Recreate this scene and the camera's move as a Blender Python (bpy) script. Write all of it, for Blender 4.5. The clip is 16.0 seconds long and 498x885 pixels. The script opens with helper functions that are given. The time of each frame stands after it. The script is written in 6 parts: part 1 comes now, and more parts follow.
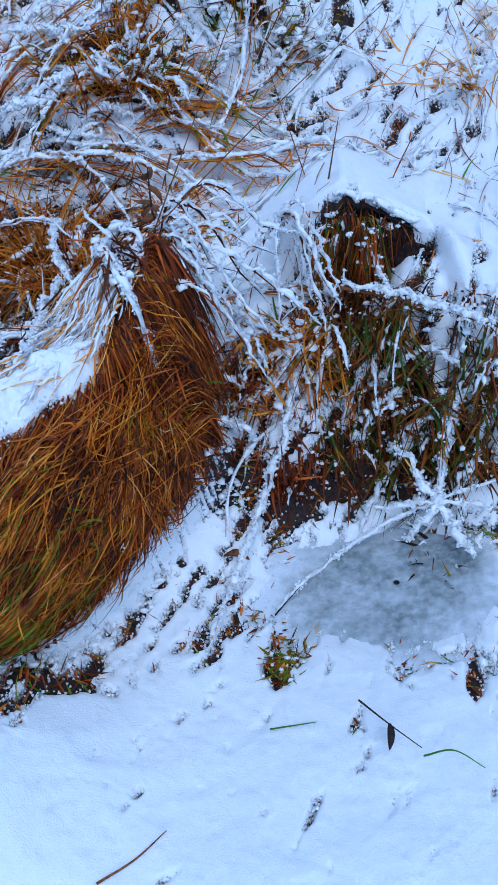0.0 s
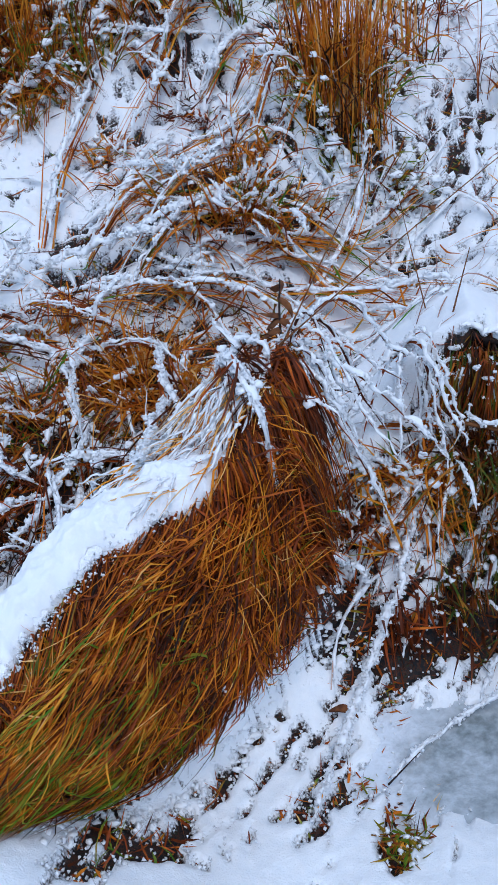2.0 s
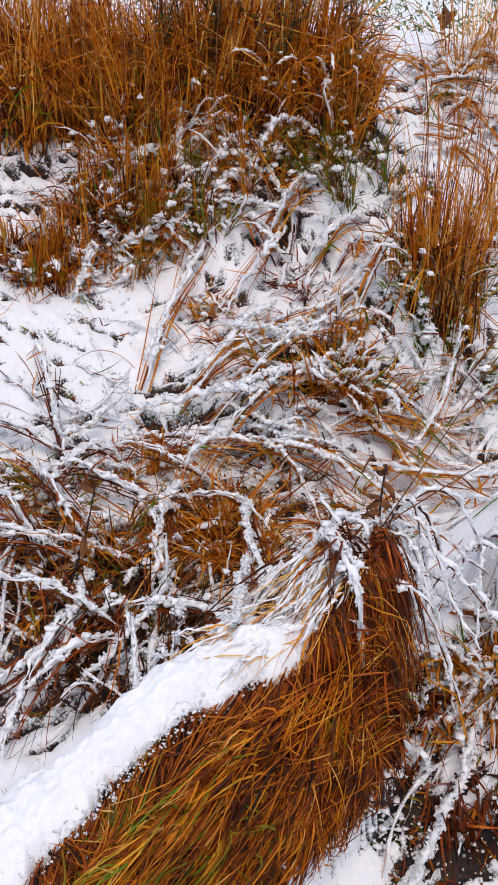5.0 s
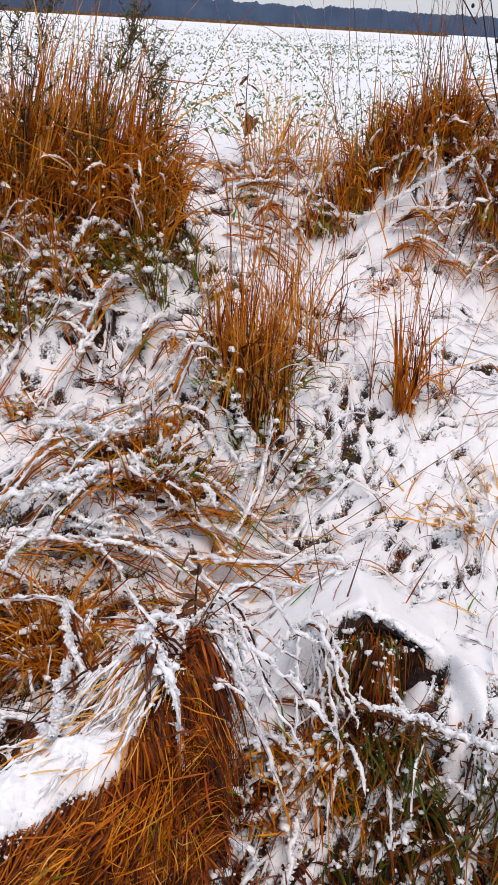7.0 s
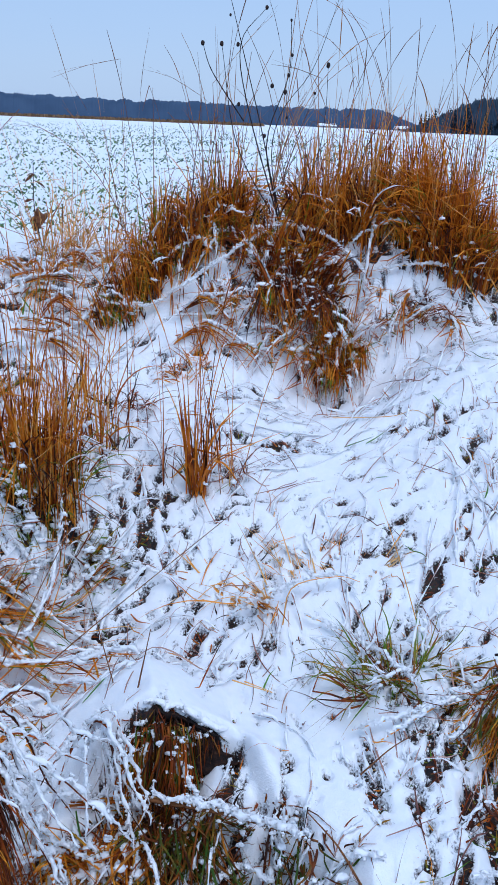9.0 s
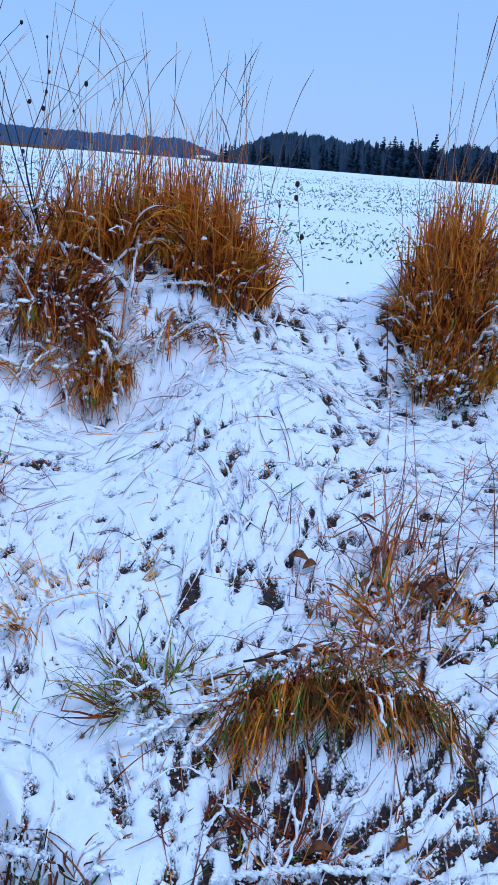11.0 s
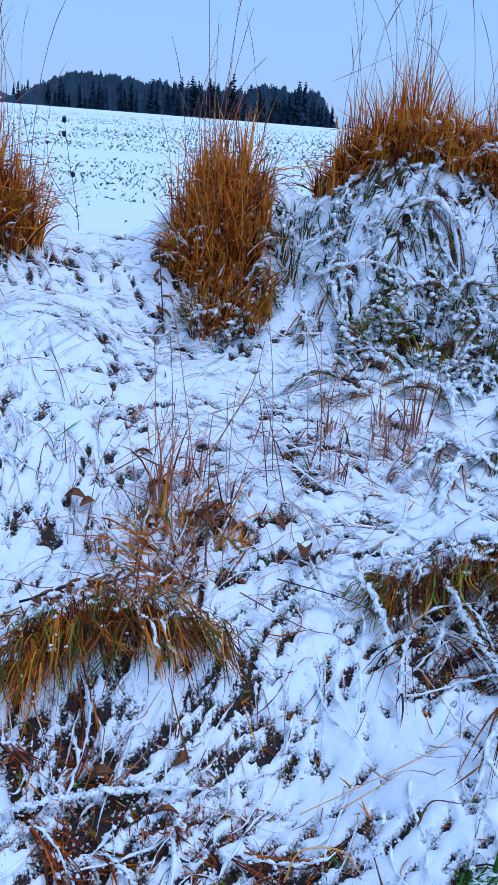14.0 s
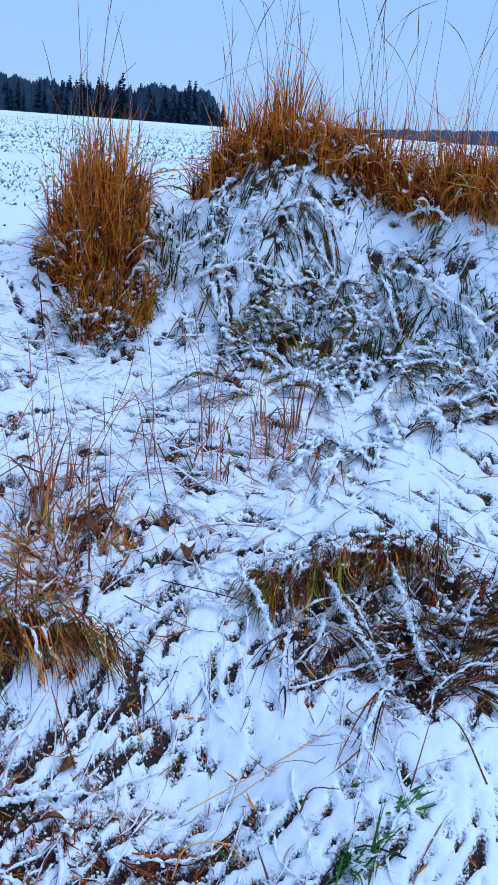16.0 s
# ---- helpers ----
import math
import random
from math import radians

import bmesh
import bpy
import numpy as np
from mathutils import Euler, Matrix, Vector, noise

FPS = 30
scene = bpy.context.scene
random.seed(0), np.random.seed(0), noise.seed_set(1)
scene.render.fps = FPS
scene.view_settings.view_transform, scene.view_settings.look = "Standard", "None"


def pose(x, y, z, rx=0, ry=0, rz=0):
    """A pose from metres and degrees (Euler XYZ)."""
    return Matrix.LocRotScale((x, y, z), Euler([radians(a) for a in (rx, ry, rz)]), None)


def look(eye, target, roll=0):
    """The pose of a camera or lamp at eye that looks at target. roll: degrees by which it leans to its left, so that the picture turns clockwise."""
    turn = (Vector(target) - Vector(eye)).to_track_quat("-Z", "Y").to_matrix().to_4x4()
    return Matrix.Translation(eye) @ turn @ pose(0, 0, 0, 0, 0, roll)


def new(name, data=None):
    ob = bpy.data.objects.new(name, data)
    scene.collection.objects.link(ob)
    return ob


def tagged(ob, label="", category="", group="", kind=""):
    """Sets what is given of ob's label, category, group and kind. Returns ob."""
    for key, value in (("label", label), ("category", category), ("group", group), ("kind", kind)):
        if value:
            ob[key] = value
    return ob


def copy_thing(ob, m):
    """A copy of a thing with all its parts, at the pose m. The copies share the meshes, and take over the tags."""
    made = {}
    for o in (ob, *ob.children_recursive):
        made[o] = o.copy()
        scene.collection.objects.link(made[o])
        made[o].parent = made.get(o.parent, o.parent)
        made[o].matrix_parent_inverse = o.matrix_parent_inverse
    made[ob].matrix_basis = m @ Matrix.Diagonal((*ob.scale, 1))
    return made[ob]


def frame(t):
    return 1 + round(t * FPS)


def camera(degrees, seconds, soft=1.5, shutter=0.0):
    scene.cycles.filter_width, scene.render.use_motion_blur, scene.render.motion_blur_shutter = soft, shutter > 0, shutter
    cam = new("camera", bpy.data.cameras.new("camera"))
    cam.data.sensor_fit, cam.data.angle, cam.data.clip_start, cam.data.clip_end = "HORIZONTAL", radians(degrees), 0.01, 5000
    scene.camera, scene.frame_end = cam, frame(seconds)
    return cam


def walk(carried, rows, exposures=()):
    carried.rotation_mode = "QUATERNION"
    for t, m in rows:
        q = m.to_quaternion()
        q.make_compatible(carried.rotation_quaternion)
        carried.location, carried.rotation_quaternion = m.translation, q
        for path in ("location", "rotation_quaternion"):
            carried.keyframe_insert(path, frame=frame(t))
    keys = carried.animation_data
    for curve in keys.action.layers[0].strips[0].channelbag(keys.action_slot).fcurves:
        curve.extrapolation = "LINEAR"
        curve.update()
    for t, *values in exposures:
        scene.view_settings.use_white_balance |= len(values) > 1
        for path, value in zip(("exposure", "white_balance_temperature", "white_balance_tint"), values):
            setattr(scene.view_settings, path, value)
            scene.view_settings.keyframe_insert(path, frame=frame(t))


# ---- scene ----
cam = camera(29.3, 16.0, 1.5)
PATH = [
    (0, (0.039, 0.053, 1.468), (-0.113, 1.391, -0.011), -9.1),
    (0.5, (0.037, 0.092, 1.465), (-0.073, 1.48, 0.029), -8.5),
    (1, (0.015, 0.109, 1.426), (-0.094, 1.574, 0.069), -8.3),
    (1.5, (-0.062, 0.104, 1.365), (-0.177, 1.645, 0.095), -7.0),
    (2, (-0.142, 0.11, 1.294), (-0.35, 1.697, 0.094), -6.5),
    (2.5, (-0.213, 0.138, 1.234), (-0.514, 1.726, 0.055), -5.5),
    (3, (-0.25, 0.156, 1.233), (-0.615, 1.737, 0.064), -4.4),
    (3.2, (-0.259, 0.156, 1.245), (-0.633, 1.743, 0.086), -3.8),
    (5.3, (-0.294, 0.066, 1.415), (-0.509, 1.817, 0.472), 2.0),
    (5.5, (-0.292, 0.069, 1.428), (-0.475, 1.827, 0.493), 2.4),
    (6, (-0.276, 0.076, 1.44), (-0.377, 1.856, 0.535), 2.9),
    (6.5, (-0.271, 0.069, 1.447), (-0.286, 1.872, 0.58), 3.3),
    (7, (-0.246, 0.056, 1.462), (-0.165, 1.885, 0.656), 3.4),
    (7.5, (-0.194, 0.05, 1.472), (-0.037, 1.899, 0.727), 2.8),
    (8, (-0.126, 0.043, 1.487), (0.104, 1.904, 0.791), 2.2),
    (8.5, (-0.089, 0.04, 1.482), (0.209, 1.905, 0.823), 1.9),
    (8.8, (-0.076, 0.034, 1.489), (0.278, 1.894, 0.845), 2.2),
    (9, (-0.071, 0.032, 1.493), (0.321, 1.888, 0.858), 2.4),
    (9.5, (-0.037, 0.022, 1.482), (0.443, 1.866, 0.875), 2.9),
    (10, (-0.002, 0.011, 1.478), (0.596, 1.828, 0.893), 3.8),
    (10.2, (0.018, 0.004, 1.478), (0.656, 1.81, 0.9), 4.1),
    (12.3, (0.151, -0.082, 1.468), (1.083, 1.588, 0.881), 4.2),
    (12.5, (0.161, -0.093, 1.472), (1.111, 1.562, 0.875), 4.1),
    (13, (0.176, -0.106, 1.464), (1.182, 1.51, 0.849), 4.2),
    (13.5, (0.192, -0.115, 1.458), (1.238, 1.47, 0.83), 4.3),
    (14, (0.192, -0.122, 1.459), (1.289, 1.423, 0.819), 4.5),
    (14.5, (0.206, -0.137, 1.461), (1.339, 1.381, 0.818), 4.3),
    (15, (0.219, -0.158, 1.47), (1.394, 1.328, 0.827), 4.3),
    (15.5, (0.221, -0.169, 1.476), (1.439, 1.285, 0.841), 4.4),
    (16, (0.228, -0.185, 1.481), (1.487, 1.237, 0.854), 4.4),
]
walk(cam, [(t, look(eye, target, roll)) for t, eye, target, roll in PATH], (
    (0.0, -0.19, 4900, 11), (1.0, -0.16, 5200, 12), (1.5, -0.13, 5350, 13), (2.0, -0.09, 5750, 14), (2.5, -0.04, 6150, 14), (3.0, -0.02, 6100, 15), (5.5, 0.1, 7650, 24), (7.0, 0.13, 7800, 24),
    (8.0, 0.02, 6250, 15), (9.0, -0.05, 5600, 15), (10.0, -0.13, 5150, 15), (12.5, -0.18, 4750, 15), (16.0, -0.1, 4850, 14)))

# ---- world and light: an overcast winter day ----
world = bpy.data.worlds.new("winter_sky")
scene.world = world
world.use_nodes = True
wn, wl = world.node_tree.nodes, world.node_tree.links
sky = wn.new("ShaderNodeTexSky")
sky.sky_type, sky.sun_disc = "NISHITA", False
sky.sun_elevation, sky.sun_rotation = radians(35), radians(200)
sky.air_density, sky.dust_density, sky.ozone_density = 1.0, 1.0, 1.0
dim, cloud = wn.new("ShaderNodeMix"), wn.new("ShaderNodeMix")
dim.data_type = cloud.data_type = "RGBA"
dim.blend_type, dim.inputs[0].default_value, dim.inputs[7].default_value = "MULTIPLY", 1.0, (0.1, 0.1, 0.1, 1)
wl.new(sky.outputs[0], dim.inputs[6])
# a closed, even cloud cover with a little of the clear sky's gradient left in it
cloud.inputs[0].default_value = 0.85
wl.new(dim.outputs[2], cloud.inputs[6])
# the cover is paler and greyer towards the horizon, with faint soft bands
wc, split, band = wn.new("ShaderNodeTexCoord"), wn.new("ShaderNodeSeparateXYZ"), wn.new("ShaderNodeTexNoise")
squash = wn.new("ShaderNodeMapping")
squash.inputs["Scale"].default_value = (1.6, 1.6, 7.0)
wl.new(wc.outputs["Generated"], split.inputs[0])
wl.new(wc.outputs["Generated"], squash.inputs[0])
wl.new(squash.outputs[0], band.inputs["Vector"])
band.inputs["Scale"].default_value, band.inputs["Detail"].default_value = 1.3, 4
rise, lift = wn.new("ShaderNodeMath"), wn.new("ShaderNodeValToRGB")
rise.operation, rise.inputs[1].default_value = "MULTIPLY_ADD", 0.16
wl.new(band.outputs[0], rise.inputs[0])
wl.new(split.outputs[2], rise.inputs[2])
for e, (at, c) in zip(lift.color_ramp.elements, ((0.08, (0.50, 0.645, 0.80)), (0.5, (0.37, 0.565, 0.815)))):
    e.position, e.color = at, (*c, 1)
wl.new(rise.outputs[0], lift.inputs[0])
wl.new(lift.outputs[0], cloud.inputs[7])
wl.new(cloud.outputs[2], wn["Background"].inputs[0])
wn["Background"].inputs[1].default_value = 1.0

sun = new("sun", bpy.data.lights.new("sun", "SUN"))
sun.data.energy, sun.data.angle, sun.data.color = 1.6, radians(40), (1.0, 0.96, 0.9)
sun.matrix_world = look((0.6, -1.6, 4.0), (0, 0, 0))

# ---- materials ----


def nodes_of(name, rough=0.7):
    m = bpy.data.materials.new(name)
    m.use_nodes = True
    n, l = m.node_tree.nodes, m.node_tree.links
    b = n["Principled BSDF"]
    b.inputs["Roughness"].default_value = rough
    b.inputs["Specular IOR Level"].default_value = 0.25
    return m, n, l, b


def ramp(n, stops):
    r = n.new("ShaderNodeValToRGB")
    while len(r.color_ramp.elements) < len(stops):
        r.color_ramp.elements.new(0.5)
    for e, (at, c) in zip(r.color_ramp.elements, stops):
        e.position, e.color = at, (*c, 1)
    return r


def noise_node(n, l, scale, detail=3, coords="Object"):
    t, c = n.new("ShaderNodeTexNoise"), n.new("ShaderNodeTexCoord")
    t.inputs["Scale"].default_value, t.inputs["Detail"].default_value = scale, detail
    l.new(c.outputs[coords], t.inputs["Vector"])
    return t


def bumped(n, l, b, height_out, strength, distance):
    k = n.new("ShaderNodeBump")
    k.inputs["Strength"].default_value, k.inputs["Distance"].default_value = strength, distance
    l.new(height_out, k.inputs["Height"])
    l.new(k.outputs[0], b.inputs["Normal"])


def grass_material(name, stops, translucent=0.07):
    """Dry blades: each blade has its own shade, darker streaks run through it."""
    m, n, l, b = nodes_of(name, 0.6)
    g = n.new("ShaderNodeNewGeometry")
    t = noise_node(n, l, 35, 2)
    add = n.new("ShaderNodeMath")
    add.operation, add.inputs[2].default_value = "MULTIPLY_ADD", -0.63
    add.inputs[1].default_value = 0.36
    l.new(t.outputs[0], add.inputs[0])
    lock = n.new("ShaderNodeMath")
    lock.operation, lock.inputs[1].default_value = "MULTIPLY_ADD", 1.1
    l.new(noise_node(n, l, 11, 1).outputs[0], lock.inputs[0])
    l.new(add.outputs[0], lock.inputs[2])
    plus = n.new("ShaderNodeMath")
    plus.operation, plus.inputs[1].default_value = "MULTIPLY_ADD", 0.8
    l.new(g.outputs["Random Per Island"], plus.inputs[0])
    l.new(lock.outputs[0], plus.inputs[2])
    r = ramp(n, stops)
    l.new(plus.outputs[0], r.inputs[0])
    l.new(r.outputs[0], b.inputs["Base Color"])
    tr, mix = n.new("ShaderNodeBsdfTranslucent"), n.new("ShaderNodeMixShader")
    l.new(r.outputs[0], tr.inputs[0])
    mix.inputs[0].default_value = translucent
    l.new(b.outputs[0], mix.inputs[1])
    l.new(tr.outputs[0], mix.inputs[2])
    l.new(mix.outputs[0], n["Material Output"].inputs["Surface"])
    return m


DARK, RUST, ORANGE, AMBER, STRAW, OLIVE, GREEN = (0.035, 0.009, 0.002), (0.26, 0.045, 0.003), (0.62, 0.165, 0.006), (0.82, 0.32, 0.02), (0.85, 0.5, 0.17), (0.2, 0.16, 0.006), (0.06, 0.18, 0.006)
grass_rust = grass_material("grass_rust", ((0.0, DARK), (0.2, RUST), (0.5, ORANGE), (0.75, AMBER), (0.9, OLIVE), (1.0, GREEN)), 0.2)
grass_hang = grass_material("grass_hang", ((0.0, (0.012, 0.003, 0.001)), (0.26, (0.08, 0.015, 0.002)), (0.48, (0.26, 0.047, 0.003)), (0.7, (0.46, 0.105, 0.005)), (0.92, (0.55, 0.17, 0.01)), (1.0, (0.08, 0.09, 0.005))), 0.18)
# darker copy of the green grass, with the ditch's shade in its colour
grass_shaded = grass_material("grass_shaded", ((0.0, (0.012, 0.005, 0.002)), (0.28, (0.1, 0.022, 0.003)), (0.48, (0.3, 0.075, 0.004)), (0.64, (0.07, 0.07, 0.006)), (0.8, (0.03, 0.085, 0.006)), (1.0, (0.4, 0.14, 0.01))), 0.04)
grass_orange = grass_material("grass_orange", ((0.0, DARK), (0.14, RUST), (0.38, ORANGE), (0.6, (0.72, 0.22, 0.008)), (0.8, AMBER), (0.95, STRAW), (1.0, OLIVE)), 0.3)
grass_red = grass_material("grass_red", ((0.0, DARK), (0.4, (0.1, 0.018, 0.003)), (0.65, RUST), (0.88, (0.45, 0.08, 0.004)), (1.0, ORANGE)))
grass_tall = grass_material("grass_tall", ((0.0, DARK), (0.15, RUST), (0.4, ORANGE), (0.7, AMBER), (1.0, STRAW)), 0.32)
grass_green = grass_material("grass_green", ((0.0, DARK), (0.25, RUST), (0.5, OLIVE), (0.75, GREEN), (1.0, AMBER)))
# as dead grass inside the tufts, its dark also carries their inner shade
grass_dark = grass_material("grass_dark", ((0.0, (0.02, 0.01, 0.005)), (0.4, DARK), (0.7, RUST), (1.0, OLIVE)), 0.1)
straw_pale = grass_material("straw_pale", ((0.0, RUST), (0.35, AMBER), (0.7, STRAW), (1.0, (0.5, 0.38, 0.24))))
straw_frost = grass_material("straw_frost", ((0.0, (0.1, 0.035, 0.03)), (0.4, (0.28, 0.13, 0.1)), (0.75, (0.5, 0.3, 0.23)), (1.0, (0.66, 0.5, 0.42))))
stalk_pink = grass_material("stalk_pink", ((0.0, (0.16, 0.045, 0.02)), (0.4, (0.4, 0.14, 0.07)), (0.75, (0.58, 0.26, 0.16)), (1.0, (0.68, 0.44, 0.32))))
# straw darkened in its colour because it stands backlit against the sky
grass_stalk = grass_material("grass_stalk", ((0.0, (0.1, 0.03, 0.02)), (0.5, (0.25, 0.09, 0.03)), (1.0, (0.5, 0.24, 0.08))))
herb_green = grass_material("herb_green", ((0.0, (0.02, 0.015, 0.004)), (0.4, (0.05, 0.05, 0.008)), (0.75, (0.1, 0.11, 0.014)), (1.0, (0.3, 0.12, 0.01))), 0.05)
leaf_green = grass_material("leaf_green", ((0.0, (0.03, 0.07, 0.01)), (0.5, GREEN), (1.0, (0.16, 0.3, 0.03))))


def plain(name, stops, scale, rough=0.8, relief=0.004):
    m, n, l, b = nodes_of(name, rough)
    t = noise_node(n, l, scale, 4)
    r = ramp(n, stops)
    l.new(t.outputs[0], r.inputs[0])
    l.new(r.outputs[0], b.inputs["Base Color"])
    if relief:
        bumped(n, l, b, t.outputs[0], 0.6, relief)
    return m


stem_dark = plain("stem_dark", ((0.3, (0.012, 0.009, 0.01)), (0.7, (0.05, 0.03, 0.025))), 120)
stem_brown = plain("stem_brown", ((0.3, (0.08, 0.03, 0.012)), (0.7, (0.3, 0.12, 0.04))), 90)
dead_leaf_brown = plain("dead_leaf_brown", ((0.3, (0.07, 0.025, 0.012)), (0.7, (0.24, 0.09, 0.03))), 60)
# dark needles with the blue of distant haze put into their colour
needle_hazed = plain("needle_hazed", ((0.3, (0.014, 0.032, 0.055)), (0.7, (0.03, 0.055, 0.085))), 0.6, relief=0)
bark = plain("bark", ((0.3, (0.03, 0.02, 0.015)), (0.7, (0.1, 0.07, 0.05))), 4, relief=0.02)
# the blue of distance haze is mixed into this wood's colour
far_wood_hazed = plain("far_wood_hazed", ((0.3, (0.035, 0.066, 0.12)), (0.7, (0.055, 0.095, 0.16))), 0.05, relief=0)
wall_grey = plain("wall_grey", ((0.3, (0.2, 0.18, 0.18)), (0.7, (0.4, 0.38, 0.38))), 0.5, relief=0)
window_dark = plain("window_dark", ((0.3, (0.02, 0.02, 0.03)), (0.7, (0.04, 0.04, 0.05))), 0.5, 0.2, 0)


def snow_nodes(m, n, l, b, relief=0.6):
    """Fresh snow: a grain of crystals over softer lumps."""
    fine, soft = noise_node(n, l, 300, 3), noise_node(n, l, 45, 3)
    mix = n.new("ShaderNodeMath")
    mix.operation, mix.inputs[1].default_value = "MULTIPLY_ADD", 0.6
    l.new(fine.outputs[0], mix.inputs[0])
    l.new(soft.outputs[0], mix.inputs[2])
    r = ramp(n, ((0.2, (0.86, 0.89, 0.93)), (0.8, (0.94, 0.95, 0.96))))
    l.new(soft.outputs[0], r.inputs[0])
    bumped(n, l, b, mix.outputs[0], relief, 0.006)
    return r


snow, n, l, b = nodes_of("snow", 0.55)
white = snow_nodes(snow, n, l, b, 0.3)
l.new(white.outputs[0], b.inputs["Base Color"])
# light spreads inside loose crystals
b.inputs["Subsurface Weight"].default_value, b.inputs["Subsurface Scale"].default_value = 0.8, 0.006
b.inputs["Subsurface Radius"].default_value = (1.0, 1.0, 1.0)

ground_snow, n, l, b = nodes_of("ground_snow", 0.6)
white = snow_nodes(ground_snow, n, l, b)
# brown and green litter; near-black stops also stand in for shade in the gaps
litter = ramp(n, ((0.3, (0.008, 0.009, 0.012)), (0.46, (0.016, 0.014, 0.015)), (0.53, (0.07, 0.024, 0.01)), (0.59, (0.016, 0.014, 0.016)), (0.68, (0.018, 0.034, 0.014)), (0.8, (0.12, 0.05, 0.026))))
l.new(noise_node(n, l, 100, 5).outputs[0], litter.inputs[0])
cover, mixed = n.new("ShaderNodeAttribute"), n.new("ShaderNodeMix")
cover.attribute_name, mixed.data_type = "snow", "RGBA"
ragged, span = n.new("ShaderNodeMath"), n.new("ShaderNodeMapRange")
ragged.operation, ragged.inputs[1].default_value = "MULTIPLY_ADD", 0.26
l.new(noise_node(n, l, 150, 5).outputs[0], ragged.inputs[0])
l.new(cover.outputs["Fac"], ragged.inputs[2])
span.inputs["From Min"].default_value, span.inputs["From Max"].default_value = 0.085, 0.165
l.new(ragged.outputs[0], span.inputs["Value"])
l.new(span.outputs[0], mixed.inputs[0])
l.new(litter.outputs[0], mixed.inputs[6])
l.new(white.outputs[0], mixed.inputs[7])
l.new(mixed.outputs[2], b.inputs["Base Color"])
depth = n.new("ShaderNodeMath")
depth.operation, depth.inputs[1].default_value = "MULTIPLY", 0.7
l.new(span.outputs[0], depth.inputs[0])
l.new(depth.outputs[0], b.inputs["Subsurface Weight"])
b.inputs["Subsurface Scale"].default_value, b.inputs["Subsurface Radius"].default_value = 0.006, (1.0, 1.0, 1.0)

# grey ice, darkened in its colour for the shade down in the ditch
ice, n, l, b = nodes_of("ice", 0.3)
r = ramp(n, ((0.3, (0.16, 0.185, 0.185)), (0.48, (0.23, 0.26, 0.265)), (0.66, (0.33, 0.37, 0.385))))
t = noise_node(n, l, 60, 8)
l.new(t.outputs[0], r.inputs[0])
dust, thick, veil = n.new("ShaderNodeAttribute"), n.new("ShaderNodeMath"), n.new("ShaderNodeMix")
dust.attribute_name, thick.operation, thick.inputs[1].default_value, veil.data_type = "snow", "MULTIPLY_ADD", 0.5, "RGBA"
l.new(noise_node(n, l, 40, 6).outputs[0], thick.inputs[0])
l.new(dust.outputs["Fac"], thick.inputs[2])
blown = n.new("ShaderNodeMapRange")
blown.inputs["From Min"].default_value, blown.inputs["From Max"].default_value = 0.35, 0.85
l.new(thick.outputs[0], blown.inputs["Value"])
l.new(blown.outputs[0], veil.inputs[0])
l.new(r.outputs[0], veil.inputs[6])
veil.inputs[7].default_value = (0.7, 0.74, 0.79, 1)
l.new(veil.outputs[2], b.inputs["Base Color"])
bumped(n, l, b, t.outputs[0], 0.5, 0.014)

# ---- terrain: the shape of the ditch, its banks and the field ----
lattice = np.random.RandomState(7).rand(256, 256)


def vnoise(x, y, seed=0):
    """Smooth noise of about one bump a unit, 0 to 1."""
    x, y = np.asarray(x, float) + seed * 17.3 + 500, np.asarray(y, float) + seed * 9.7 + 500
    i, j = np.floor(x).astype(int), np.floor(y).astype(int)
    u, v = x - i, y - j
    u, v = u * u * (3 - 2 * u), v * v * (3 - 2 * v)
    g = lambda a, b: lattice[a % 256, b % 256]
    return (g(i, j) * (1 - u) + g(i + 1, j) * u) * (1 - v) + (g(i, j + 1) * (1 - u) + g(i + 1, j + 1) * u) * v


def fbm(x, y, seed=0, octaves=3):
    total, amp, norm = 0, 1.0, 0
    for k in range(octaves):
        total, norm = total + amp * vnoise(x * 2 ** k, y * 2 ** k, seed + k), norm + amp
        amp *= 0.5
    return total / norm


def smooth(a, b, x):
    u = np.clip((x - a) / (b - a), 0, 1)
    return u * u * (3 - 2 * u)


def bump(x, y, cx, cy, h, rx, ry, turn=0):
    """A rounded mound of height h."""
    c, s = math.cos(radians(turn)), math.sin(radians(turn))
    u, v = ((x - cx) * c + (y - cy) * s) / rx, (-(x - cx) * s + (y - cy) * c) / ry
    return h * np.exp(-(u * u + v * v) ** 1.3)


def shelf_axis(x, y):
    """The flat-topped tussock: how much of it stands here, and how near its broken front edge is."""
    front = np.where(x < 0.34, 1.945, np.maximum(1.945 - 2.3 * (x - 0.34), 1.52))
    soft = 0.3 * smooth(0.3, 0.42, x)
    inside = smooth(-0.03 - soft, 0.012, y - front) * smooth(-0.16, 0.13, x) * smooth(2.4, 2.1, y) * smooth(1.0, 0.7, x)
    edge = smooth(-0.05, -0.03, y - front) * smooth(0.012, -0.004, y - front) * smooth(0.06, 0.1, x) * smooth(0.31, 0.25, x)
    return inside, edge


PROFILE_R = (0.0, 0.6, 0.95, 1.3, 1.5, 1.75, 2.1, 2.5, 2.8, 3.2, 3.6, 3.95, 4.5, 6.0, 40)
PROFILE_Z = (-0.1, -0.2, -0.27, -0.31, -0.22, -0.06, 0.06, 0.2, 0.35, 0.5, 0.6, 0.86, 0.93, 0.92, 0.9)


RIDGE_S = (-0.3, -0.2, -0.1, 0.0, 0.25, 0.45, 0.62)
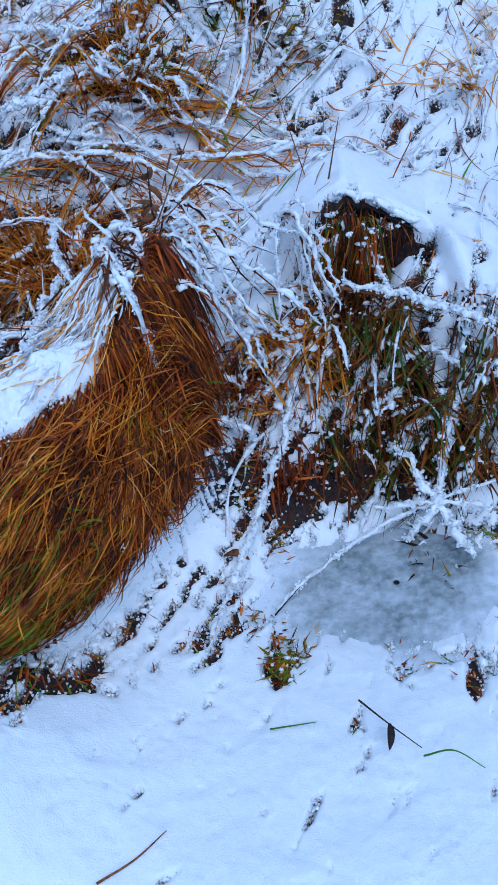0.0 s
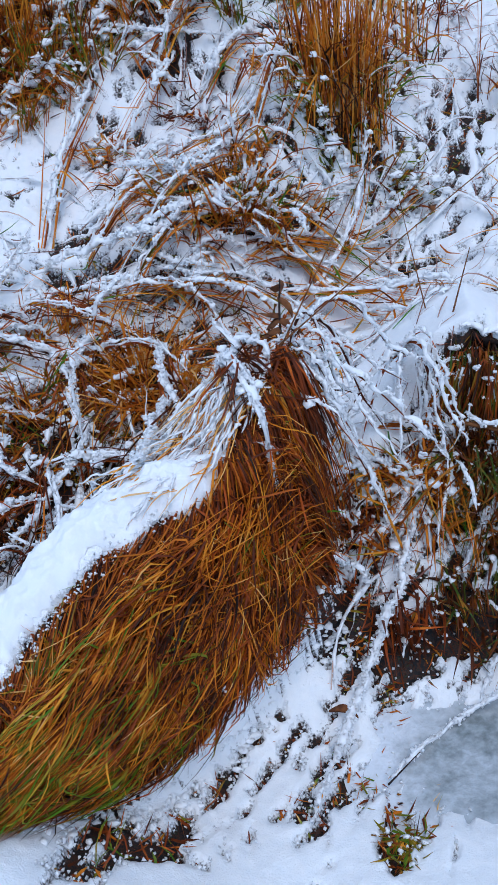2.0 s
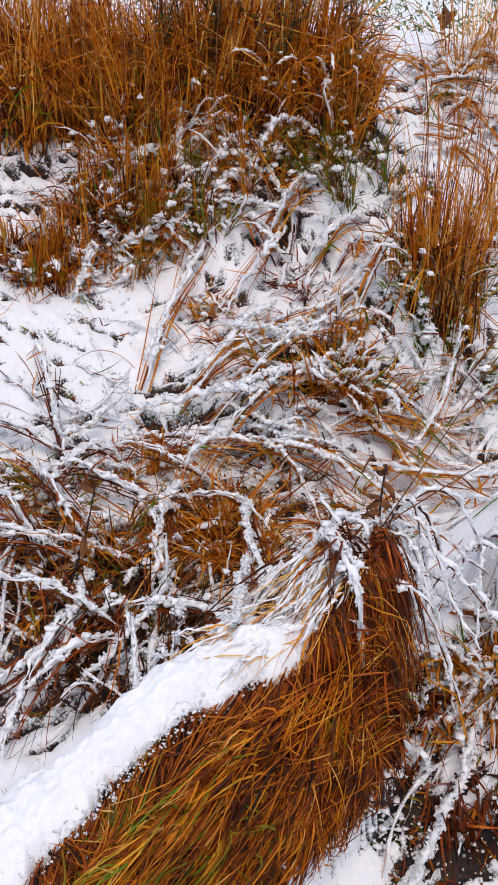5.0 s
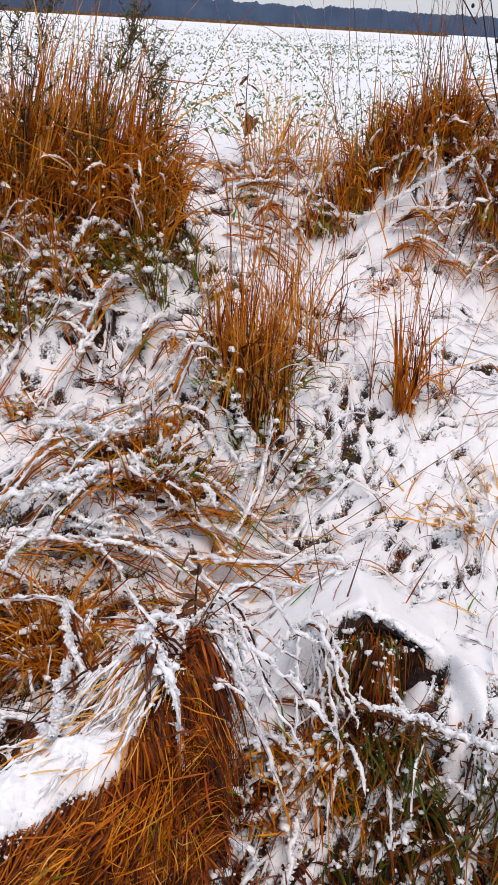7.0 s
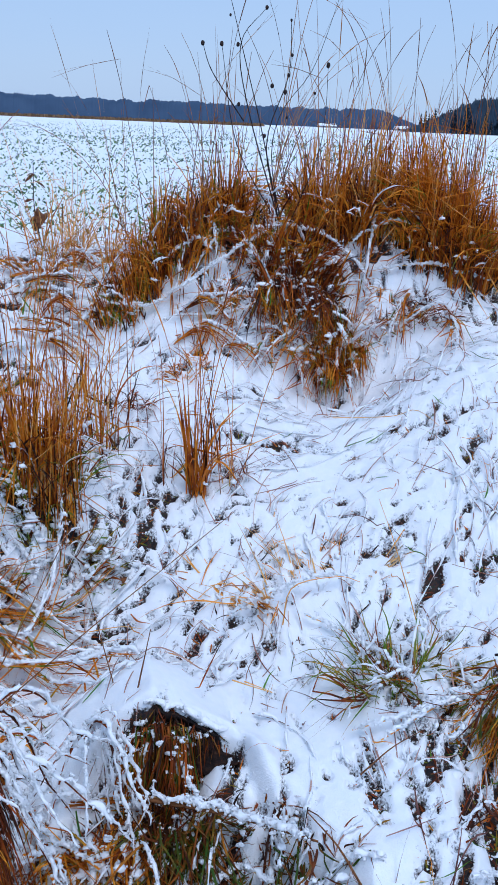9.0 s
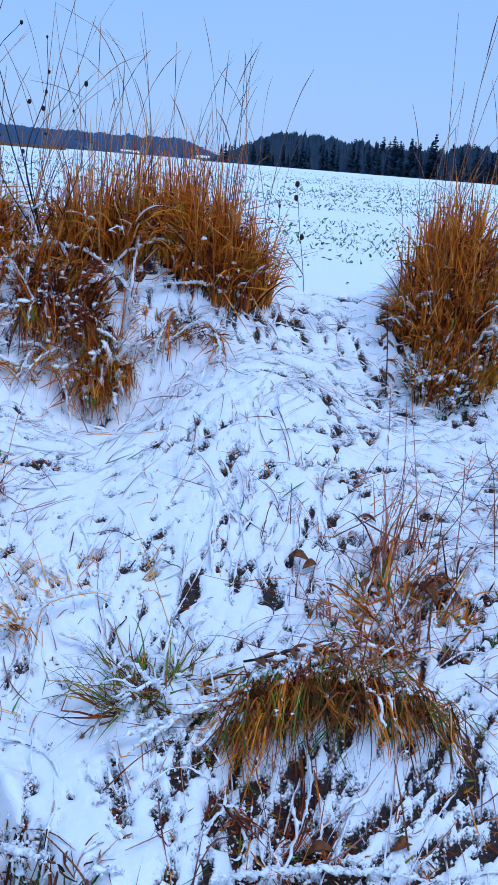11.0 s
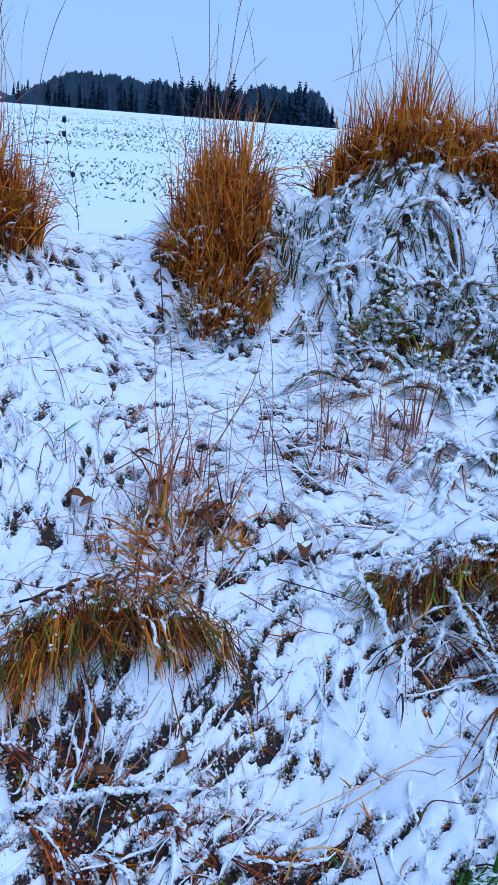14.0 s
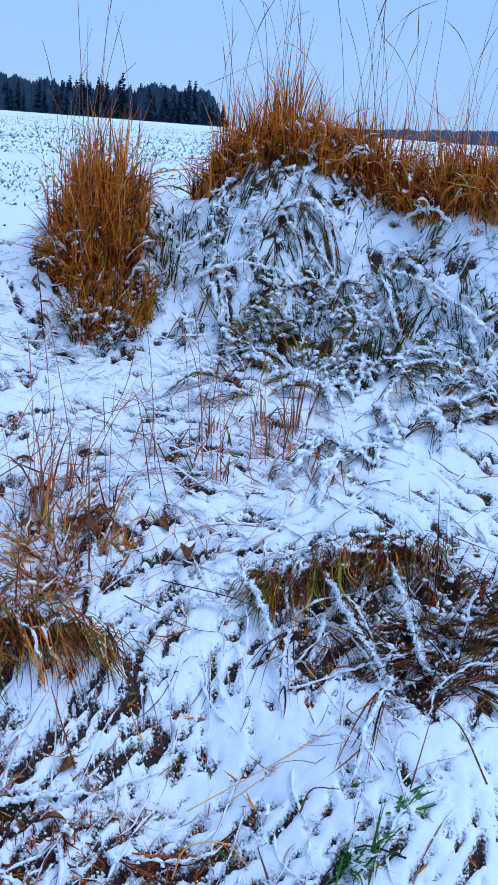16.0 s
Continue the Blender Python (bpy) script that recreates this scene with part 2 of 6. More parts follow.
RIDGE_Z = (0.24, 0.35, 0.32, 0.245, 0.23, 0.13, 0.07)


def ridge_axes(x, y):
    """Along the long tussock's crest, and out from its face."""
    return -(x + 0.36) * 0.66 - (y - 1.39) * 0.75, (x + 0.36) * 0.75 - (y - 1.39) * 0.66


def ridge_point(s, d):
    return -0.36 - 0.66 * s + 0.75 * d, 1.39 - 0.75 * s - 0.66 * d


def set_back(s):
    """How far behind the crest the snow drift's edge lies."""
    return 0.03 + 0.02 * smooth(0.12, 0.35, s) + 0.02 * smooth(0.1, -0.05, s)


def height(x, y):
    """The lie of the land without its small roughness."""
    x, y = np.asarray(x, float), np.asarray(y, float)
    r = np.hypot(x - 0.1, y)
    z = np.interp(r, PROFILE_R, PROFILE_Z)
    z = z - 0.16 * np.exp(-((x + 1.1) / 0.8) ** 2 - ((y - 2.5) / 0.6) ** 2)
    behind = smooth(0.6, -1.2, y) * smooth(5.0, 2.0, r)
    z = z * (1 - behind) - 0.1 * behind
    z = z + bump(x, y, -0.85, 0.75, 0.36, 0.38, 0.34) - bump(x, y, -1.05, 1.5, 0.1, 0.25, 0.2)
    # the tussocks' cores: a long one with a steep face, one with a flat snowy top, small round ones
    along, face = ridge_axes(x, y)
    over = smooth(0.10, 0.01, face) * smooth(-0.42, -0.08, face) * smooth(-0.27, -0.12, along - np.minimum(face, 0)) * smooth(0.8, 0.6, along)
    z = z + (np.interp(along, RIDGE_S, RIDGE_Z) - z) * over
    z = z + (np.interp(x, (0.1, 0.136, 0.345, 0.45, 0.8), (0.2, 0.215, 0.08, 0.08, 0.1)) - z) * shelf_axis(x, y)[0]
    z = z + bump(x, y, -0.42, 2.5, 0.18, 0.3, 0.2) + bump(x, y, -0.2, 2.8, 0.2, 0.2, 0.17) - bump(x, y, -0.05, 2.42, 0.14, 0.3, 0.22)
    z = z + bump(x, y, 0.95, 1.92, 0.08, 0.34, 0.26) + bump(x, y, 1.22, 1.78, 0.16, 0.24, 0.17, -30) + bump(x, y, 1.85, 2.1, 0.05, 0.3, 0.2)
    z = z + bump(x, y, 1.25, 2.6, 0.1, 0.4, 0.4) + bump(x, y, 1.5, 3.15, 0.16, 0.36, 0.3) - bump(x, y, 1.4, 1.35, 0.1, 0.2, 0.2) + bump(x, y, 1.75, 0.85, 0.15, 0.4, 0.3)
    z = z + bump(x, y, 2.35, 1.5, 0.06, 0.26, 0.2, -40) - bump(x, y, 0.95, 3.4, 0.12, 0.25, 0.2)
    z = z - bump(x, y, 0.18, 1.23, 0.08, 0.29, 0.24) + bump(x, y, 0.31, 1.82, 0.09, 0.08, 0.1)
    # the bank under the tall grass, with two gaps
    z = z + bump(x, y, -0.75, 3.45, 0.3, 0.6, 0.35) + bump(x, y, 0.62, 3.78, 0.32, 0.4, 0.26) + bump(x, y, 1.35, 3.85, 0.22, 0.36, 0.26)
    z = z + bump(x, y, 2.5, 3.4, 0.36, 0.3, 0.26, -40) + bump(x, y, 3.05, 2.85, 0.46, 0.45, 0.34, -45) + bump(x, y, 3.55, 2.0, 0.42, 0.6, 0.4, -65)
    return z

# ---- mesh helpers ----


def link(name, verts, faces, material, parent=None, smooth_faces=True, values=None, label=""):
    """One mesh object from arrays: verts (n, 3), faces (m, 3 or 4)."""
    verts, faces = np.asarray(verts, np.float32), np.asarray(faces, np.int32)
    me = bpy.data.meshes.new(name)
    k = faces.shape[1]
    me.vertices.add(len(verts))
    me.vertices.foreach_set("co", verts.ravel())
    me.loops.add(faces.size)
    me.loops.foreach_set("vertex_index", faces.ravel())
    me.polygons.add(len(faces))
    me.polygons.foreach_set("loop_start", np.arange(0, faces.size, k, dtype=np.int32))
    me.polygons.foreach_set("use_smooth", np.full(len(faces), smooth_faces))
    if values is not None:
        me.attributes.new("snow", "FLOAT", "POINT").data.foreach_set("value", np.asarray(values, np.float32))
    me.materials.append(material)
    me.update(calc_edges=True)
    me.validate()
    ob = new(name, me)
    if parent:
        ob.parent = parent
    return tagged(ob, label)


def thing(name, label, category, kind="", group=""):
    return tagged(new(name), label, category, group, kind)


def joined(sets):
    """Several (verts, faces) as one."""
    vs, fs, at = [], [], 0
    for v, f in sets:
        vs.append(v)
        fs.append(f + at)
        at += len(v)
    return np.concatenate(vs), np.concatenate(fs)


def grid_faces(count, rows, cols, closed=False):
    """Quads of count strips of rows x cols vertices."""
    j = np.arange(cols if closed else cols - 1)
    i = np.arange(rows - 1)[:, None]
    a = i * cols + j
    c = i * cols + (j + 1) % cols
    q = np.stack([a, c, c + cols, a + cols], -1).reshape(-1, 4)
    return (np.arange(count)[:, None, None] * rows * cols + q).reshape(-1, 4)


def centre_lines(base, azim, lean, bend, length, segs, curl, power=1.5):
    """The middle lines of blades: lean from the upright at the root, more by bend at the tip."""
    s = (np.arange(segs) + 0.5) / segs
    th = lean[:, None] + bend[:, None] * s ** power
    ph = azim[:, None] + curl[:, None] * s
    d = np.stack([np.sin(th) * np.cos(ph), np.sin(th) * np.sin(ph), np.cos(th)], -1) * (length / segs)[:, None, None]
    return np.concatenate([base[:, None], base[:, None] + np.cumsum(d, 1)], 1)


def lifted(c, gap=0.004):
    """Keeps lines above the ground, but for what runs into a steep side."""
    floor = height(c[..., 0], c[..., 1]) + gap
    c[..., 2] = np.where(floor - c[..., 2] < 0.09, np.maximum(c[..., 2], floor), c[..., 2])
    return c


def ribbons(c, width, rng, fold=True):
    """Tapered blades along the lines c (n, k, 3); a fold gives each a keel."""
    n_, k, _ = c.shape
    d = np.gradient(c, axis=1)
    d /= np.linalg.norm(d, axis=-1, keepdims=True) + 1e-9
    side = np.cross(d, np.array([0.0, 0.0, 1.0]) + rng.normal(0, 0.35, (n_, 1, 3)))
    side /= np.linalg.norm(side, axis=-1, keepdims=True) + 1e-9
    up = np.cross(side, d)
    tw = (rng.uniform(-0.9, 0.9, n_)[:, None] + rng.uniform(-1.6, 1.6, n_)[:, None] * np.linspace(0, 1, k))[..., None]
    side, up = side * np.cos(tw) + up * np.sin(tw), up * np.cos(tw) - side * np.sin(tw)
    s = np.linspace(0, 1, k)
    w = (width[:, None] * (0.6 + 0.4 * np.minimum(s / 0.3, 1)) * (1 - s ** 2.5) + 0.0004)[..., None] / 2
    if fold:
        v = np.stack([c - side * w, c + up * w * 0.5, c + side * w], 2)
        return v.reshape(-1, 3), grid_faces(n_, k, 3)
    v = np.stack([c - side * w, c + side * w], 2)
    return v.reshape(-1, 3), grid_faces(n_, k, 2)


def tubes(c, radius, sides=5, taper=0.5):
    """Round stalks along the lines c (n, k, 3)."""
    n_, k, _ = c.shape
    d = np.gradient(c, axis=1)
    d /= np.linalg.norm(d, axis=-1, keepdims=True) + 1e-9
    a = np.cross(d, np.array([0.3, 0.9, 0.31]))
    a /= np.linalg.norm(a, axis=-1, keepdims=True) + 1e-9
    b2 = np.cross(d, a)
    ang = np.linspace(0, 2 * np.pi, sides, endpoint=False)
    r = np.asarray(radius)[:, None, None, None] * (1 - (1 - taper) * np.linspace(0, 1, k))[None, :, None, None]
    v = c[:, :, None] + r * (a[:, :, None] * np.cos(ang)[:, None] + b2[:, :, None] * np.sin(ang)[:, None])
    return v.reshape(-1, 3), grid_faces(n_, k, sides, True)


def soften(a, times=1):
    for _ in range(times):
        a[:, 1:-1] = 0.25 * a[:, :-2] + 0.5 * a[:, 1:-1] + 0.25 * a[:, 2:]
    return a


def ball(levels):
    bm = bmesh.new()
    bmesh.ops.create_icosphere(bm, subdivisions=levels, radius=1)
    v = np.array([p.co for p in bm.verts])
    f = np.array([[p.index for p in q.verts] for q in bm.faces])
    bm.free()
    return v, f


BALL_1, BALL_2, BALL_3 = ball(1), ball(2), ball(3)


GRAIN = (np.array(((1, 0, 0), (-0.5, 0.87, 0), (-0.5, -0.87, 0), (0, 0, 1), (0, 0, -1)), float), np.array(((0, 1, 3), (1, 2, 3), (2, 0, 3), (1, 0, 4), (2, 1, 4), (0, 2, 4))))


def snow_grains(points, size, rng):
    """Loose crystals of snow."""
    m = len(points)
    axis = rng.normal(0, 1, (m, 3))
    axis /= np.linalg.norm(axis, axis=-1, keepdims=True)
    other = np.cross(axis, rng.normal(0, 1, (m, 3)))
    other /= np.linalg.norm(other, axis=-1, keepdims=True)
    turned = np.einsum("ki,mij->mkj", GRAIN[0], np.stack([axis, other, np.cross(axis, other)], 1))
    v = points[:, None] + turned * size[:, None, None] * rng.uniform(0.65, 1.3, (m, 5, 1))
    return v.reshape(-1, 3), (np.arange(m)[:, None, None] * 5 + GRAIN[1]).reshape(-1, 3)


def snow_clumps(points, size, rng, shape=None, flat=0.6):
    """Small crumbly heaps of snow: an uneven core with loose grains round it."""
    v0, f0 = shape or BALL_1
    n_ = len(points)
    r = rng.uniform(0.5, 1.0, (n_, len(v0)))
    wide = np.stack([rng.uniform(0.6, 1.5, n_), rng.uniform(0.6, 1.5, n_), np.full(n_, flat)], -1)
    v = points[:, None] + v0 * r[..., None] * (size[:, None] * wide)[:, None]
    f = (np.arange(n_)[:, None, None] * len(v0) + f0).reshape(-1, 3)
    many = 5 if len(v0) > 20 else 3
    d = rng.normal(0, 1, (n_, many, 3))
    d /= np.linalg.norm(d, axis=-1, keepdims=True)
    p = points[:, None] + d * (size[:, None] * wide)[:, None] * rng.uniform(0.6, 1.1, (n_, many, 1))
    s = np.clip(size[:, None] * rng.uniform(0.15, 0.5, (n_, many)), 0.0012, 0.005)
    return joined([(v.reshape(-1, 3), f), snow_grains(p.reshape(-1, 3), s.ravel(), rng)])


def snow_strands(c, radius, rng, gaps=0.14, sides=5, grains=1.0, even=False):
    """Crumbly snow lying along the lines c (n, k, 3): an uneven roll, thin in places, with loose grains all over it."""
    n_, k, _ = c.shape
    radius = np.asarray(radius, float)
    d = np.gradient(c, axis=1)
    step = np.linalg.norm(d, axis=-1)
    d /= step[..., None] + 1e-9
    side = np.cross(d, np.array([0.02, 0.03, 1.0]))
    level = np.linalg.norm(side, axis=-1, keepdims=True)
    side = side / (level + 1e-6)
    up = np.cross(side, d)
    s = np.linspace(0, 1, k)
    lump = (0.65 * rng.uniform(0.45, 1.55, (n_, k)) + 0.35 * soften(rng.uniform(-0.9, 2.9, (n_, k)), 4).clip(0.15, 2.2)) * np.minimum(1, np.minimum(s, 1 - s) * 6 + 0.15)
    if even:
        lump = 0.55 + 0.55 * lump
    thin = soften((rng.rand(n_, k) > gaps).astype(float), 1)
    r = radius[:, None] * lump * (0.1 + 0.9 * thin) * (0.55 + 0.45 * np.minimum(level[..., 0] * 1.5, 1))
    ang = np.linspace(0, 2 * np.pi, sides, endpoint=False) + rng.uniform(0, 6.28, (n_, k, 1)) * 0.12
    jit = rng.uniform(0.7, 1.14, (n_, k, sides))
    x = np.cos(ang) * jit
    z = np.where(np.sin(ang) > 0, np.sin(ang) * jit, np.sin(ang) * 0.45) + 0.25
    mid = c + soften(rng.normal(0, 0.6, (n_, k, 3)), 1) * radius[:, None, None]
    v = mid[:, :, None] + 0.85 * r[..., None, None] * (side[:, :, None] * x[..., None] + up[:, :, None] * z[..., None])
    f = grid_faces(n_, k, sides, True)
    sets = [(v.reshape(-1, 3), np.concatenate([f[:, :3], f[:, [0, 2, 3]]]))]
    # a grain for every few millimetres of roll
    share = (step * (0.3 + thin)).ravel()
    m = int(share.sum() / 0.0066 * grains * np.clip(np.mean(radius) / 0.006, 0.5, 1.5))
    at = rng.choice(n_ * k, m, p=share / share.sum())
    i, j = at // k, at % k
    a = rng.uniform(-0.6, np.pi + 0.6, m)
    p = mid[i, j] + r[i, j, None] * rng.uniform(0.6, 1.15, (m, 1)) * (side[i, j] * np.cos(a)[:, None] + up[i, j] * (np.sin(a)[:, None] * 0.95 + 0.2)) + d[i, j] * (rng.uniform(-0.6, 0.6, m) * step[i, j])[:, None]
    size = np.clip(r[i, j] * rng.uniform(0.34, 0.78, m), 0.0014, 0.0052)
    sets.append(snow_grains(p, size, rng))
    return joined(sets)


def curve_through(points, k):
    """k points on a smooth line through the given ones."""
    p = np.array(points, float)
    t = np.linspace(0, len(p) - 1, k)
    i = np.clip(t.astype(int), 0, len(p) - 2)
    u = (t - i)[:, None]
    q = np.concatenate([[2 * p[0] - p[1]], p, [2 * p[-1] - p[-2]]])
    a, b2, c2, d2 = q[i], q[i + 1], q[i + 2], q[i + 3]
    return b2 + 0.5 * u * (c2 - a + u * (2 * a - 5 * b2 + 4 * c2 - d2 + u * (3 * (b2 - c2) + d2 - a)))


# ---- ground: one sheet from the ditch to the horizon ----


# earth kept bare by the tussocks, and dark patches painted for the ditch's shade: x, y and the two half widths
BARE_AND_SHADED = ((-0.04, 1.43, 0.05, 0.04), (-0.085, 1.04, 0.022, 0.09), (0.24, 1.03, 0.07, 0.018), (0.4, 1.1, 0.03, 0.05), (-0.5, 0.95, 0.07, 0.025), (0.12, 1.47, 0.2, 0.03), (0.3, 1.5, 0.08, 0.03), (-0.42, 2.5, 0.16, 0.08), (-0.62, 2.02, 0.12, 0.07), (-0.13, 2.72, 0.08, 0.04), (-0.7, 3.42, 0.26, 0.1), (-1.15, 3.12, 0.2, 0.09),
        (0.5, 3.83, 0.2, 0.08), (1.05, 3.88, 0.16, 0.08), (1.48, 3.76, 0.2, 0.1), (2.33, 3.28, 0.16, 0.1), (-0.9, 1.78, 0.2, 0.2))


# where the snow lies unbroken on the near side: x, y, share and the two half widths
WHOLE_NEAR = (
    (0.52, 1.56, 0.2, 0.14, 0.16), (0.43, 1.68, 0.15, 0.13, 0.14), (-0.15, 0.85, 0.4, 0.35, 0.1), (0.0, 0.68, 1.0, 0.5, 0.36), (-0.45, 0.72, 0.4, 0.35, 0.3), (0.3, 0.95, 0.08, 0.3, 0.3), (0.35, 0.7, 0.3, 0.35, 0.3),
    (1.65, 1.25, 0.3, 0.22, 0.3), (2.5, 1.0, 0.2, 0.3, 0.4), (2.6, 1.9, 0.2, 0.4, 0.3), (-0.7, 1.35, 0.5, 0.4, 0.12), (-0.05, 1.9, 0.15, 0.25, 0.15),
)
# where it lies unbroken on the far side
WHOLE_FAR = (
    (0.1, 3.6, 0.4, 0.4, 0.25), (0.9, 3.4, 0.3, 0.5, 0.2), (-0.1, 2.35, 0.35, 0.3, 0.18), (0.6, 2.4, 0.15, 0.4, 0.3), (1.0, 2.7, 0.2, 0.5, 0.35), (1.9, 2.7, 0.22, 0.5, 0.3),
    (-0.9, 2.85, 0.2, 0.4, 0.25), (-0.65, 3.05, 0.15, 0.35, 0.22), (-0.9, 2.9, 0.1, 0.4, 0.2), (-0.5, 2.5, 0.05, 0.5, 0.3), (0.3, 3.45, 0.25, 0.3, 0.3), (0.95, 3.62, 0.3, 0.5, 0.12),
    (0.05, 3.1, 0.2, 0.3, 0.3),
)
# where grass breaks it
BROKEN = (
    (0.03, 1.86, -0.5, 0.06, 0.08), (0.0, 1.76, -0.35, 0.2, 0.13),(0.06, 1.58, -0.5, 0.2, 0.12), (-0.12, 1.5, -0.4, 0.1, 0.12), (1.05, 1.62, -0.15, 0.3, 0.08), (2.12, 1.42, -0.3, 0.14, 0.08),
    (0.15, 1.68, -0.25, 0.2, 0.16), (-0.24, 1.14, -0.3, 0.2, 0.13), (-0.5, 0.98, -0.35, 0.2, 0.08), (0.32, 0.98, -0.3, 0.1, 0.06), (-0.1, 1.6, -0.15, 0.2, 0.2), (-0.2, 1.2, -0.12, 0.2, 0.15), (-0.8, 1.9, -0.05, 0.5, 0.3), (0.7, 3.55, -0.12, 0.8, 0.25),
    (0.92, 1.42, -0.38, 0.5, 0.38), (2.0, 1.35, -0.35, 0.3, 0.3), (-0.7, 3.3, -0.3, 0.6, 0.4), (1.6, 1.9, -0.15, 0.4, 0.3), (0.3, 2.9, -0.15, 0.4, 0.3),
)


def cover_of(x, y):
    """How whole the snow is: 1 unbroken, 0 much broken by grass."""
    c = 0.35 + 0.6 * (fbm(x * 2.3, y * 2.3, 33, 2) - 0.5)
    for cx, cy, h, rx, ry in WHOLE_NEAR + WHOLE_FAR + BROKEN:
        c = c + bump(x, y, cx, cy, h, rx, ry)
    c = np.maximum(c, -0.04)
    for cx, cy, rx, ry in BARE_AND_SHADED:
        c = c - bump(x, y, cx, cy, 1.5, rx, ry)
    along, face = ridge_axes(x, y)
    back = set_back(along)
    c = c - 2.0 * smooth(-back, 0.02 - back, face) * smooth(0.078, 0.058, face) * smooth(-0.16, -0.08, along) * smooth(0.64, 0.54, along)
    inside, edge = shelf_axis(x, y)
    c = c + 0.6 * inside * (0.3 + 0.7 * smooth(1.78, 1.9, y)) * smooth(2.35, 2.1, y) * smooth(0.76, 0.58, x) - 3.0 * edge
    return np.clip(c, -1.5, 1)


FLOW_X = (-1.5, -0.6, 0.0, 0.5, 1.0, 1.5, 2.0, 2.6)
FLOW_A = (20, 35, 60, 62, 22, 35, -45, -60)


def flow(x, y):
    """The way in which the fallen grass lies, in radians from +x."""
    return np.radians(np.interp(x + 0.25 * (y - 2.3), FLOW_X, FLOW_A) + 90 * (vnoise(x * 1.6, y * 1.6, 40) - 0.5))


def streaks(x, y):
    """Noise drawn out along the fallen grass, about 0.5."""
    way, total, norm = flow(x, y), 0, 1e-6
    for k in range(6):
        a = k * np.pi / 6
        share = np.cos(way - a) ** 12
        u, v = x * np.cos(a) + y * np.sin(a), -x * np.sin(a) + y * np.cos(a)
        total, norm = total + share * (fbm(u * 9, v * 46, 3 + 4 * k, 3) - 0.5), norm + share ** 2
    return 0.5 + total / np.sqrt(norm)


def snow_of(x, y):
    """Above 0 where snow lies, below where the litter shows; gaps run in streaks like the grass that they lie between."""
    r = np.hypot(x, y)
    y0 = y
    cover, y = cover_of(x, y), y + 0.9 * height(x, y)
    nz = 0.62 * streaks(x, y) + 0.38 * fbm(x * 38 + 3 * vnoise(x * 8, y * 8, 5), y * 38 + 3 * vnoise(x * 8, y * 8, 6), 11, 3)
    thr = 0.265 + 0.26 * (1 - cover)
    seen = smooth(-54, -40, np.degrees(np.arctan2(x - 0.1, y0)) + 8 * (vnoise(x * 3, y0 * 3, 44) - 0.5)) * smooth(80, 68, np.degrees(np.arctan2(x - 0.1, y0)) + 8 * (vnoise(x * 3, y0 * 3, 45) - 0.5)) * smooth(4.9, 4.3, r)
    return (nz - thr) * seen + 0.3 * (1 - seen)


az = np.radians(np.concatenate([np.linspace(-52, 78, 470), np.linspace(78, 308, 64)[1:-1]]))
rr = np.concatenate([[0.004, 0.12, 0.24], 0.35 * np.exp(np.arange(0, 2.62, 0.0068)), 4.85 * np.exp(np.linspace(0, 6.4, 90))])
gx, gy = np.sin(az)[None] * rr[:, None] + 0.1, np.cos(az)[None] * rr[:, None]
lay = snow_of(gx, gy)
near = smooth(6.0, 4.0, np.hypot(gx, gy))
pillow = 0.016 * smooth(-0.06, 0.03, lay) + 0.016 * np.sqrt(np.clip(lay, 0, 0.12) / 0.12)
gz = height(gx, gy) + near * (pillow + 0.02 * (fbm(gx * 9, gy * 9, 21, 3) - 0.5) + 0.004 * (fbm(gx * 60, gy * 60, 25, 2) - 0.5) - 0.02)
far = smooth(5, 9, np.hypot(gx, gy))
gz = gz + far * 0.05 * (fbm(gx * 1.2, gy * 1.2, 31, 3) - 0.5)
gv = np.stack([gx, gy, gz], -1).reshape(-1, 3)
gf = grid_faces(1, len(rr), len(az), True)
ground = link("ground", gv, gf[:, ::-1], ground_snow, values=lay.ravel())
tagged(ground, "snow-covered ditch, bank and field with dark litter showing through", "ground", kind="structure")


def edge_crumbs():
    """Loose grains of snow at the ragged edges of the gaps, and a scatter in them."""
    rng = np.random.RandomState(141)
    n = 520000
    a, r = np.radians(rng.uniform(-44, 72, n)), 0.7 * np.exp(rng.uniform(0, 1, n) * 1.75)
    x, y = 0.1 + r * np.sin(a), r * np.cos(a)
    lay_ = snow_of(x, y)
    keep = (lay_ < 0.03) & (rng.rand(n) < np.where(lay_ > -0.035, 0.9, np.where(lay_ > -0.09, 0.3, 0.12)))
    x, y, r, lay_ = x[keep][:20000], y[keep][:20000], r[keep][:20000], lay_[keep][:20000]
    z = height(x, y) - 0.017 + 0.03 * smooth(-0.05, 0.03, lay_) + rng.uniform(0, 0.008, len(x)) + 0.02 * (fbm(x * 9, y * 9, 21, 3) - 0.5)
    return tagged(link("snow_crumbs", *snow_grains(np.stack([x, y, z], -1), rng.uniform(0.002, 0.0055, len(x)) * (0.7 + 0.2 * r), rng), snow), "loose crumbs of snow round the gaps in the snow cover", "snow", kind="stuff")


edge_crumbs()

# ---- grass tussocks ----


def blades_in(rng, n, centre, spread, turn=0.0, sink=0.01):
    """Roots of n blades in an oval on the ground."""
    a, q = rng.uniform(0, 2 * np.pi, n), np.sqrt(rng.uniform(0, 1, n))
    u, v = q * np.cos(a) * spread[0], q * np.sin(a) * spread[1]
    c, s = math.cos(radians(turn)), math.sin(radians(turn))
    x, y = centre[0] + u * c - v * s, centre[1] + u * s + v * c
    return np.stack([x, y, height(x, y) - sink], -1), np.arctan2(u * s + v * c, u * c - v * s), q


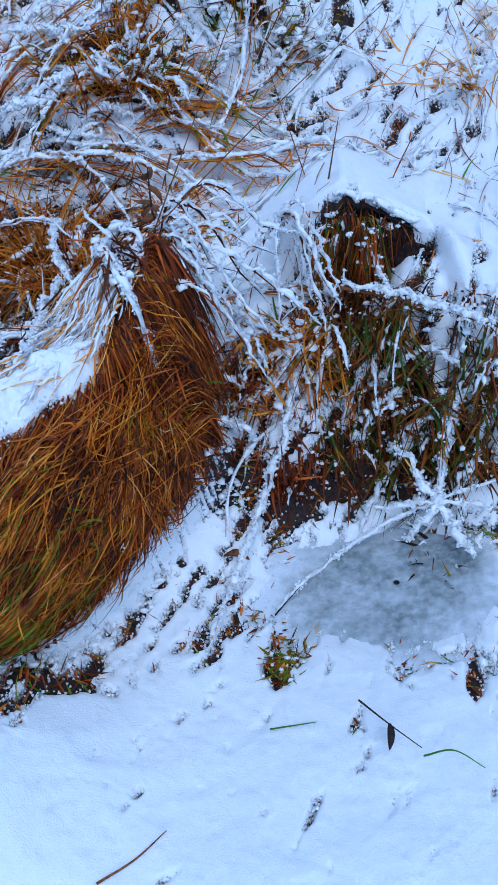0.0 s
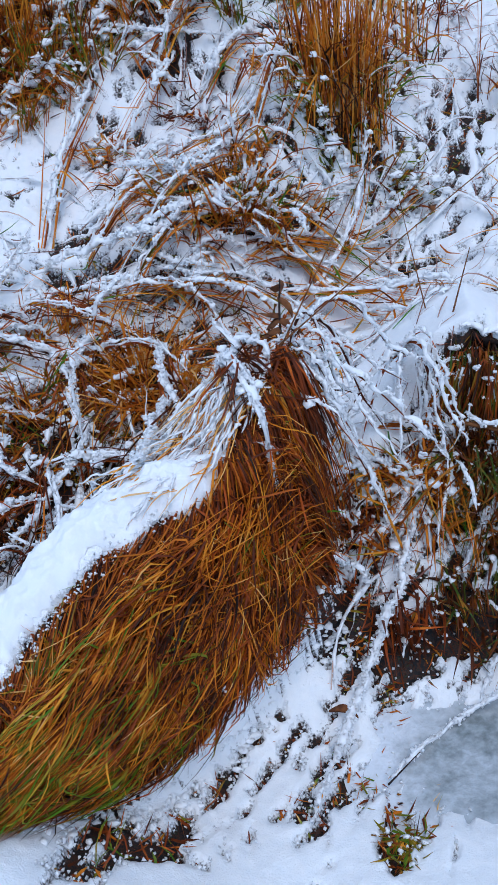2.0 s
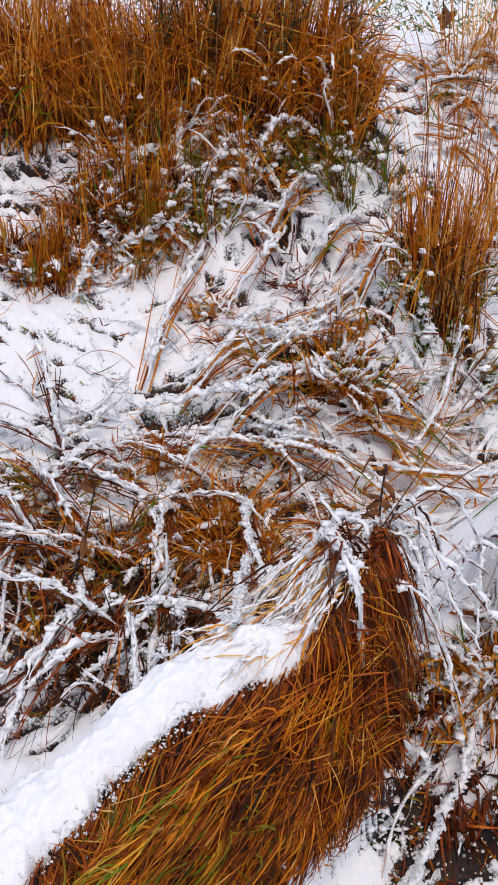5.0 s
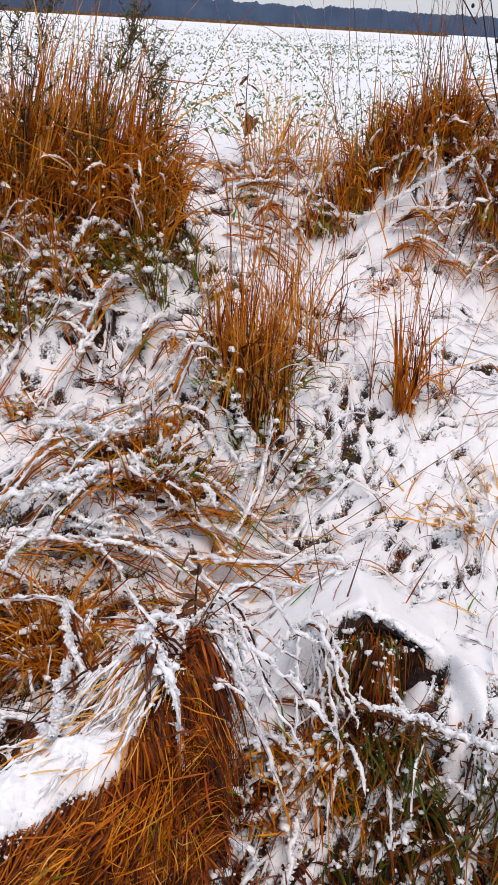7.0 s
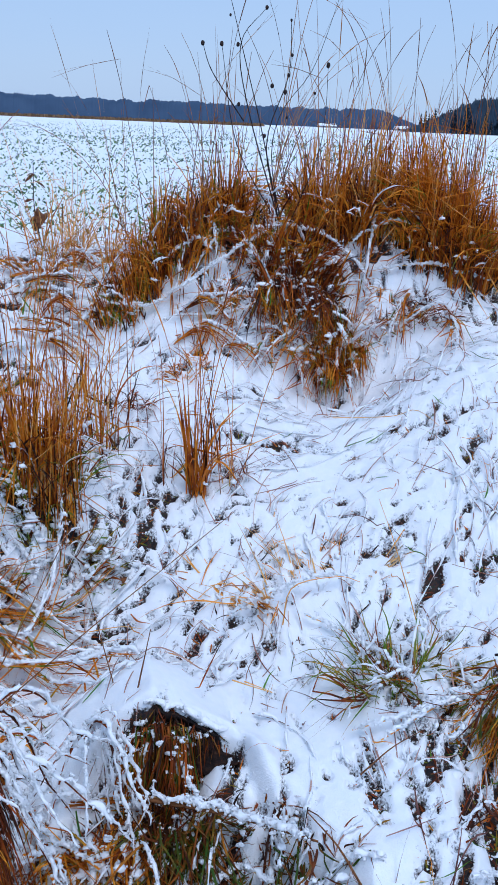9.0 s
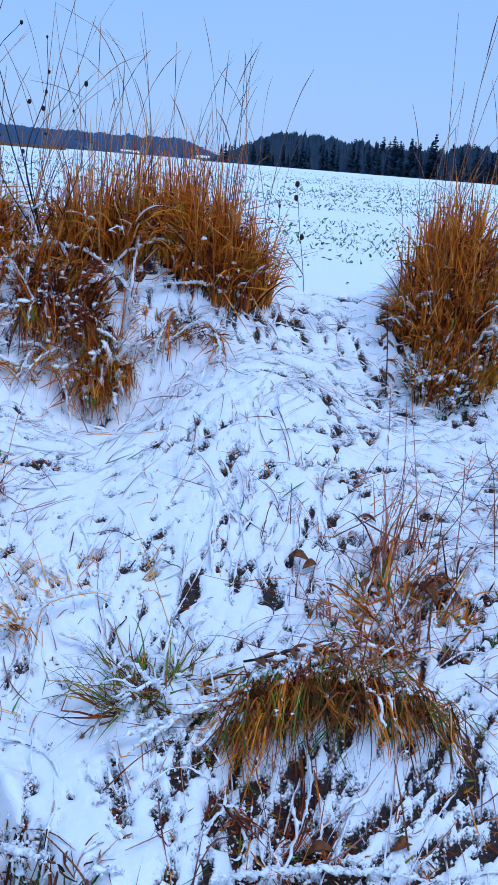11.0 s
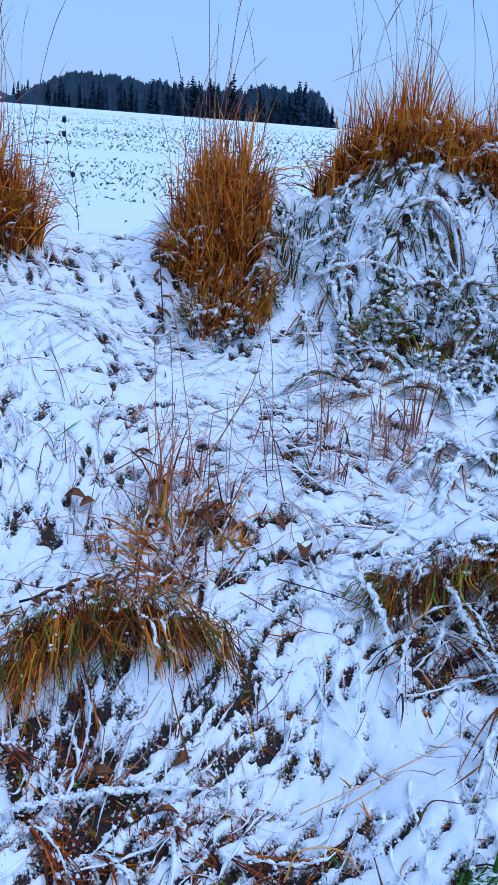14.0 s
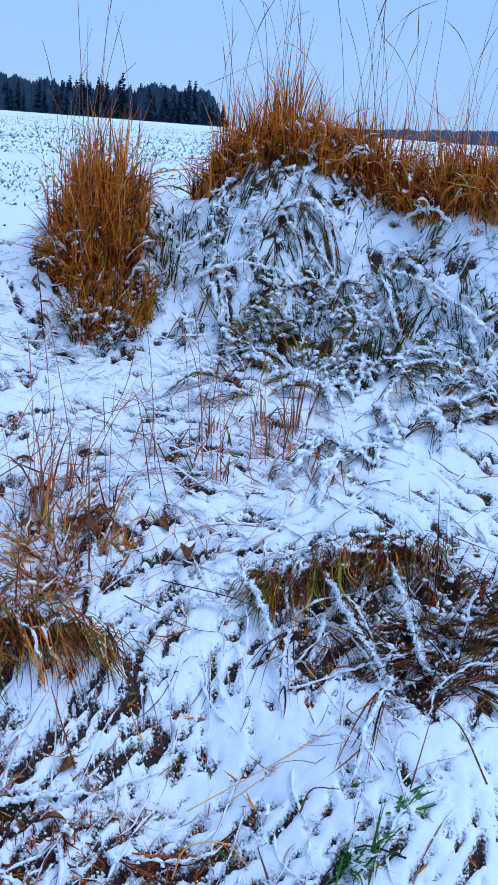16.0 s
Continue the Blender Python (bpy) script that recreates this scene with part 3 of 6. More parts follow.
def tussock(label, centre, spread, n, length, width, material, seed, lean=0.25, bend=1.0, toward=None, pull=0.0, turn=0.0, snowy=0.15, clumps=40, clump=0.014, thatch=0.35, segs=6, fold=True, snow_r=0.005, snow_from=0.3, bunch=14, broken=0.38, heads=False, droop_share=0.22, wild=1.0):
    """A tuft of grass: blades that spread from an oval root, dead grass at its foot coloured dark for the shade there,
    snow caught on it.
    toward: the way (degrees from +x) in which the blades hang, by the share pull."""
    rng, fold = np.random.RandomState(seed), fold and width[1] > 0.0065
    root = thing("grass_tussock", label, "grass", "stuff")
    root.location = (*centre, float(height(*centre)))
    shift = np.array([centre[0], centre[1], float(height(*centre))])

    def own(name, geo, mat):
        return link(name, geo[0] - shift, geo[1], mat, root)

    # the blades grow in bunches that lean together; some are broken over
    nb = max(3, n // bunch)
    hub, out, q = blades_in(rng, nb, centre, (spread[0] * 0.92, spread[1] * 0.92), turn)
    which = rng.randint(0, nb, n)
    base = hub[which] + rng.normal(0, 0.014, (n, 3)) * (1, 1, 0)
    base[:, 2] = height(base[:, 0], base[:, 1]) - 0.01
    az_b, lean_b = out + rng.normal(0, 0.7, nb), np.abs(rng.normal(lean, min(0.19, 0.03 + 1.2 * lean), nb)) + 0.1 * q
    if toward is not None:
        az_b = np.where(rng.rand(nb) < pull, radians(toward) + rng.normal(0, 0.4 * wild, nb), az_b)
    az_ = az_b[which] + rng.normal(0, 0.4 * wild, n)
    ln = (length[0] + (length[1] - length[0]) * rng.rand(n) ** 1.5) * rng.uniform(0.5, 1.15, nb)[which]
    c = centre_lines(base, az_, np.abs(lean_b[which] + rng.normal(0, 0.15, n)), rng.normal(bend, 0.4, n) * (rng.rand(n) > 0.3), ln, segs, rng.normal(0, 0.5, n))
    if length[1] > 0.4:
        # some wide leaves arch over
        droop = rng.rand(n) < droop_share
        c[droop] = centre_lines(base[droop], az_[droop], rng.uniform(0.2, 0.6, droop.sum()), rng.uniform(1.4, 2.8, droop.sum()), ln[droop] * 0.9, segs, rng.normal(0, 0.6, droop.sum()))
    snap = rng.rand(n) < (broken if pull < 0.8 else 0.08)
    at, fall, way = rng.randint(2, segs - 1, n), rng.uniform(0.7, 2.2, n), rng.uniform(0, 6.28, n)
    for i_ in range(2, segs - 1):
        who = np.nonzero(snap & (at == i_))[0]
        if len(who):
            rest = (segs - i_)
            step = (ln[who] / segs)[:, None] * np.stack([np.sin(fall[who]) * np.cos(way[who]), np.sin(fall[who]) * np.sin(way[who]), np.cos(fall[who])], -1)
            c[who, i_ + 1:] = c[who, i_][:, None] + step[:, None] * np.arange(1, rest + 1)[None, :, None]
    c = lifted(c, 0.006)
    own("blades", ribbons(c, rng.uniform(*width, n), rng, fold), material)
    if heads:
        # thin drooping seed heads at the tips
        tip = np.stack([curve_through(p[-3:] + np.array(((0, 0, 0), (0, 0, 0), (0.0, 0.0, -0.02))), 5) for p in c])
        own("seed_head", ribbons(tip, rng.uniform(0.0015, 0.0035, n), rng, True), grass_stalk)
    m = int(n * thatch)
    if m:
        b2, o2, q2 = blades_in(rng, m, centre, (spread[0] * 1.1, spread[1] * 1.1), turn)
        c2 = lifted(centre_lines(b2, o2 + rng.normal(0, 1.2, m), np.abs(rng.normal(0.7, 0.4, m)), rng.normal(0.8, 0.4, m), rng.uniform(0.3, 0.6, m) * length[0], 4, rng.normal(0, 1, m)))
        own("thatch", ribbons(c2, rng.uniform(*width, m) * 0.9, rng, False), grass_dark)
    sets = []
    k = int(n * snowy) if length[1] < 0.4 else 0
    if k:
        pick = rng.choice(n, k, False)
        first = np.clip((rng.uniform(snow_from, 0.75, k) * segs).astype(int), 0, segs - 3)
        lines = np.stack([curve_through(c[p][f:f + 4], 8) for p, f in zip(pick, first)])
        lines[..., 2] += 0.001
        sets.append(snow_strands(lines, rng.uniform(0.6, 1.3, k) * snow_r, rng))
    if clumps:
        pick, at = rng.randint(0, n, clumps), rng.randint(1, max(3, int(segs * (0.45 if length[1] > 0.4 else 0.95))), clumps)
        sets.append(snow_clumps(c[pick, at] + (0, 0, 0.004), rng.uniform(0.3, 1.1, clumps) * clump, rng, BALL_2 if clump > 0.015 else BALL_1, 0.7))
    if sets:
        own("snow_load", joined(sets), snow)
    return root


def tall_grass(label, centre, spread, n, tall, material, seed, turn=0.0, skirt=0.45, leaf=grass_rust, lean=0.0, way=0.0, width=(0.003, 0.0078), snowy=0.14, clumps=50, clump=0.016, stalks=0, reach=(1.1, 1.6), snow_r=0.007, reed=grass_stalk):
    """Tall dry grass: upright blades of uneven height, wide leaves that arch over all round them, dead grass at the
    foot coloured dark for the shade there, and snow caught low down.
    lean and way (degrees from +x): how far and where to the whole tuft leans."""
    rng = np.random.RandomState(seed)
    root = thing("grass_tussock", label, "grass", "stuff")
    shift = np.array([centre[0], centre[1], float(height(*centre))])
    root.location = shift

    def own(name, geo, mat):
        return link(name, geo[0] - shift, geo[1], mat, root)

    def leaned(c, share=1.0):
        up = np.clip(c[..., 2] - c[:, :1, 2], 0, None)
        push = lean * share * up ** 1.3 / tall ** 0.3
        c[..., 0] += push * math.cos(radians(way))
        c[..., 1] += push * math.sin(radians(way))
        return c

    def kinked(c, share, segs):
        """Some blades are broken over."""
        m = len(c)
        snap = rng.rand(m) < share
        at, fall, ph = rng.randint(2, segs - 1, m), rng.uniform(0.9, 2.5, m), rng.uniform(0, 6.28, m)
        step = np.linalg.norm(c[:, 1] - c[:, 0], axis=-1)[:, None] * np.stack([np.sin(fall) * np.cos(ph), np.sin(fall) * np.sin(ph), np.cos(fall)], -1)
        for i in range(2, segs - 1):
            who = np.nonzero(snap & (at == i))[0]
            c[who, i + 1:] = c[who, i][:, None] + step[who, None] * np.arange(1, segs - i + 1)[None, :, None]
        return c

    segs = 7
    nb = max(4, n // 9)
    hub, out, q = blades_in(rng, nb, centre, spread, turn)
    which = rng.randint(0, nb, n)
    base = hub[which] + rng.normal(0, 0.016, (n, 3)) * (1, 1, 0)
    base[:, 2] = height(base[:, 0], base[:, 1]) - 0.01
    crest = rng.uniform(0.55, 1.12, nb) * (1 - 0.3 * q ** 2)
    ln = tall * crest[which] * (0.35 + 0.65 * rng.rand(n) ** 0.6)
    az_b, lean_b = rng.uniform(0, 6.28, nb), np.abs(rng.normal(0.07, 0.08, nb))
    c = centre_lines(base, az_b[which] + rng.normal(0, 0.6, n), np.abs(lean_b[which] + rng.normal(0, 0.09, n)), rng.normal(0.25, 0.35, n), ln, segs, rng.normal(0, 0.6, n), 2.0)
    c = lifted(leaned(kinked(c, 0.42, segs)), 0.006)
    own("blades", ribbons(c, rng.uniform(*width, n), rng, False), material)
    # leaves that arch over and hang
    m = int(n * skirt)
    hub2, out2, q2 = blades_in(rng, max(4, m // 7), centre, (spread[0] * 1.05, spread[1] * 1.05), turn)
    w2 = rng.randint(0, len(hub2), m)
    b2 = hub2[w2] + rng.normal(0, 0.012, (m, 3)) * (1, 1, 0)
    b2[:, 2] = height(b2[:, 0], b2[:, 1]) - 0.01
    a2 = out2[w2] + rng.normal(0, 0.9, len(hub2))[w2] + rng.normal(0, 0.3, m)
    arch = lifted(leaned(kinked(centre_lines(b2, a2, np.abs(rng.normal(0.18, 0.14, m)), rng.uniform(1.3, 2.9, m), tall * rng.uniform(0.28, 0.68, m) * rng.uniform(0.7, 1.15, len(hub2))[w2], 8, rng.normal(0, 0.8, m), 1.8), 0.15, 8), 0.7), 0.008)
    own("arching_leaves", ribbons(arch, rng.uniform(width[0], width[1] * 1.15, m), rng, False), leaf)
    k = int(n * 0.55)
    b3, o3, _ = blades_in(rng, k, centre, spread, turn)
    c3 = lifted(leaned(centre_lines(b3, rng.uniform(0, 6.28, k), np.abs(rng.normal(0.25, 0.25, k)), rng.normal(0.5, 0.5, k), tall * rng.uniform(0.15, 0.5, k), 4, rng.normal(0, 1, k)), 0.6))
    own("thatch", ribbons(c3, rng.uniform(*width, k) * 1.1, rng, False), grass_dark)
    if stalks:
        b4, o4, _ = blades_in(rng, stalks, centre, (spread[0] * 1.1, spread[1] * 1.1), turn)
        c4 = leaned(kinked(centre_lines(b4, rng.uniform(0, 6.28, stalks), np.abs(rng.normal(0.08, 0.08, stalks)), np.abs(rng.normal(0.4, 0.4, stalks)), tall * rng.uniform(*reach, stalks), 10, rng.normal(0, 0.3, stalks), 3.0), 0.1, 10))
        own("stalks", tubes(c4, rng.uniform(0.0009, 0.0018, stalks), 4, 0.5), reed)
        tip = np.stack([curve_through(p[-3:], 6) for p in c4])
        own("seed_heads", ribbons(tip, rng.uniform(0.002, 0.0045, stalks), rng, True), reed)
    sets = []
    k = int(m * snowy)
    if k:
        pick = rng.choice(m, k, False)
        first = rng.randint(1, 4, k)
        lines = np.stack([curve_through(arch[p][f:f + 5], 10) for p, f in zip(pick, first)])
        sets.append(snow_strands(lines + (0, 0, 0.002), rng.uniform(0.5, 1.3, k) * snow_r, rng, 0.25, 5, 0.7))
    if clumps:
        pick, at = rng.randint(0, m, clumps), rng.randint(1, 6, clumps)
        sets.append(snow_clumps(arch[pick, at] + (0, 0, 0.002), rng.uniform(0.25, 1.0, clumps) * clump, rng, BALL_1, 0.7))
    if sets:
        own("snow_load", joined(sets), snow)
    return root


def feathery_weed(label, place, tall, seed, way, material):
    """A dead-looking herb: a stem with side shoots, each set with fine short leaves."""
    rng = np.random.RandomState(seed)
    weed = thing("herb", label, "plant")
    z0 = float(height(*place))
    stem = centre_lines(np.array([[*place, z0 - 0.01]]), np.array([radians(way)]), np.array([0.15]), np.array([0.5]), np.array([tall]), 16, np.array([0.2]), 2.0)
    link("stem", *tubes(stem, [0.0035], 6, 0.35), stem_dark, weed)
    k = 30
    j = rng.randint(4, 17, k)
    side = centre_lines(stem[0][j], rng.uniform(0, 6.28, k), rng.uniform(0.3, 1.0, k), rng.uniform(-0.3, 0.5, k), rng.uniform(0.08, 0.26, k) * (1.25 - j / 20), 8, rng.normal(0, 0.5, k))
    for shoot in side:
        link("side_shoot", *tubes(shoot[None], [0.0014], 4, 0.5), stem_dark, weed)
    m = 900
    i, j = rng.randint(0, k, m), rng.randint(1, 9, m)
    fine = centre_lines(side[i, j] + rng.normal(0, 0.004, (m, 3)), rng.uniform(0, 6.28, m), rng.uniform(0.3, 1.8, m), rng.normal(0.4, 0.4, m), rng.uniform(0.012, 0.035, m), 3, rng.normal(0, 0.6, m))
    link("foliage", *ribbons(fine, rng.uniform(0.002, 0.005, m), rng, False), material, weed)
    return weed


def snowy_arches(label, seed, area, n, length, rise, radius, material, way=None):
    """Bundles of grass bent over in arches, each with thick crumbly snow along its back."""
    rng = np.random.RandomState(seed)
    ob = thing("bent_grass", label, "grass", "stuff")
    x, y = rng.uniform(area[0], area[1], n), rng.uniform(area[2], area[3], n)
    a = rng.uniform(0, 2 * np.pi, n) if way is None else np.radians(way) + rng.normal(0, 0.9, n)
    ln, up = rng.uniform(*length, n), rng.uniform(*rise, n)
    u = np.linspace(0, 1, 14)
    turn = a[:, None] + rng.normal(0, 0.35, n)[:, None] * u
    px = x[:, None] + np.cos(turn) * ln[:, None] * u
    py = y[:, None] + np.sin(turn) * ln[:, None] * u
    top = rng.uniform(0.35, 0.6, n)[:, None]
    bow = np.sin(np.pi * np.where(u < top, u / top / 2, 0.5 + (u - top) / (1 - top) / 2))
    c = np.stack([px, py, height(px, py) + 0.012 + up[:, None] * bow], -1)
    each = 8
    b2 = np.repeat(c[:, ::2], each, 0)
    m = len(b2)
    side = np.stack([-np.sin(np.repeat(a, each)), np.cos(np.repeat(a, each)), np.zeros(m)], -1)
    grow = np.linspace(0, 1, 7)[None, :, None]
    b2 = b2 + side[:, None] * (rng.normal(0, 0.014, (m, 1, 1)) + rng.normal(0, 0.06, (m, 1, 1)) * grow ** 1.5) - np.array((0, 0, 1.0)) * (0.004 + np.abs(rng.normal(0, 0.03, (m, 1, 1))) * grow)
    link("blades", *ribbons(lifted(b2, 0.004), rng.uniform(0.003, 0.006, m), rng), material, ob)
    # blades that hang from the arch
    many = 10
    i, j = np.repeat(np.arange(n), many), rng.randint(3, 12, n * many)
    h = centre_lines(c[i, j] + rng.normal(0, 0.006, (n * many, 3)), rng.uniform(0, 6.28, n * many), rng.uniform(1.6, 2.8, n * many), rng.normal(0.2, 0.3, n * many), rng.uniform(0.04, 0.14, n * many), 4, rng.normal(0, 0.5, n * many))
    link("hanging_blades", *ribbons(lifted(h, 0.004), rng.uniform(0.003, 0.006, n * many), rng, False), material, ob)
    fine = np.stack([curve_through(q, 40) for q in c])
    r = 0.72 * rng.uniform(*radius, n)
    off = np.stack([-np.sin(a), np.cos(a), np.zeros(n)], -1)[:, None] * (r * rng.uniform(0.5, 1.1, n))[:, None, None]
    f0, f1 = rng.randint(0, 9, n), rng.randint(24, 34, n)
    second = np.stack([curve_through(q[s:e], 24) for q, s, e in zip(fine + off - (0, 0, 0.003), f0, f1)])
    # soft pads where more snow has caught
    pads = 5
    i, j = np.repeat(np.arange(n), pads), rng.randint(3, 37, n * pads)
    pad = snow_clumps(fine[i, j] + rng.normal(0, 0.012, (n * pads, 3)) * (1, 1, 0.2), np.repeat(r, pads) * rng.uniform(0.8, 1.9, n * pads), rng, BALL_2, 0.6)
    link("snow_load", *joined([snow_strands(fine, r, rng, 0.15, 6, 1.0), snow_strands(second, r * 0.7, rng, 0.25, 5, 0.9), pad]), snow, ob)
    return ob

# the long orange tussock with a steep face: blades hang down it, combed along the face away from its tip
FACE_D = np.linspace(0.004, 0.105, 60)


def on_face(s, w):
    """A place on the steep face: s along the crest, w from 0 at the crest to 1 at the foot."""
    d = np.interp(w, 1 - smooth(0.10, 0.01, FACE_D), FACE_D)
    x, y = ridge_point(s, d)
    return np.stack([x, y, height(x, y)], -1)


def ridge_tussock():
    rng = np.random.RandomState(11)
    root = thing("grass_tussock", "long orange tussock of dry grass hanging over the ditch under a snow drift", "grass", "stuff")

    def hanging(n, gap, drop, slant_noise, span=(-0.05, 0.6), fall=(0.0, 0.6), bunch=16, reach=0.5):
        """Blades in locks that lie over one another."""
        nb = max(4, n // bunch)
        which = rng.randint(0, nb, n)
        s0 = rng.uniform(*span, nb)[which] + rng.normal(0, 0.018, n)
        w0 = np.clip(rng.uniform(*fall, nb)[which] + rng.normal(0, 0.08, n), 0, fall[1])
        dw = np.clip(rng.uniform(*drop, nb)[which] * rng.uniform(0.6, 1.25, n), 0.05, 0.7)
        slant = (0.02 + 1.1 * smooth(-0.02, 0.3, s0)) * dw + rng.normal(0, slant_noise, nb)[which] + rng.normal(0, slant_noise * 0.45, n)
        u = np.linspace(0, 1, 7)
        end = 0.5 + 0.16 * rng.rand(n)
        slant = np.clip(slant, -0.12 - s0, end - s0 + 0.08)
        s = np.clip(s0[:, None] - 0.08 + slant[:, None] * u + rng.normal(0, 0.03, (n, 1)) * np.sin(np.pi * u), -0.16, 0.7)
        w = np.clip(w0[:, None] + dw[:, None] * u ** rng.uniform(0.7, 1.6, n)[:, None], 0, (reach + 0.12 * smooth(0.0, 0.3, s) + 0.26 * rng.rand(n, 1) ** 2))
        c = on_face(s, w)
        back = 1.1 * set_back(s) * (1 - u) ** 1.5 * smooth(0.3, 0.0, w0)[:, None]
        c[..., 0] -= 0.75 * back
        c[..., 1] += 0.66 * back
        lift = (rng.uniform(*gap, nb)[which] * rng.uniform(0.7, 1.2, n))[:, None] * (0.3 + np.sin(np.pi * (0.15 + 0.6 * u)))
        kick = rng.normal(0, 0.02, n)[:, None] * u ** 2
        c[..., 0] += 0.75 * (lift + kick)
        c[..., 1] -= 0.66 * (lift + kick)
        c[..., 2] += 0.4 * lift
        return c

    def lock(name, n, gap, drop, wild, width, material, fold=True, **where):
        link(name, *ribbons(hanging(n, gap, drop, wild, **where), rng.uniform(*width, n), rng, fold), material, root)

    # dark backing blades, coloured for the shade behind the hanging locks
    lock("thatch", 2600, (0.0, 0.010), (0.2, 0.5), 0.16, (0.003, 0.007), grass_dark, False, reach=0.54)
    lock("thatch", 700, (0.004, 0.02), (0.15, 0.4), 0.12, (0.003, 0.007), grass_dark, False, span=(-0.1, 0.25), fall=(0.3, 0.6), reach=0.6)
    lock("blades", 2700, (0.004, 0.03), (0.12, 0.36), 0.22, (0.002, 0.005), grass_hang, span=(0.08, 0.62), bunch=10)
    lock("blades", 1500, (0.004, 0.03), (0.15, 0.55), 0.17, (0.002, 0.005), grass_hang, span=(0.04, 0.6))
    lock("rusty_blades", 1900, (0.004, 0.032), (0.2, 0.6), 0.12, (0.003, 0.006), grass_red, span=(-0.07, 0.2))
    lock("green_blades", 1500, (0.018, 0.044), (0.1, 0.28), 0.15, (0.003, 0.006), grass_green, span=(0.3, 0.64), fall=(0.15, 0.65))
    def crossing(name, n, length, span, width, material, fold=False):
        """Short stiff straws that lie across the locks at all angles."""
        s0, w0, ln = rng.uniform(*span, n), rng.uniform(0.03, 0.62, n), rng.uniform(*length, n)
        tilt = 1.45 - 1.15 * smooth(-0.05, 0.3, s0) + rng.normal(0, 0.65, n)
        u = np.linspace(0, 1, 5)
        s = np.clip(s0[:, None] - 0.04 + (ln * np.cos(tilt))[:, None] * u + rng.normal(0, 0.012, (n, 1)) * np.sin(np.pi * u), -0.16, 0.64)
        w = np.clip(w0[:, None] + (ln * np.sin(tilt) / 0.42)[:, None] * u, 0, 0.8)
        out = rng.uniform(0.02, 0.055, n)[:, None] + rng.normal(0, 0.012, (n, 1)) * u
        c = on_face(s, w) + np.stack([0.75 * out, -0.66 * out, 0.4 * out], -1)
        link(name, *ribbons(c, rng.uniform(*width, n), rng, fold), material, root)

    crossing("straws", 1700, (0.05, 0.17), (-0.02, 0.62), (0.0012, 0.003), grass_orange)
    crossing("blades", 500, (0.06, 0.2), (-0.04, 0.62), (0.0025, 0.0055), grass_hang, True)
    crossing("orange_blades", 900, (0.06, 0.2), (0.02, 0.62), (0.002, 0.005), grass_rust, True)
    crossing("rusty_blades", 500, (0.06, 0.2), (-0.06, 0.3), (0.003, 0.006), grass_red, True)
    crossing("green_blades", 420, (0.06, 0.18), (0.3, 0.62), (0.0025, 0.005), grass_green, True)
    lock("straws", 500, (0.016, 0.055), (0.05, 0.35), 0.34, (0.001, 0.0024), grass_orange, False, bunch=3, span=(0.0, 0.62))
    # snow drift along the ridge
    u, v = np.meshgrid(np.linspace(-0.12, 0.8, 190), np.linspace(-0.30, 0.018, 80), indexing="ij")
    w = np.clip((v + 0.30) / 0.318, 0, 1)
    edge = 0.036 * (fbm(u * 18, v * 6, 51, 4) - 0.5) * 2
    x, y = ridge_point(u, (v - set_back(u) * w) * (0.12 + 0.88 * smooth(-0.14, 0.34, u)) + edge * w + 0.05 * (fbm(u * 14, v * 5, 53, 3) - 0.5) * (1 - w))
    t = np.sin(np.pi * w) ** 0.5 * smooth(-0.12, 0.05, u) * smooth(0.8, 0.7, u)
    z = height(x, y) + 0.05 * t + 0.04 * t * (fbm(x * 26, y * 26, 52, 5) - 0.5) + 0.016 * t * (fbm(x * 95, y * 95, 54, 2) - 0.5) - 0.015 * (1 - t)
    ridge_z = np.interp(u, RIDGE_S, RIDGE_Z)
    z = np.where(w > 0.85, np.maximum(z, ridge_z + 0.02 * (1 - w) / 0.15 - 0.012), z)
    link("snow_drift", np.stack([x, y, z], -1).reshape(-1, 3), grid_faces(1, 190, 80), snow, root)
    k = 150
    s = rng.uniform(-0.1, 0.72, k)
    d = 0.004 + np.abs(rng.normal(0.0, 0.016, k)) - set_back(s)
    x, y = ridge_point(s, d)
    pts = np.stack([x, y, np.interp(s, RIDGE_S, RIDGE_Z) + rng.normal(0.006, 0.008, k)], -1)
    few = on_face(rng.uniform(-0.15, 0.5, 9), rng.uniform(0.15, 0.85, 9)) + (0.03, -0.03, 0.0)
    link("snow_load", *snow_clumps(np.concatenate([pts, few]), np.concatenate([rng.uniform(0.002, 0.006, k), rng.uniform(0.006, 0.014, 9)]), rng), snow, root)
    # frosted straws that lie along the drift from the tip
    k = 130
    s, d = 0.26 * rng.rand(k) ** 1.4 - 0.15, rng.uniform(-0.13, -0.005, k)
    u, run, drift = np.linspace(0, 1, 6), rng.uniform(0.05, 0.14, k)[:, None], rng.normal(-0.1, 0.35, k)[:, None]
    s, d = s[:, None] + run * u, d[:, None] + run * drift * u
    x, y = ridge_point(s, d)
    z = np.maximum(np.interp(s, RIDGE_S, RIDGE_Z) + 0.034, height(x, y) + 0.02) + 0.022 * np.sin(np.pi * u) * rng.rand(k, 1) - 0.012 * u
    c = np.stack([x, y, z], -1)
    link("frosted_straws", *ribbons(c, rng.uniform(0.002, 0.004, k), rng, False), straw_pale, root)
    link("frost", *snow_strands(np.stack([curve_through(p, 14) for p in c[::2]]), rng.uniform(0.003, 0.006, len(c[::2])), rng, 0.3, 5, 0.8), snow, root)
    # snow heaped along the foot
    k = 420
    s, d = rng.uniform(-0.2, 0.62, k), 0.062 + np.abs(rng.normal(0, 0.035, k))
    x, y = ridge_point(s, d)
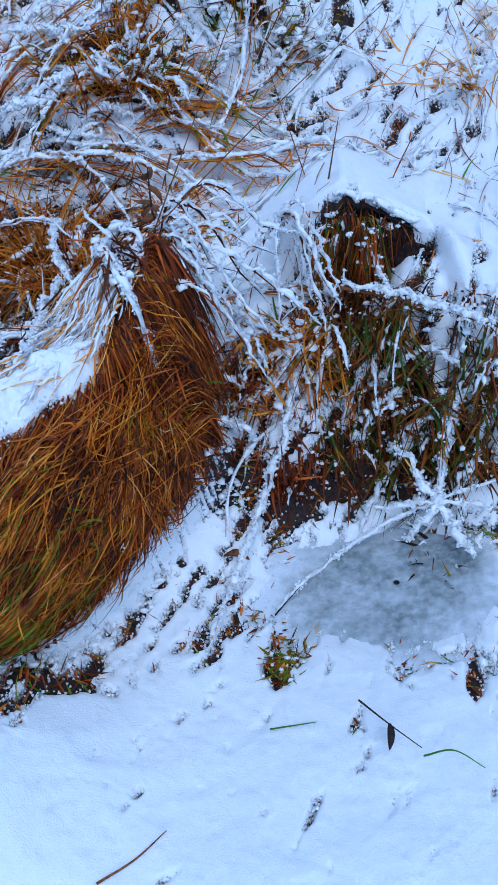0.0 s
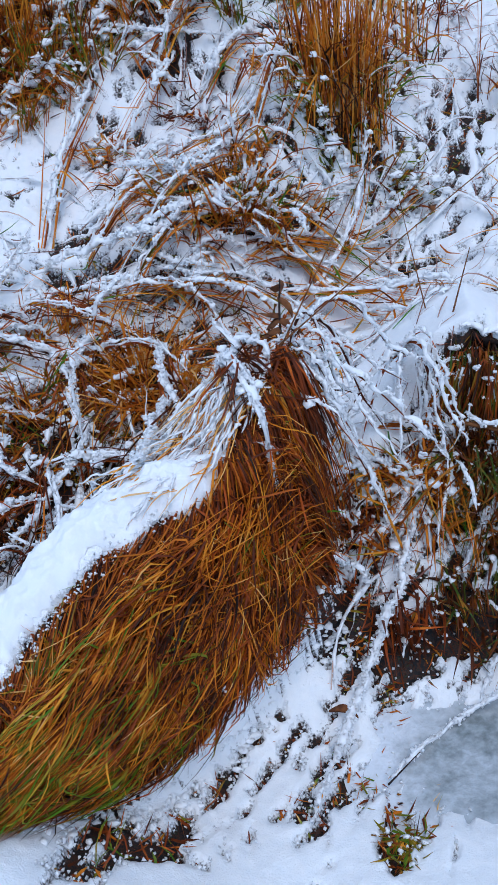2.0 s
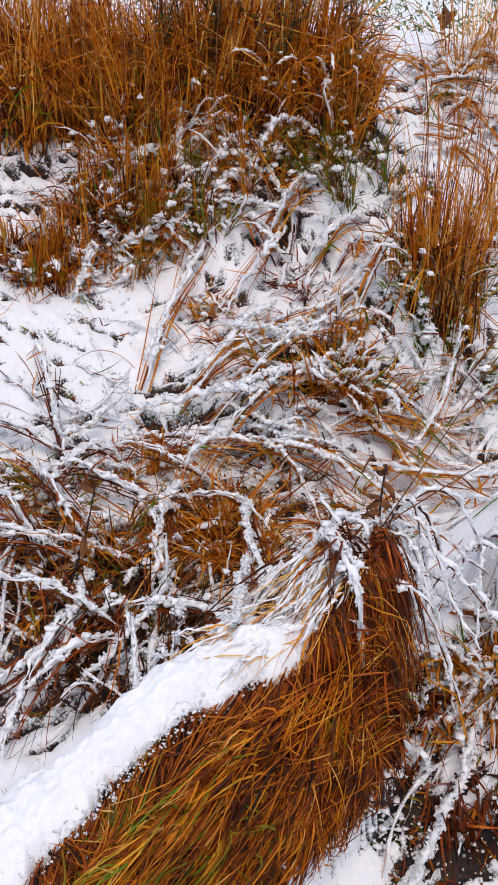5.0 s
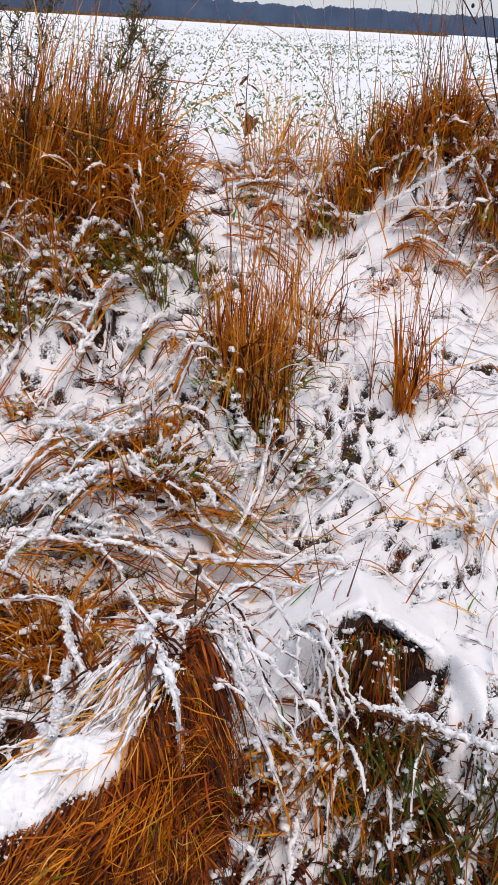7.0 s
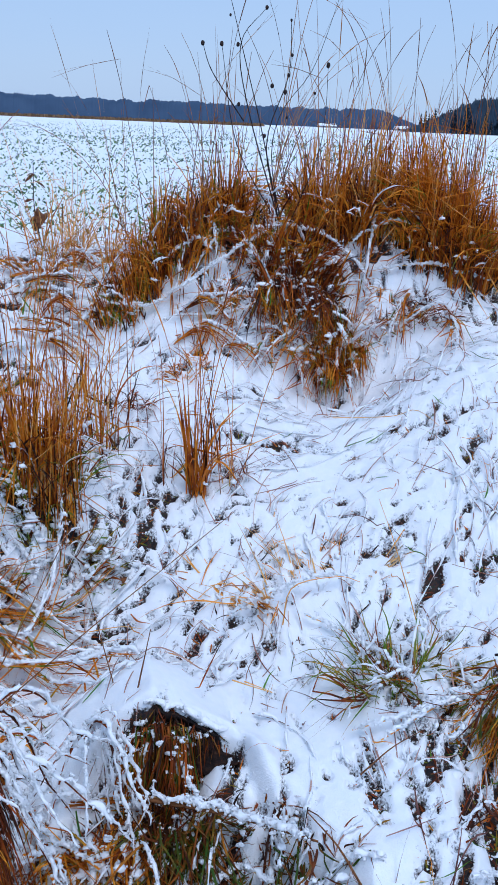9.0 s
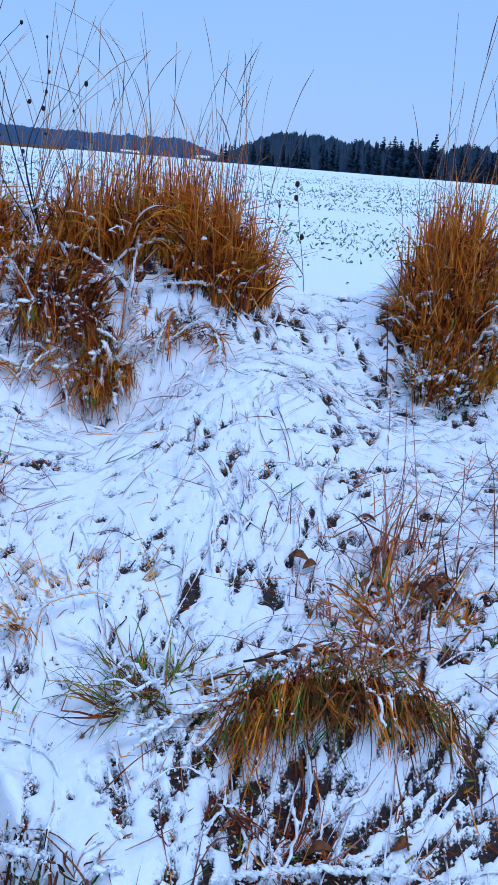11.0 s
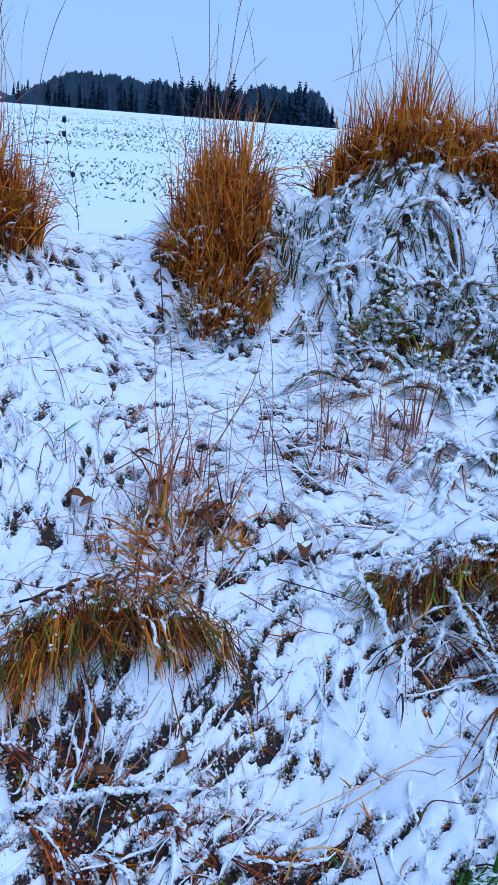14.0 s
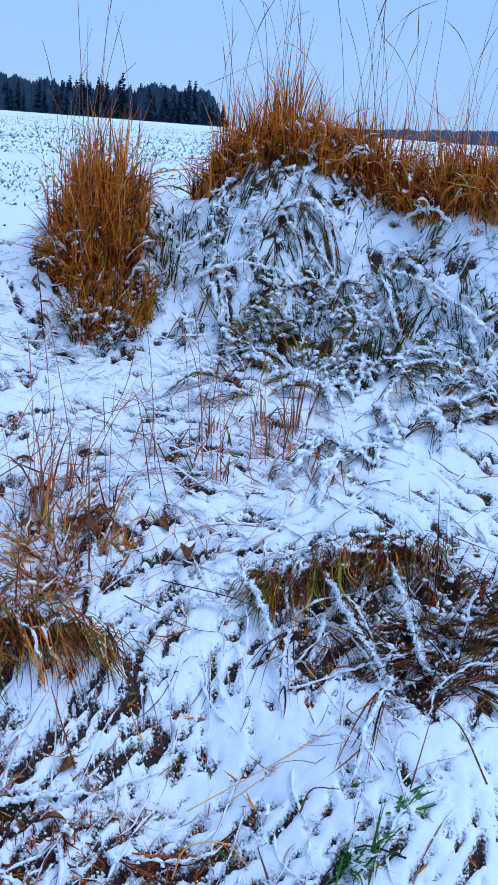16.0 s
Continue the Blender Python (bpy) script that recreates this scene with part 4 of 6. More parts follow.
    link("snow_foot", *snow_clumps(np.stack([x, y, height(x, y) + 0.004], -1), rng.uniform(0.004, 0.013, k), rng, BALL_1, 0.5), snow, root)
    k = 1000
    s = rng.uniform(-0.12, 0.74, k)
    d = 0.012 + rng.normal(0.0, 0.012, k) - set_back(s)
    x, y = ridge_point(s, d)
    pts = np.stack([x, y, np.interp(s, RIDGE_S, RIDGE_Z) + rng.normal(0.004, 0.006, k) - np.maximum(d - 0.015, 0) * 0.8], -1)
    link("snow_grains", *snow_grains(pts, rng.uniform(0.0015, 0.004, k), rng), snow, root)
    return root


ridge_tussock()


def sheaf(label, crest, seed, n, away, fall, width, mats, reach=(0.05, 0.13), cap=0.0, wild=0.0):
    """Grass hanging like a mane from a crest line: each blade rises a little, turns over and falls.
    away: the ways (degrees from +x) in which it falls at the two ends of the crest."""
    rng = np.random.RandomState(seed)
    root = thing("grass_tussock", label, "grass", "stuff")
    line = curve_through([p if len(p) == 3 else (*p, float(height(*p)) + 0.045) for p in crest], 40)
    for name, mat, share, deep in mats:
        m = int(n * share)
        nb = max(4, int(m / (12 - 6 * wild)))
        which = rng.randint(0, nb, m)
        at = np.clip(rng.rand(nb)[which] + rng.normal(0, 0.04, m), 0, 1)
        top = line[(at * 39).astype(int)] + rng.normal(0, 1, (nb, 3))[which] * wild * (0.03, 0.03, 0.012) + rng.normal(0, 0.008, (m, 3))
        way = np.radians(away[0] + (away[1] - away[0]) * at) + rng.normal(0, 0.35 + 0.4 * wild, nb)[which] + rng.normal(0, 0.12 + 0.2 * wild, m)
        u = np.linspace(0, 1, 9)
        drop = (rng.uniform(*fall, nb)[which] * rng.uniform(0.6 - 0.35 * wild, 1.15, m))[:, None]
        out = (rng.uniform(*reach, nb)[which] * deep * rng.uniform(0.8, 1.2, m))[:, None] * u ** 0.6 + rng.normal(0, 0.012, (m, 1)) * u
        swing = rng.normal(0, 0.3, (m, 1)) * u ** 2
        c = np.stack([top[:, :1] + out * np.cos(way[:, None] + swing), top[:, 1:2] + out * np.sin(way[:, None] + swing), top[:, 2:] + 0.03 * np.sin(np.pi * np.minimum(u * 3, 1)) - drop * u ** 1.4], -1)
        link(name, *ribbons(lifted(c, 0.004), rng.uniform(*width, m), rng), mat, root)
    if cap:
        # crumbly snow lying on the crest, broken in places, and lines of it down some blades
        k = 130
        heap = rng.rand(7)[rng.randint(0, 7, k)] + rng.normal(0, 0.05, k)
        p = line[(np.clip(heap, 0, 1) * 39).astype(int)] + rng.normal(0, 1, (k, 3)) * (0.03, 0.03, 0.006) + (0, 0.016, 0.012)
        on = c[rng.randint(0, m, 80), rng.randint(1, 8, 80)] + (0, 0, 0.004)
        sets = [snow_clumps(p, rng.uniform(0.25, 0.9, k) * cap, rng, BALL_2, 0.5), snow_clumps(on, rng.uniform(0.12, 0.45, 80) * cap, rng, BALL_1, 0.5)]
        pick = rng.randint(0, m, 16)
        sets.append(snow_strands(np.stack([curve_through(q[:5], 16) for q in c[pick]]), rng.uniform(0.2, 0.4, 16) * cap, rng, 0.2, 5, 1.0))
        link("snow_cap", *joined(sets), snow, root)
    return root


sheaf("sheaf of rust-brown grass hanging from the tussock's tip", ((-0.36, 1.42, 0.255), (-0.31, 1.51, 0.31), (-0.27, 1.60, 0.36)), 171, 900, (-62, -20), (0.2, 0.5), (0.002, 0.0055), (("thatch", grass_dark, 0.5, 0.6), ("blades", grass_hang, 0.5, 0.85), ("rusty_blades", grass_red, 0.5, 0.95), ("straws", grass_orange, 0.1, 1.1)))


def fountain(label, tip, seed, n, way, spread, reach, drop, radius):
    """Stems that spray from one tip and hang down, each under a line of snow."""
    rng = np.random.RandomState(seed)
    ob = thing("bent_grass", label, "grass", "stuff")
    a = np.radians(way + rng.uniform(-spread, spread, n))
    u = np.linspace(0, 1, 16)
    far = rng.uniform(*reach, n)[:, None] * u
    c = np.array(tip) + rng.normal(0, 0.012, (n, 1, 3)) + np.stack([far * np.cos(a)[:, None], far * np.sin(a)[:, None], 0.1 * np.sin(np.pi * np.minimum(u * 1.4, 1)) * rng.rand(n, 1) - rng.uniform(*drop, n)[:, None] * u ** 1.7], -1)
    c = lifted(c, 0.012)
    link("stems", *ribbons(c - (0, 0, 0.003), rng.uniform(0.003, 0.007, n), rng), grass_red, ob)
    link("snow_load", *snow_strands(np.stack([curve_through(p, 44) for p in c]), rng.uniform(*radius, n), rng, 0.12, 6, 1.2), snow, ob)
    return ob


fountain("stems spraying from the tussock's tip under snow", (-0.26, 1.63, 0.36), 172, 12, 5, 50, (0.1, 0.34), (0.12, 0.36), (0.005, 0.009))
fountain("stems spraying over the ditch side under snow", (-0.02, 1.93, 0.16), 173, 9, -80, 70, (0.1, 0.3), (0.08, 0.3), (0.006, 0.009))
# its tip, a sheaf tied by the snow
tussock("tuft of rust-brown grass arching from the tussock's tip", (-0.28, 1.60), (0.04, 0.04), 60, (0.08, 0.2), (0.003, 0.008), grass_red, 12, 0.6, 1.9, -60, 0.6, snowy=0.12, clumps=30, snow_r=0.007)
snowy_arches("stems lying beside the tussock's tip under snow", 141, (-0.5, -0.3, 1.62, 1.9), 9, (0.2, 0.4), (0.04, 0.1), (0.01, 0.016), grass_red, -115)

# the flat-topped one: dark blades under a slab of snow
tussock("dark overhanging tussock with green and brown blades under a snow slab", (0.17, 1.80), (0.12, 0.03), 260, (0.16, 0.36), (0.003, 0.008), grass_shaded, 13, 1.2, 1.3, -100, 1.0, -20, snowy=0.05, clumps=70, clump=0.009, wild=0.35)
tussock("matted dark brown grass at the broken edge of the tussock", (0.19, 1.84), (0.07, 0.02), 160, (0.06, 0.16), (0.002, 0.005), grass_dark, 14, 1.3, 1.2, -100, 0.9, -20, snowy=0.0, clumps=6)
tussock("green and brown grass hanging in the ditch under frost", (0.31, 1.60), (0.14, 0.07), 120, (0.16, 0.32), (0.004, 0.009), grass_shaded, 15, 0.9, 1.5, -95, 0.9, snowy=0.03, clumps=20, clump=0.014, wild=0.45)
tussock("tangled grass under snow on the ditch side", (-0.02, 1.66), (0.14, 0.1), 130, (0.1, 0.24), (0.004, 0.008), grass_rust, 16, 0.7, 1.3, -90, 0.7, snowy=0.04, clumps=20, snow_r=0.008)
tussock("brown withered weeds standing in the ditch", (0.27, 1.30), (0.05, 0.05), 90, (0.06, 0.14), (0.004, 0.012), grass_dark, 17, 0.5, 1.2, snowy=0.2, clumps=16)
tussock("orange and green blades hanging beside the broken edge under snow", (0.05, 1.82), (0.06, 0.03), 120, (0.16, 0.34), (0.003, 0.007), grass_rust, 47, 1.3, 1.2, -105, 0.9, snowy=0.06, clumps=30, clump=0.016, wild=0.4)
tussock("green and brown blades hanging under the snow slope", (0.34, 1.72), (0.06, 0.05), 45, (0.1, 0.22), (0.003, 0.007), grass_shaded, 48, 0.9, 1.3, -90, 0.7, snowy=0.03, clumps=24, clump=0.014)
# behind the long tussock
tussock("snowy brown tussock with bent blades", (-0.42, 2.50), (0.24, 0.14), 420, (0.14, 0.3), (0.003, 0.007), grass_rust, 18, 0.4, 1.5, -80, 0.5, snowy=0.13, clumps=60, snow_r=0.008)
tussock("curled rust-red grass lying in the snow", (-0.62, 2.02), (0.14, 0.08), 430, (0.16, 0.36), (0.003, 0.007), grass_tall, 19, 0.6, 2.4, snowy=0.05, clumps=24)
tussock("snow-laden tangle of dry grass", (-0.95, 2.05), (0.25, 0.25), 360, (0.15, 0.32), (0.003, 0.006), grass_rust, 20, 0.5, 1.6, snowy=0.07, clumps=60, snow_r=0.008)
tussock("snow-laden tangle of dry grass", (-0.80, 1.66), (0.22, 0.14), 300, (0.12, 0.3), (0.003, 0.006), grass_dark, 21, 0.5, 1.6, snowy=0.07, clumps=40, snow_r=0.008)
tall_grass("upright orange tussock with green feet and snow crumbs", (-0.13, 2.74), (0.14, 0.07), 270, 0.62, grass_tall, 22, 0, 0.3, grass_green, width=(0.003, 0.0065), snowy=0.2, clumps=150, stalks=30, reach=(0.8, 1.5), reed=grass_orange)
tussock("short green and brown grass under snow crumbs", (-0.10, 2.66), (0.22, 0.08), 240, (0.08, 0.18), (0.003, 0.007), grass_green, 23, 0.4, 1.0, snowy=0.2, clumps=130, clump=0.018)
tall_grass("slender upright tuft of orange grass", (0.355, 2.83), (0.022, 0.02), 18, 0.58, grass_orange, 24, 0, 0.4, grass_orange, width=(0.006, 0.012), snowy=0.0, clumps=3, stalks=5, reed=grass_orange)
tall_grass("few tall dry stalks beside the slender tuft", (0.40, 2.90), (0.15, 0.09), 30, 0.48, grass_tall, 25, 0, 0.4, straw_frost, width=(0.002, 0.005), snowy=0.3, clumps=10, stalks=16, reed=grass_orange)
tall_grass("few tall orange stalks on the path", (0.06, 3.15), (0.14, 0.16), 40, 0.55, grass_tall, 26, 0, 0.3, grass_orange, snowy=0.05, clumps=10, stalks=16, reach=(0.9, 1.5), reed=grass_orange)
# on the bank
BANK = "tall dry orange grass on the field's edge"
BIG = "big brown tussock of tall dry grass leaning over the bank"
tall_grass(BIG, (-0.80, 3.44), (0.3, 0.15), 680, 0.8, grass_tall, 30, 0, 0.7, grass_orange, 0.18, 0, clumps=80, stalks=14, snowy=0.05, width=(0.003, 0.0075))
tall_grass(BIG, (-0.54, 3.40), (0.17, 0.12), 460, 0.62, grass_orange, 31, 0, 0.8, grass_orange, 0.1, 60, clumps=60, snowy=0.12, stalks=8)
tall_grass("tall dry orange grass beside the big tussock", (-1.14, 3.36), (0.2, 0.14), 750, 0.66, grass_orange, 32, 0, 0.4, grass_rust, 0.1, 160, clumps=30, stalks=16, snowy=0.06)
tall_grass("orange straws under snow before the big tussock", (-1.05, 3.22), (0.3, 0.08), 120, 0.45, grass_tall, 46, 0, 1.2, grass_tall, 0.35, -80, (0.003, 0.006), 0.4, 130, 0.022, 14, snow_r=0.009)
tall_grass("brush of tall dry grass on the bank", (-1.55, 3.45), (0.3, 0.18), 900, 0.75, grass_tall, 44, 0, 0.5, grass_rust, clumps=30, stalks=14, snowy=0.06)
tall_grass("brush of tall dry grass on the bank", (-2.1, 3.3), (0.32, 0.22), 700, 0.75, grass_tall, 45, 0, 0.5, grass_rust, clumps=20)
tall_grass("brown grass under snow before the big tussock", (-1.12, 3.08), (0.24, 0.1), 480, 0.36, grass_rust, 29, 0, 0.8, grass_red, 0.2, -70, snowy=0.2, clumps=90, clump=0.022, snow_r=0.01)
tall_grass("brown grass under snow before the big tussock", (-1.38, 2.85), (0.16, 0.08), 300, 0.3, grass_rust, 27, 0, 1.0, grass_red, 0.2, -70, snowy=0.2, clumps=60, clump=0.02, snow_r=0.01)
for k_, (x_, y_, tall_, way_) in enumerate(((-0.92, 3.34, 0.72, 60), (-0.7, 3.3, 0.7, 30), (-0.45, 3.34, 0.62, 100), (-1.12, 3.32, 0.7, 20))):
    feathery_weed("dark green feathery herb rising from the big tussock", (x_, y_), tall_, 520 + k_, way_, herb_green)
tall_grass(BANK, (0.47, 3.80), (0.25, 0.1), 620, 0.42, grass_rust, 33, 10, 0.8, grass_orange, clumps=40, stalks=16, reach=(1.3, 2.3), snowy=0.12)
tall_grass(BANK, (0.22, 3.72), (0.12, 0.08), 160, 0.3, grass_rust, 28, 10, 0.8, grass_green, 0.2, 190, clumps=30, snowy=0.2)
tussock("sparse tall straws above the bank", (0.45, 4.0), (0.5, 0.2), 90, (0.5, 1.15), (0.0018, 0.0035), grass_stalk, 34, 0.05, 0.35, snowy=0, clumps=0, thatch=0, segs=8, fold=False, heads=True)
tussock("sparse straws in the gap of the bank", (0.02, 4.3), (0.34, 0.3), 190, (0.25, 0.75), (0.002, 0.004), straw_pale, 35, 0.3, 0.6, snowy=0.05, clumps=20, fold=False)
tall_grass(BANK, (1.1, 3.87), (0.22, 0.1), 650, 0.66, grass_tall, 36, -10, 0.35, grass_orange, clumps=20, stalks=22, reach=(1.0, 1.5), snowy=0.08)
tall_grass(BANK, (1.50, 3.74), (0.24, 0.12), 1100, 0.62, grass_orange, 37, -25, 0.6, grass_rust, clumps=40, stalks=22, reach=(1.0, 1.75), snowy=0.07)
tussock("sparse tall straws above the bank", (1.25, 3.9), (0.4, 0.14), 60, (0.6, 1.15), (0.0018, 0.0035), grass_stalk, 38, 0.05, 0.35, snowy=0, clumps=0, thatch=0, segs=8, fold=False, heads=True)
tall_grass("mound of bent brown grass under snowy stems", (0.84, 3.70), (0.2, 0.09), 260, 0.3, grass_rust, 39, 0, 2.6, grass_red, 0.5, -80, snowy=0.1, clumps=70, snow_r=0.01, clump=0.02)
tussock("brown roots and grass hanging from the bank", (1.0, 3.55), (0.1, 0.03), 460, (0.16, 0.34), (0.002, 0.005), grass_rust, 40, 0.8, 1.9, -100, 0.97, snowy=0.06, clumps=26, snow_r=0.009, bunch=24, wild=0.5)
sheaf("dome of bent brown grass under snow at the field's edge", ((0.68, 3.6), (0.8, 3.63), (0.9, 3.63), (1.0, 3.6)), 174, 300, (-120, -60), (0.08, 0.24), (0.0025, 0.006), (("thatch", grass_dark, 0.7, 0.7), ("blades", grass_rust, 0.6, 0.9), ("rusty_blades", grass_red, 0.5, 1.0)), (0.06, 0.16), 0.026, 0.7)
sheaf("bundle of brown grass and roots hanging under snow", ((0.93, 3.55), (1.0, 3.55), (1.08, 3.54)), 175, 220, (-110, -75), (0.14, 0.3), (0.002, 0.005), (("thatch", grass_dark, 0.8, 0.7), ("blades", grass_hang, 0.8, 0.9), ("straws", grass_rust, 0.3, 1.0)), (0.04, 0.12), 0.02, 0.5)
tall_grass("orange tussock of tall grass on the bank", (2.33, 3.22), (0.19, 0.12), 1000, 0.52, grass_orange, 41, -30, 0.6, grass_rust, clumps=60, stalks=26, reach=(1.1, 1.9), snowy=0.1)
tall_grass("brown snowy grass down the bank", (2.27, 3.02), (0.17, 0.1), 330, 0.28, grass_rust, 43, -30, 1.3, grass_shaded, 0.5, -110, snowy=0.22, clumps=220, clump=0.02, snow_r=0.009)
for k_, (x_, y_) in enumerate(((2.88, 3.06), (3.02, 2.9), (3.14, 2.74), (3.26, 2.52), (3.36, 2.3), (3.46, 2.05), (3.54, 1.78), (3.58, 1.5))):
    tall_grass(BANK, (x_, y_), (0.16, 0.08), 400, (0.46, 0.52, 0.44)[k_ % 3], (grass_tall, grass_orange)[k_ % 2], 50 + k_, -60, 0.5, grass_rust, clumps=26, stalks=9, reach=(1.1, 1.8), snowy=0.1)
for k_, (x_, y_) in enumerate(((2.6, 3.0), (2.78, 2.82), (2.8, 2.55), (2.98, 2.5), (2.95, 2.22), (3.12, 2.2), (3.08, 1.95), (3.2, 1.62))):
    tall_grass("green and brown weeds flattened under snow on the bank", (x_, y_), (0.17, 0.13), 85, 0.2, herb_green, 70 + k_, 0, 2.0, (herb_green, grass_shaded)[k_ % 2], 0.4, (-130, -40, 170, 80)[k_ % 4], (0.003, 0.008), 0.42, 40, 0.018, snow_r=0.012)
# on the near side
sheaf("low orange and green tussock hanging from under a cap of snow", ((0.9, 1.83), (1.06, 1.82), (1.2, 1.77), (1.4, 1.68)), 80, 560, (-130, -65), (0.05, 0.2), (0.002, 0.005), (("thatch", grass_dark, 0.6, 0.7), ("blades", grass_rust, 0.6, 0.9), ("green_blades", grass_green, 0.25, 0.85), ("rusty_blades", grass_shaded, 0.4, 1.1), ("straws", grass_orange, 0.2, 1.15)), (0.05, 0.17), 0.022, 1.0)
tussock("low grass broken through the snow", (1.05, 1.42), (0.34, 0.22), 420, (0.03, 0.09), (0.002, 0.0045), grass_red, 81, 1.1, 1.0, -100, 0.3, snowy=0.1, clumps=60, clump=0.009)
tussock("green and brown grass flattened in the snow", (0.78, 2.03), (0.14, 0.08), 240, (0.12, 0.26), (0.0025, 0.006), grass_green, 82, 0.9, 1.2, snowy=0.2, clumps=30)
sheaf("green and brown tussock bent under a cap of snow", ((1.93, 1.62), (2.06, 1.58), (2.2, 1.5), (2.34, 1.36)), 83, 360, (-160, -100), (0.04, 0.18), (0.002, 0.005), (("thatch", grass_dark, 0.8, 0.7), ("blades", grass_shaded, 0.6, 0.9), ("green_blades", grass_green, 0.4, 0.9), ("rusty_blades", grass_rust, 0.2, 1.0)), (0.05, 0.18), 0.024, 1.0)
tussock("tangle of dark stems bent under the snow", (2.2, 1.15), (0.26, 0.2), 420, (0.12, 0.34), (0.0025, 0.006), grass_dark, 84, 0.7, 1.4, -130, 0.4, snowy=0.07, clumps=70, snow_r=0.008)
tussock("rust-brown dead leaves and stalks in the snow", (1.55, 2.05), (0.22, 0.14), 240, (0.1, 0.3), (0.003, 0.009), grass_rust, 85, 0.6, 1.0, snowy=0.2, clumps=40)
tall_grass("thin upright reddish stalks in the snow", (1.5, 2.12), (0.3, 0.2), 55, 0.42, stalk_pink, 86, 0, 0.3, stalk_pink, width=(0.0035, 0.008), snowy=0.3, clumps=8, stalks=12, reed=stalk_pink)
tall_grass("thin upright reddish stalks in the snow", (2.2, 2.12), (0.28, 0.16), 60, 0.36, stalk_pink, 87, 0, 0.3, stalk_pink, width=(0.0035, 0.008), snowy=0.4, clumps=10, stalks=12, reed=stalk_pink)
tussock("green grass blades rising from the snow", (1.62, 0.88), (0.12, 0.07), 60, (0.1, 0.22), (0.003, 0.006), leaf_green, 88, 0.7, 0.9, snowy=0.05, clumps=6)
tussock("bent straw blades on the snow", (0.6, 2.42), (0.3, 0.14), 120, (0.15, 0.35), (0.0025, 0.006), straw_pale, 89, 1.0, 0.8, snowy=0.3, clumps=20)

# dark grass in the depth of the ditch, its shade put into the colour, and under the tangles
for k_, (x_, y_, n_, tone) in enumerate(((-0.16, 1.68, 70, grass_red), (0.34, 1.5, 130, grass_shaded), (0.14, 1.54, 110, grass_shaded), (-0.02, 1.52, 80, grass_red), (0.46, 1.55, 50, grass_shaded), (0.2, 1.66, 90, grass_shaded))):
    tussock("grass hanging in the depth of the ditch, darkened for its shade", (x_, y_), (0.11, 0.06), n_, (0.1, 0.22), (0.004, 0.009), tone, 90 + k_, 1.0, 1.2, -92, 0.9, snowy=0.03, clumps=26, clump=0.008, bunch=7, wild=0.4)
for k_, (x_, y_) in enumerate(((-0.95, 1.75), (-0.7, 1.9), (-1.1, 2.1), (-0.3, 2.15), (-0.55, 2.25))):
    tussock("matted brown grass showing between lines of snow", (x_, y_), (0.16, 0.11), 260, (0.06, 0.16), (0.003, 0.006), (grass_rust, grass_dark, grass_green)[k_ % 3], 100 + k_, 0.9, 1.0, -90, 0.4, snowy=0.06, clumps=26, clump=0.012, bunch=7)

snowy_arches("snowy stems bent together in the gap of the bank", 143, (-0.25, 0.3, 3.6, 4.2), 26, (0.15, 0.4), (0.02, 0.09), (0.007, 0.013), grass_rust, 30)

# grass in front of the tall tussocks, bent and capped with snow
for k_, (x_, y_, n_, tone) in enumerate(((-1.2, 2.92, 300, grass_rust), (-0.95, 3.08, 300, grass_green), (-0.7, 3.2, 320, grass_rust), (-0.42, 3.22, 260, grass_green))):
    tussock("brown and green grass capped with snow before the tall tussock", (x_, y_), (0.18, 0.1), n_, (0.12, 0.3), (0.003, 0.007), tone, 120 + k_, 0.3, 0.8, -90, 0.3, snowy=0.05, clumps=60, clump=0.02)
snowy_arches("bent grass with thick snow on its arches before the tall tussock", 131, (-1.3, -0.4, 2.9, 3.2), 20, (0.14, 0.34), (0.04, 0.12), (0.012, 0.022), grass_rust, -10)
snowy_arches("brown grass bent in arches under thick snow", 132, (-1.0, -0.25, 2.25, 2.65), 22, (0.3, 0.6), (0.04, 0.12), (0.009, 0.016), grass_rust, 15)
snowy_arches("rust-red grass bent in arches under thick snow", 133, (-1.2, -0.35, 1.65, 2.25), 24, (0.28, 0.55), (0.05, 0.13), (0.008, 0.015), grass_red, -120)
snowy_arches("grass bent over the ditch side under thick snow", 134, (-0.2, -0.04, 1.75, 1.95), 6, (0.15, 0.3), (0.03, 0.08), (0.007, 0.012), grass_rust, -70)
snowy_arches("green and brown grass bent over the ditch under thick snow", 135, (0.2, 0.48, 1.56, 1.74), 7, (0.16, 0.3), (0.03, 0.06), (0.010, 0.014), grass_shaded, -120)
snowy_arches("brown stems bent over the bank under thick snow", 136, (0.3, 0.95, 3.5, 3.72), 11, (0.15, 0.32), (0.05, 0.12), (0.007, 0.011), grass_rust, -20)
snowy_arches("brown stems bent over the bank under thick snow", 139, (0.7, 1.5, 3.5, 3.72), 11, (0.15, 0.32), (0.05, 0.12), (0.007, 0.011), grass_rust, 200)
snowy_arches("weeds bent down the bank under thick snow", 137, (2.45, 3.2, 1.7, 3.0), 60, (0.12, 0.34), (0.02, 0.08), (0.011, 0.022), grass_shaded)
snowy_arches("dark stems bent under the snow", 138, (1.9, 2.4, 1.0, 1.5), 14, (0.15, 0.35), (0.03, 0.1), (0.006, 0.01), grass_dark, -120)

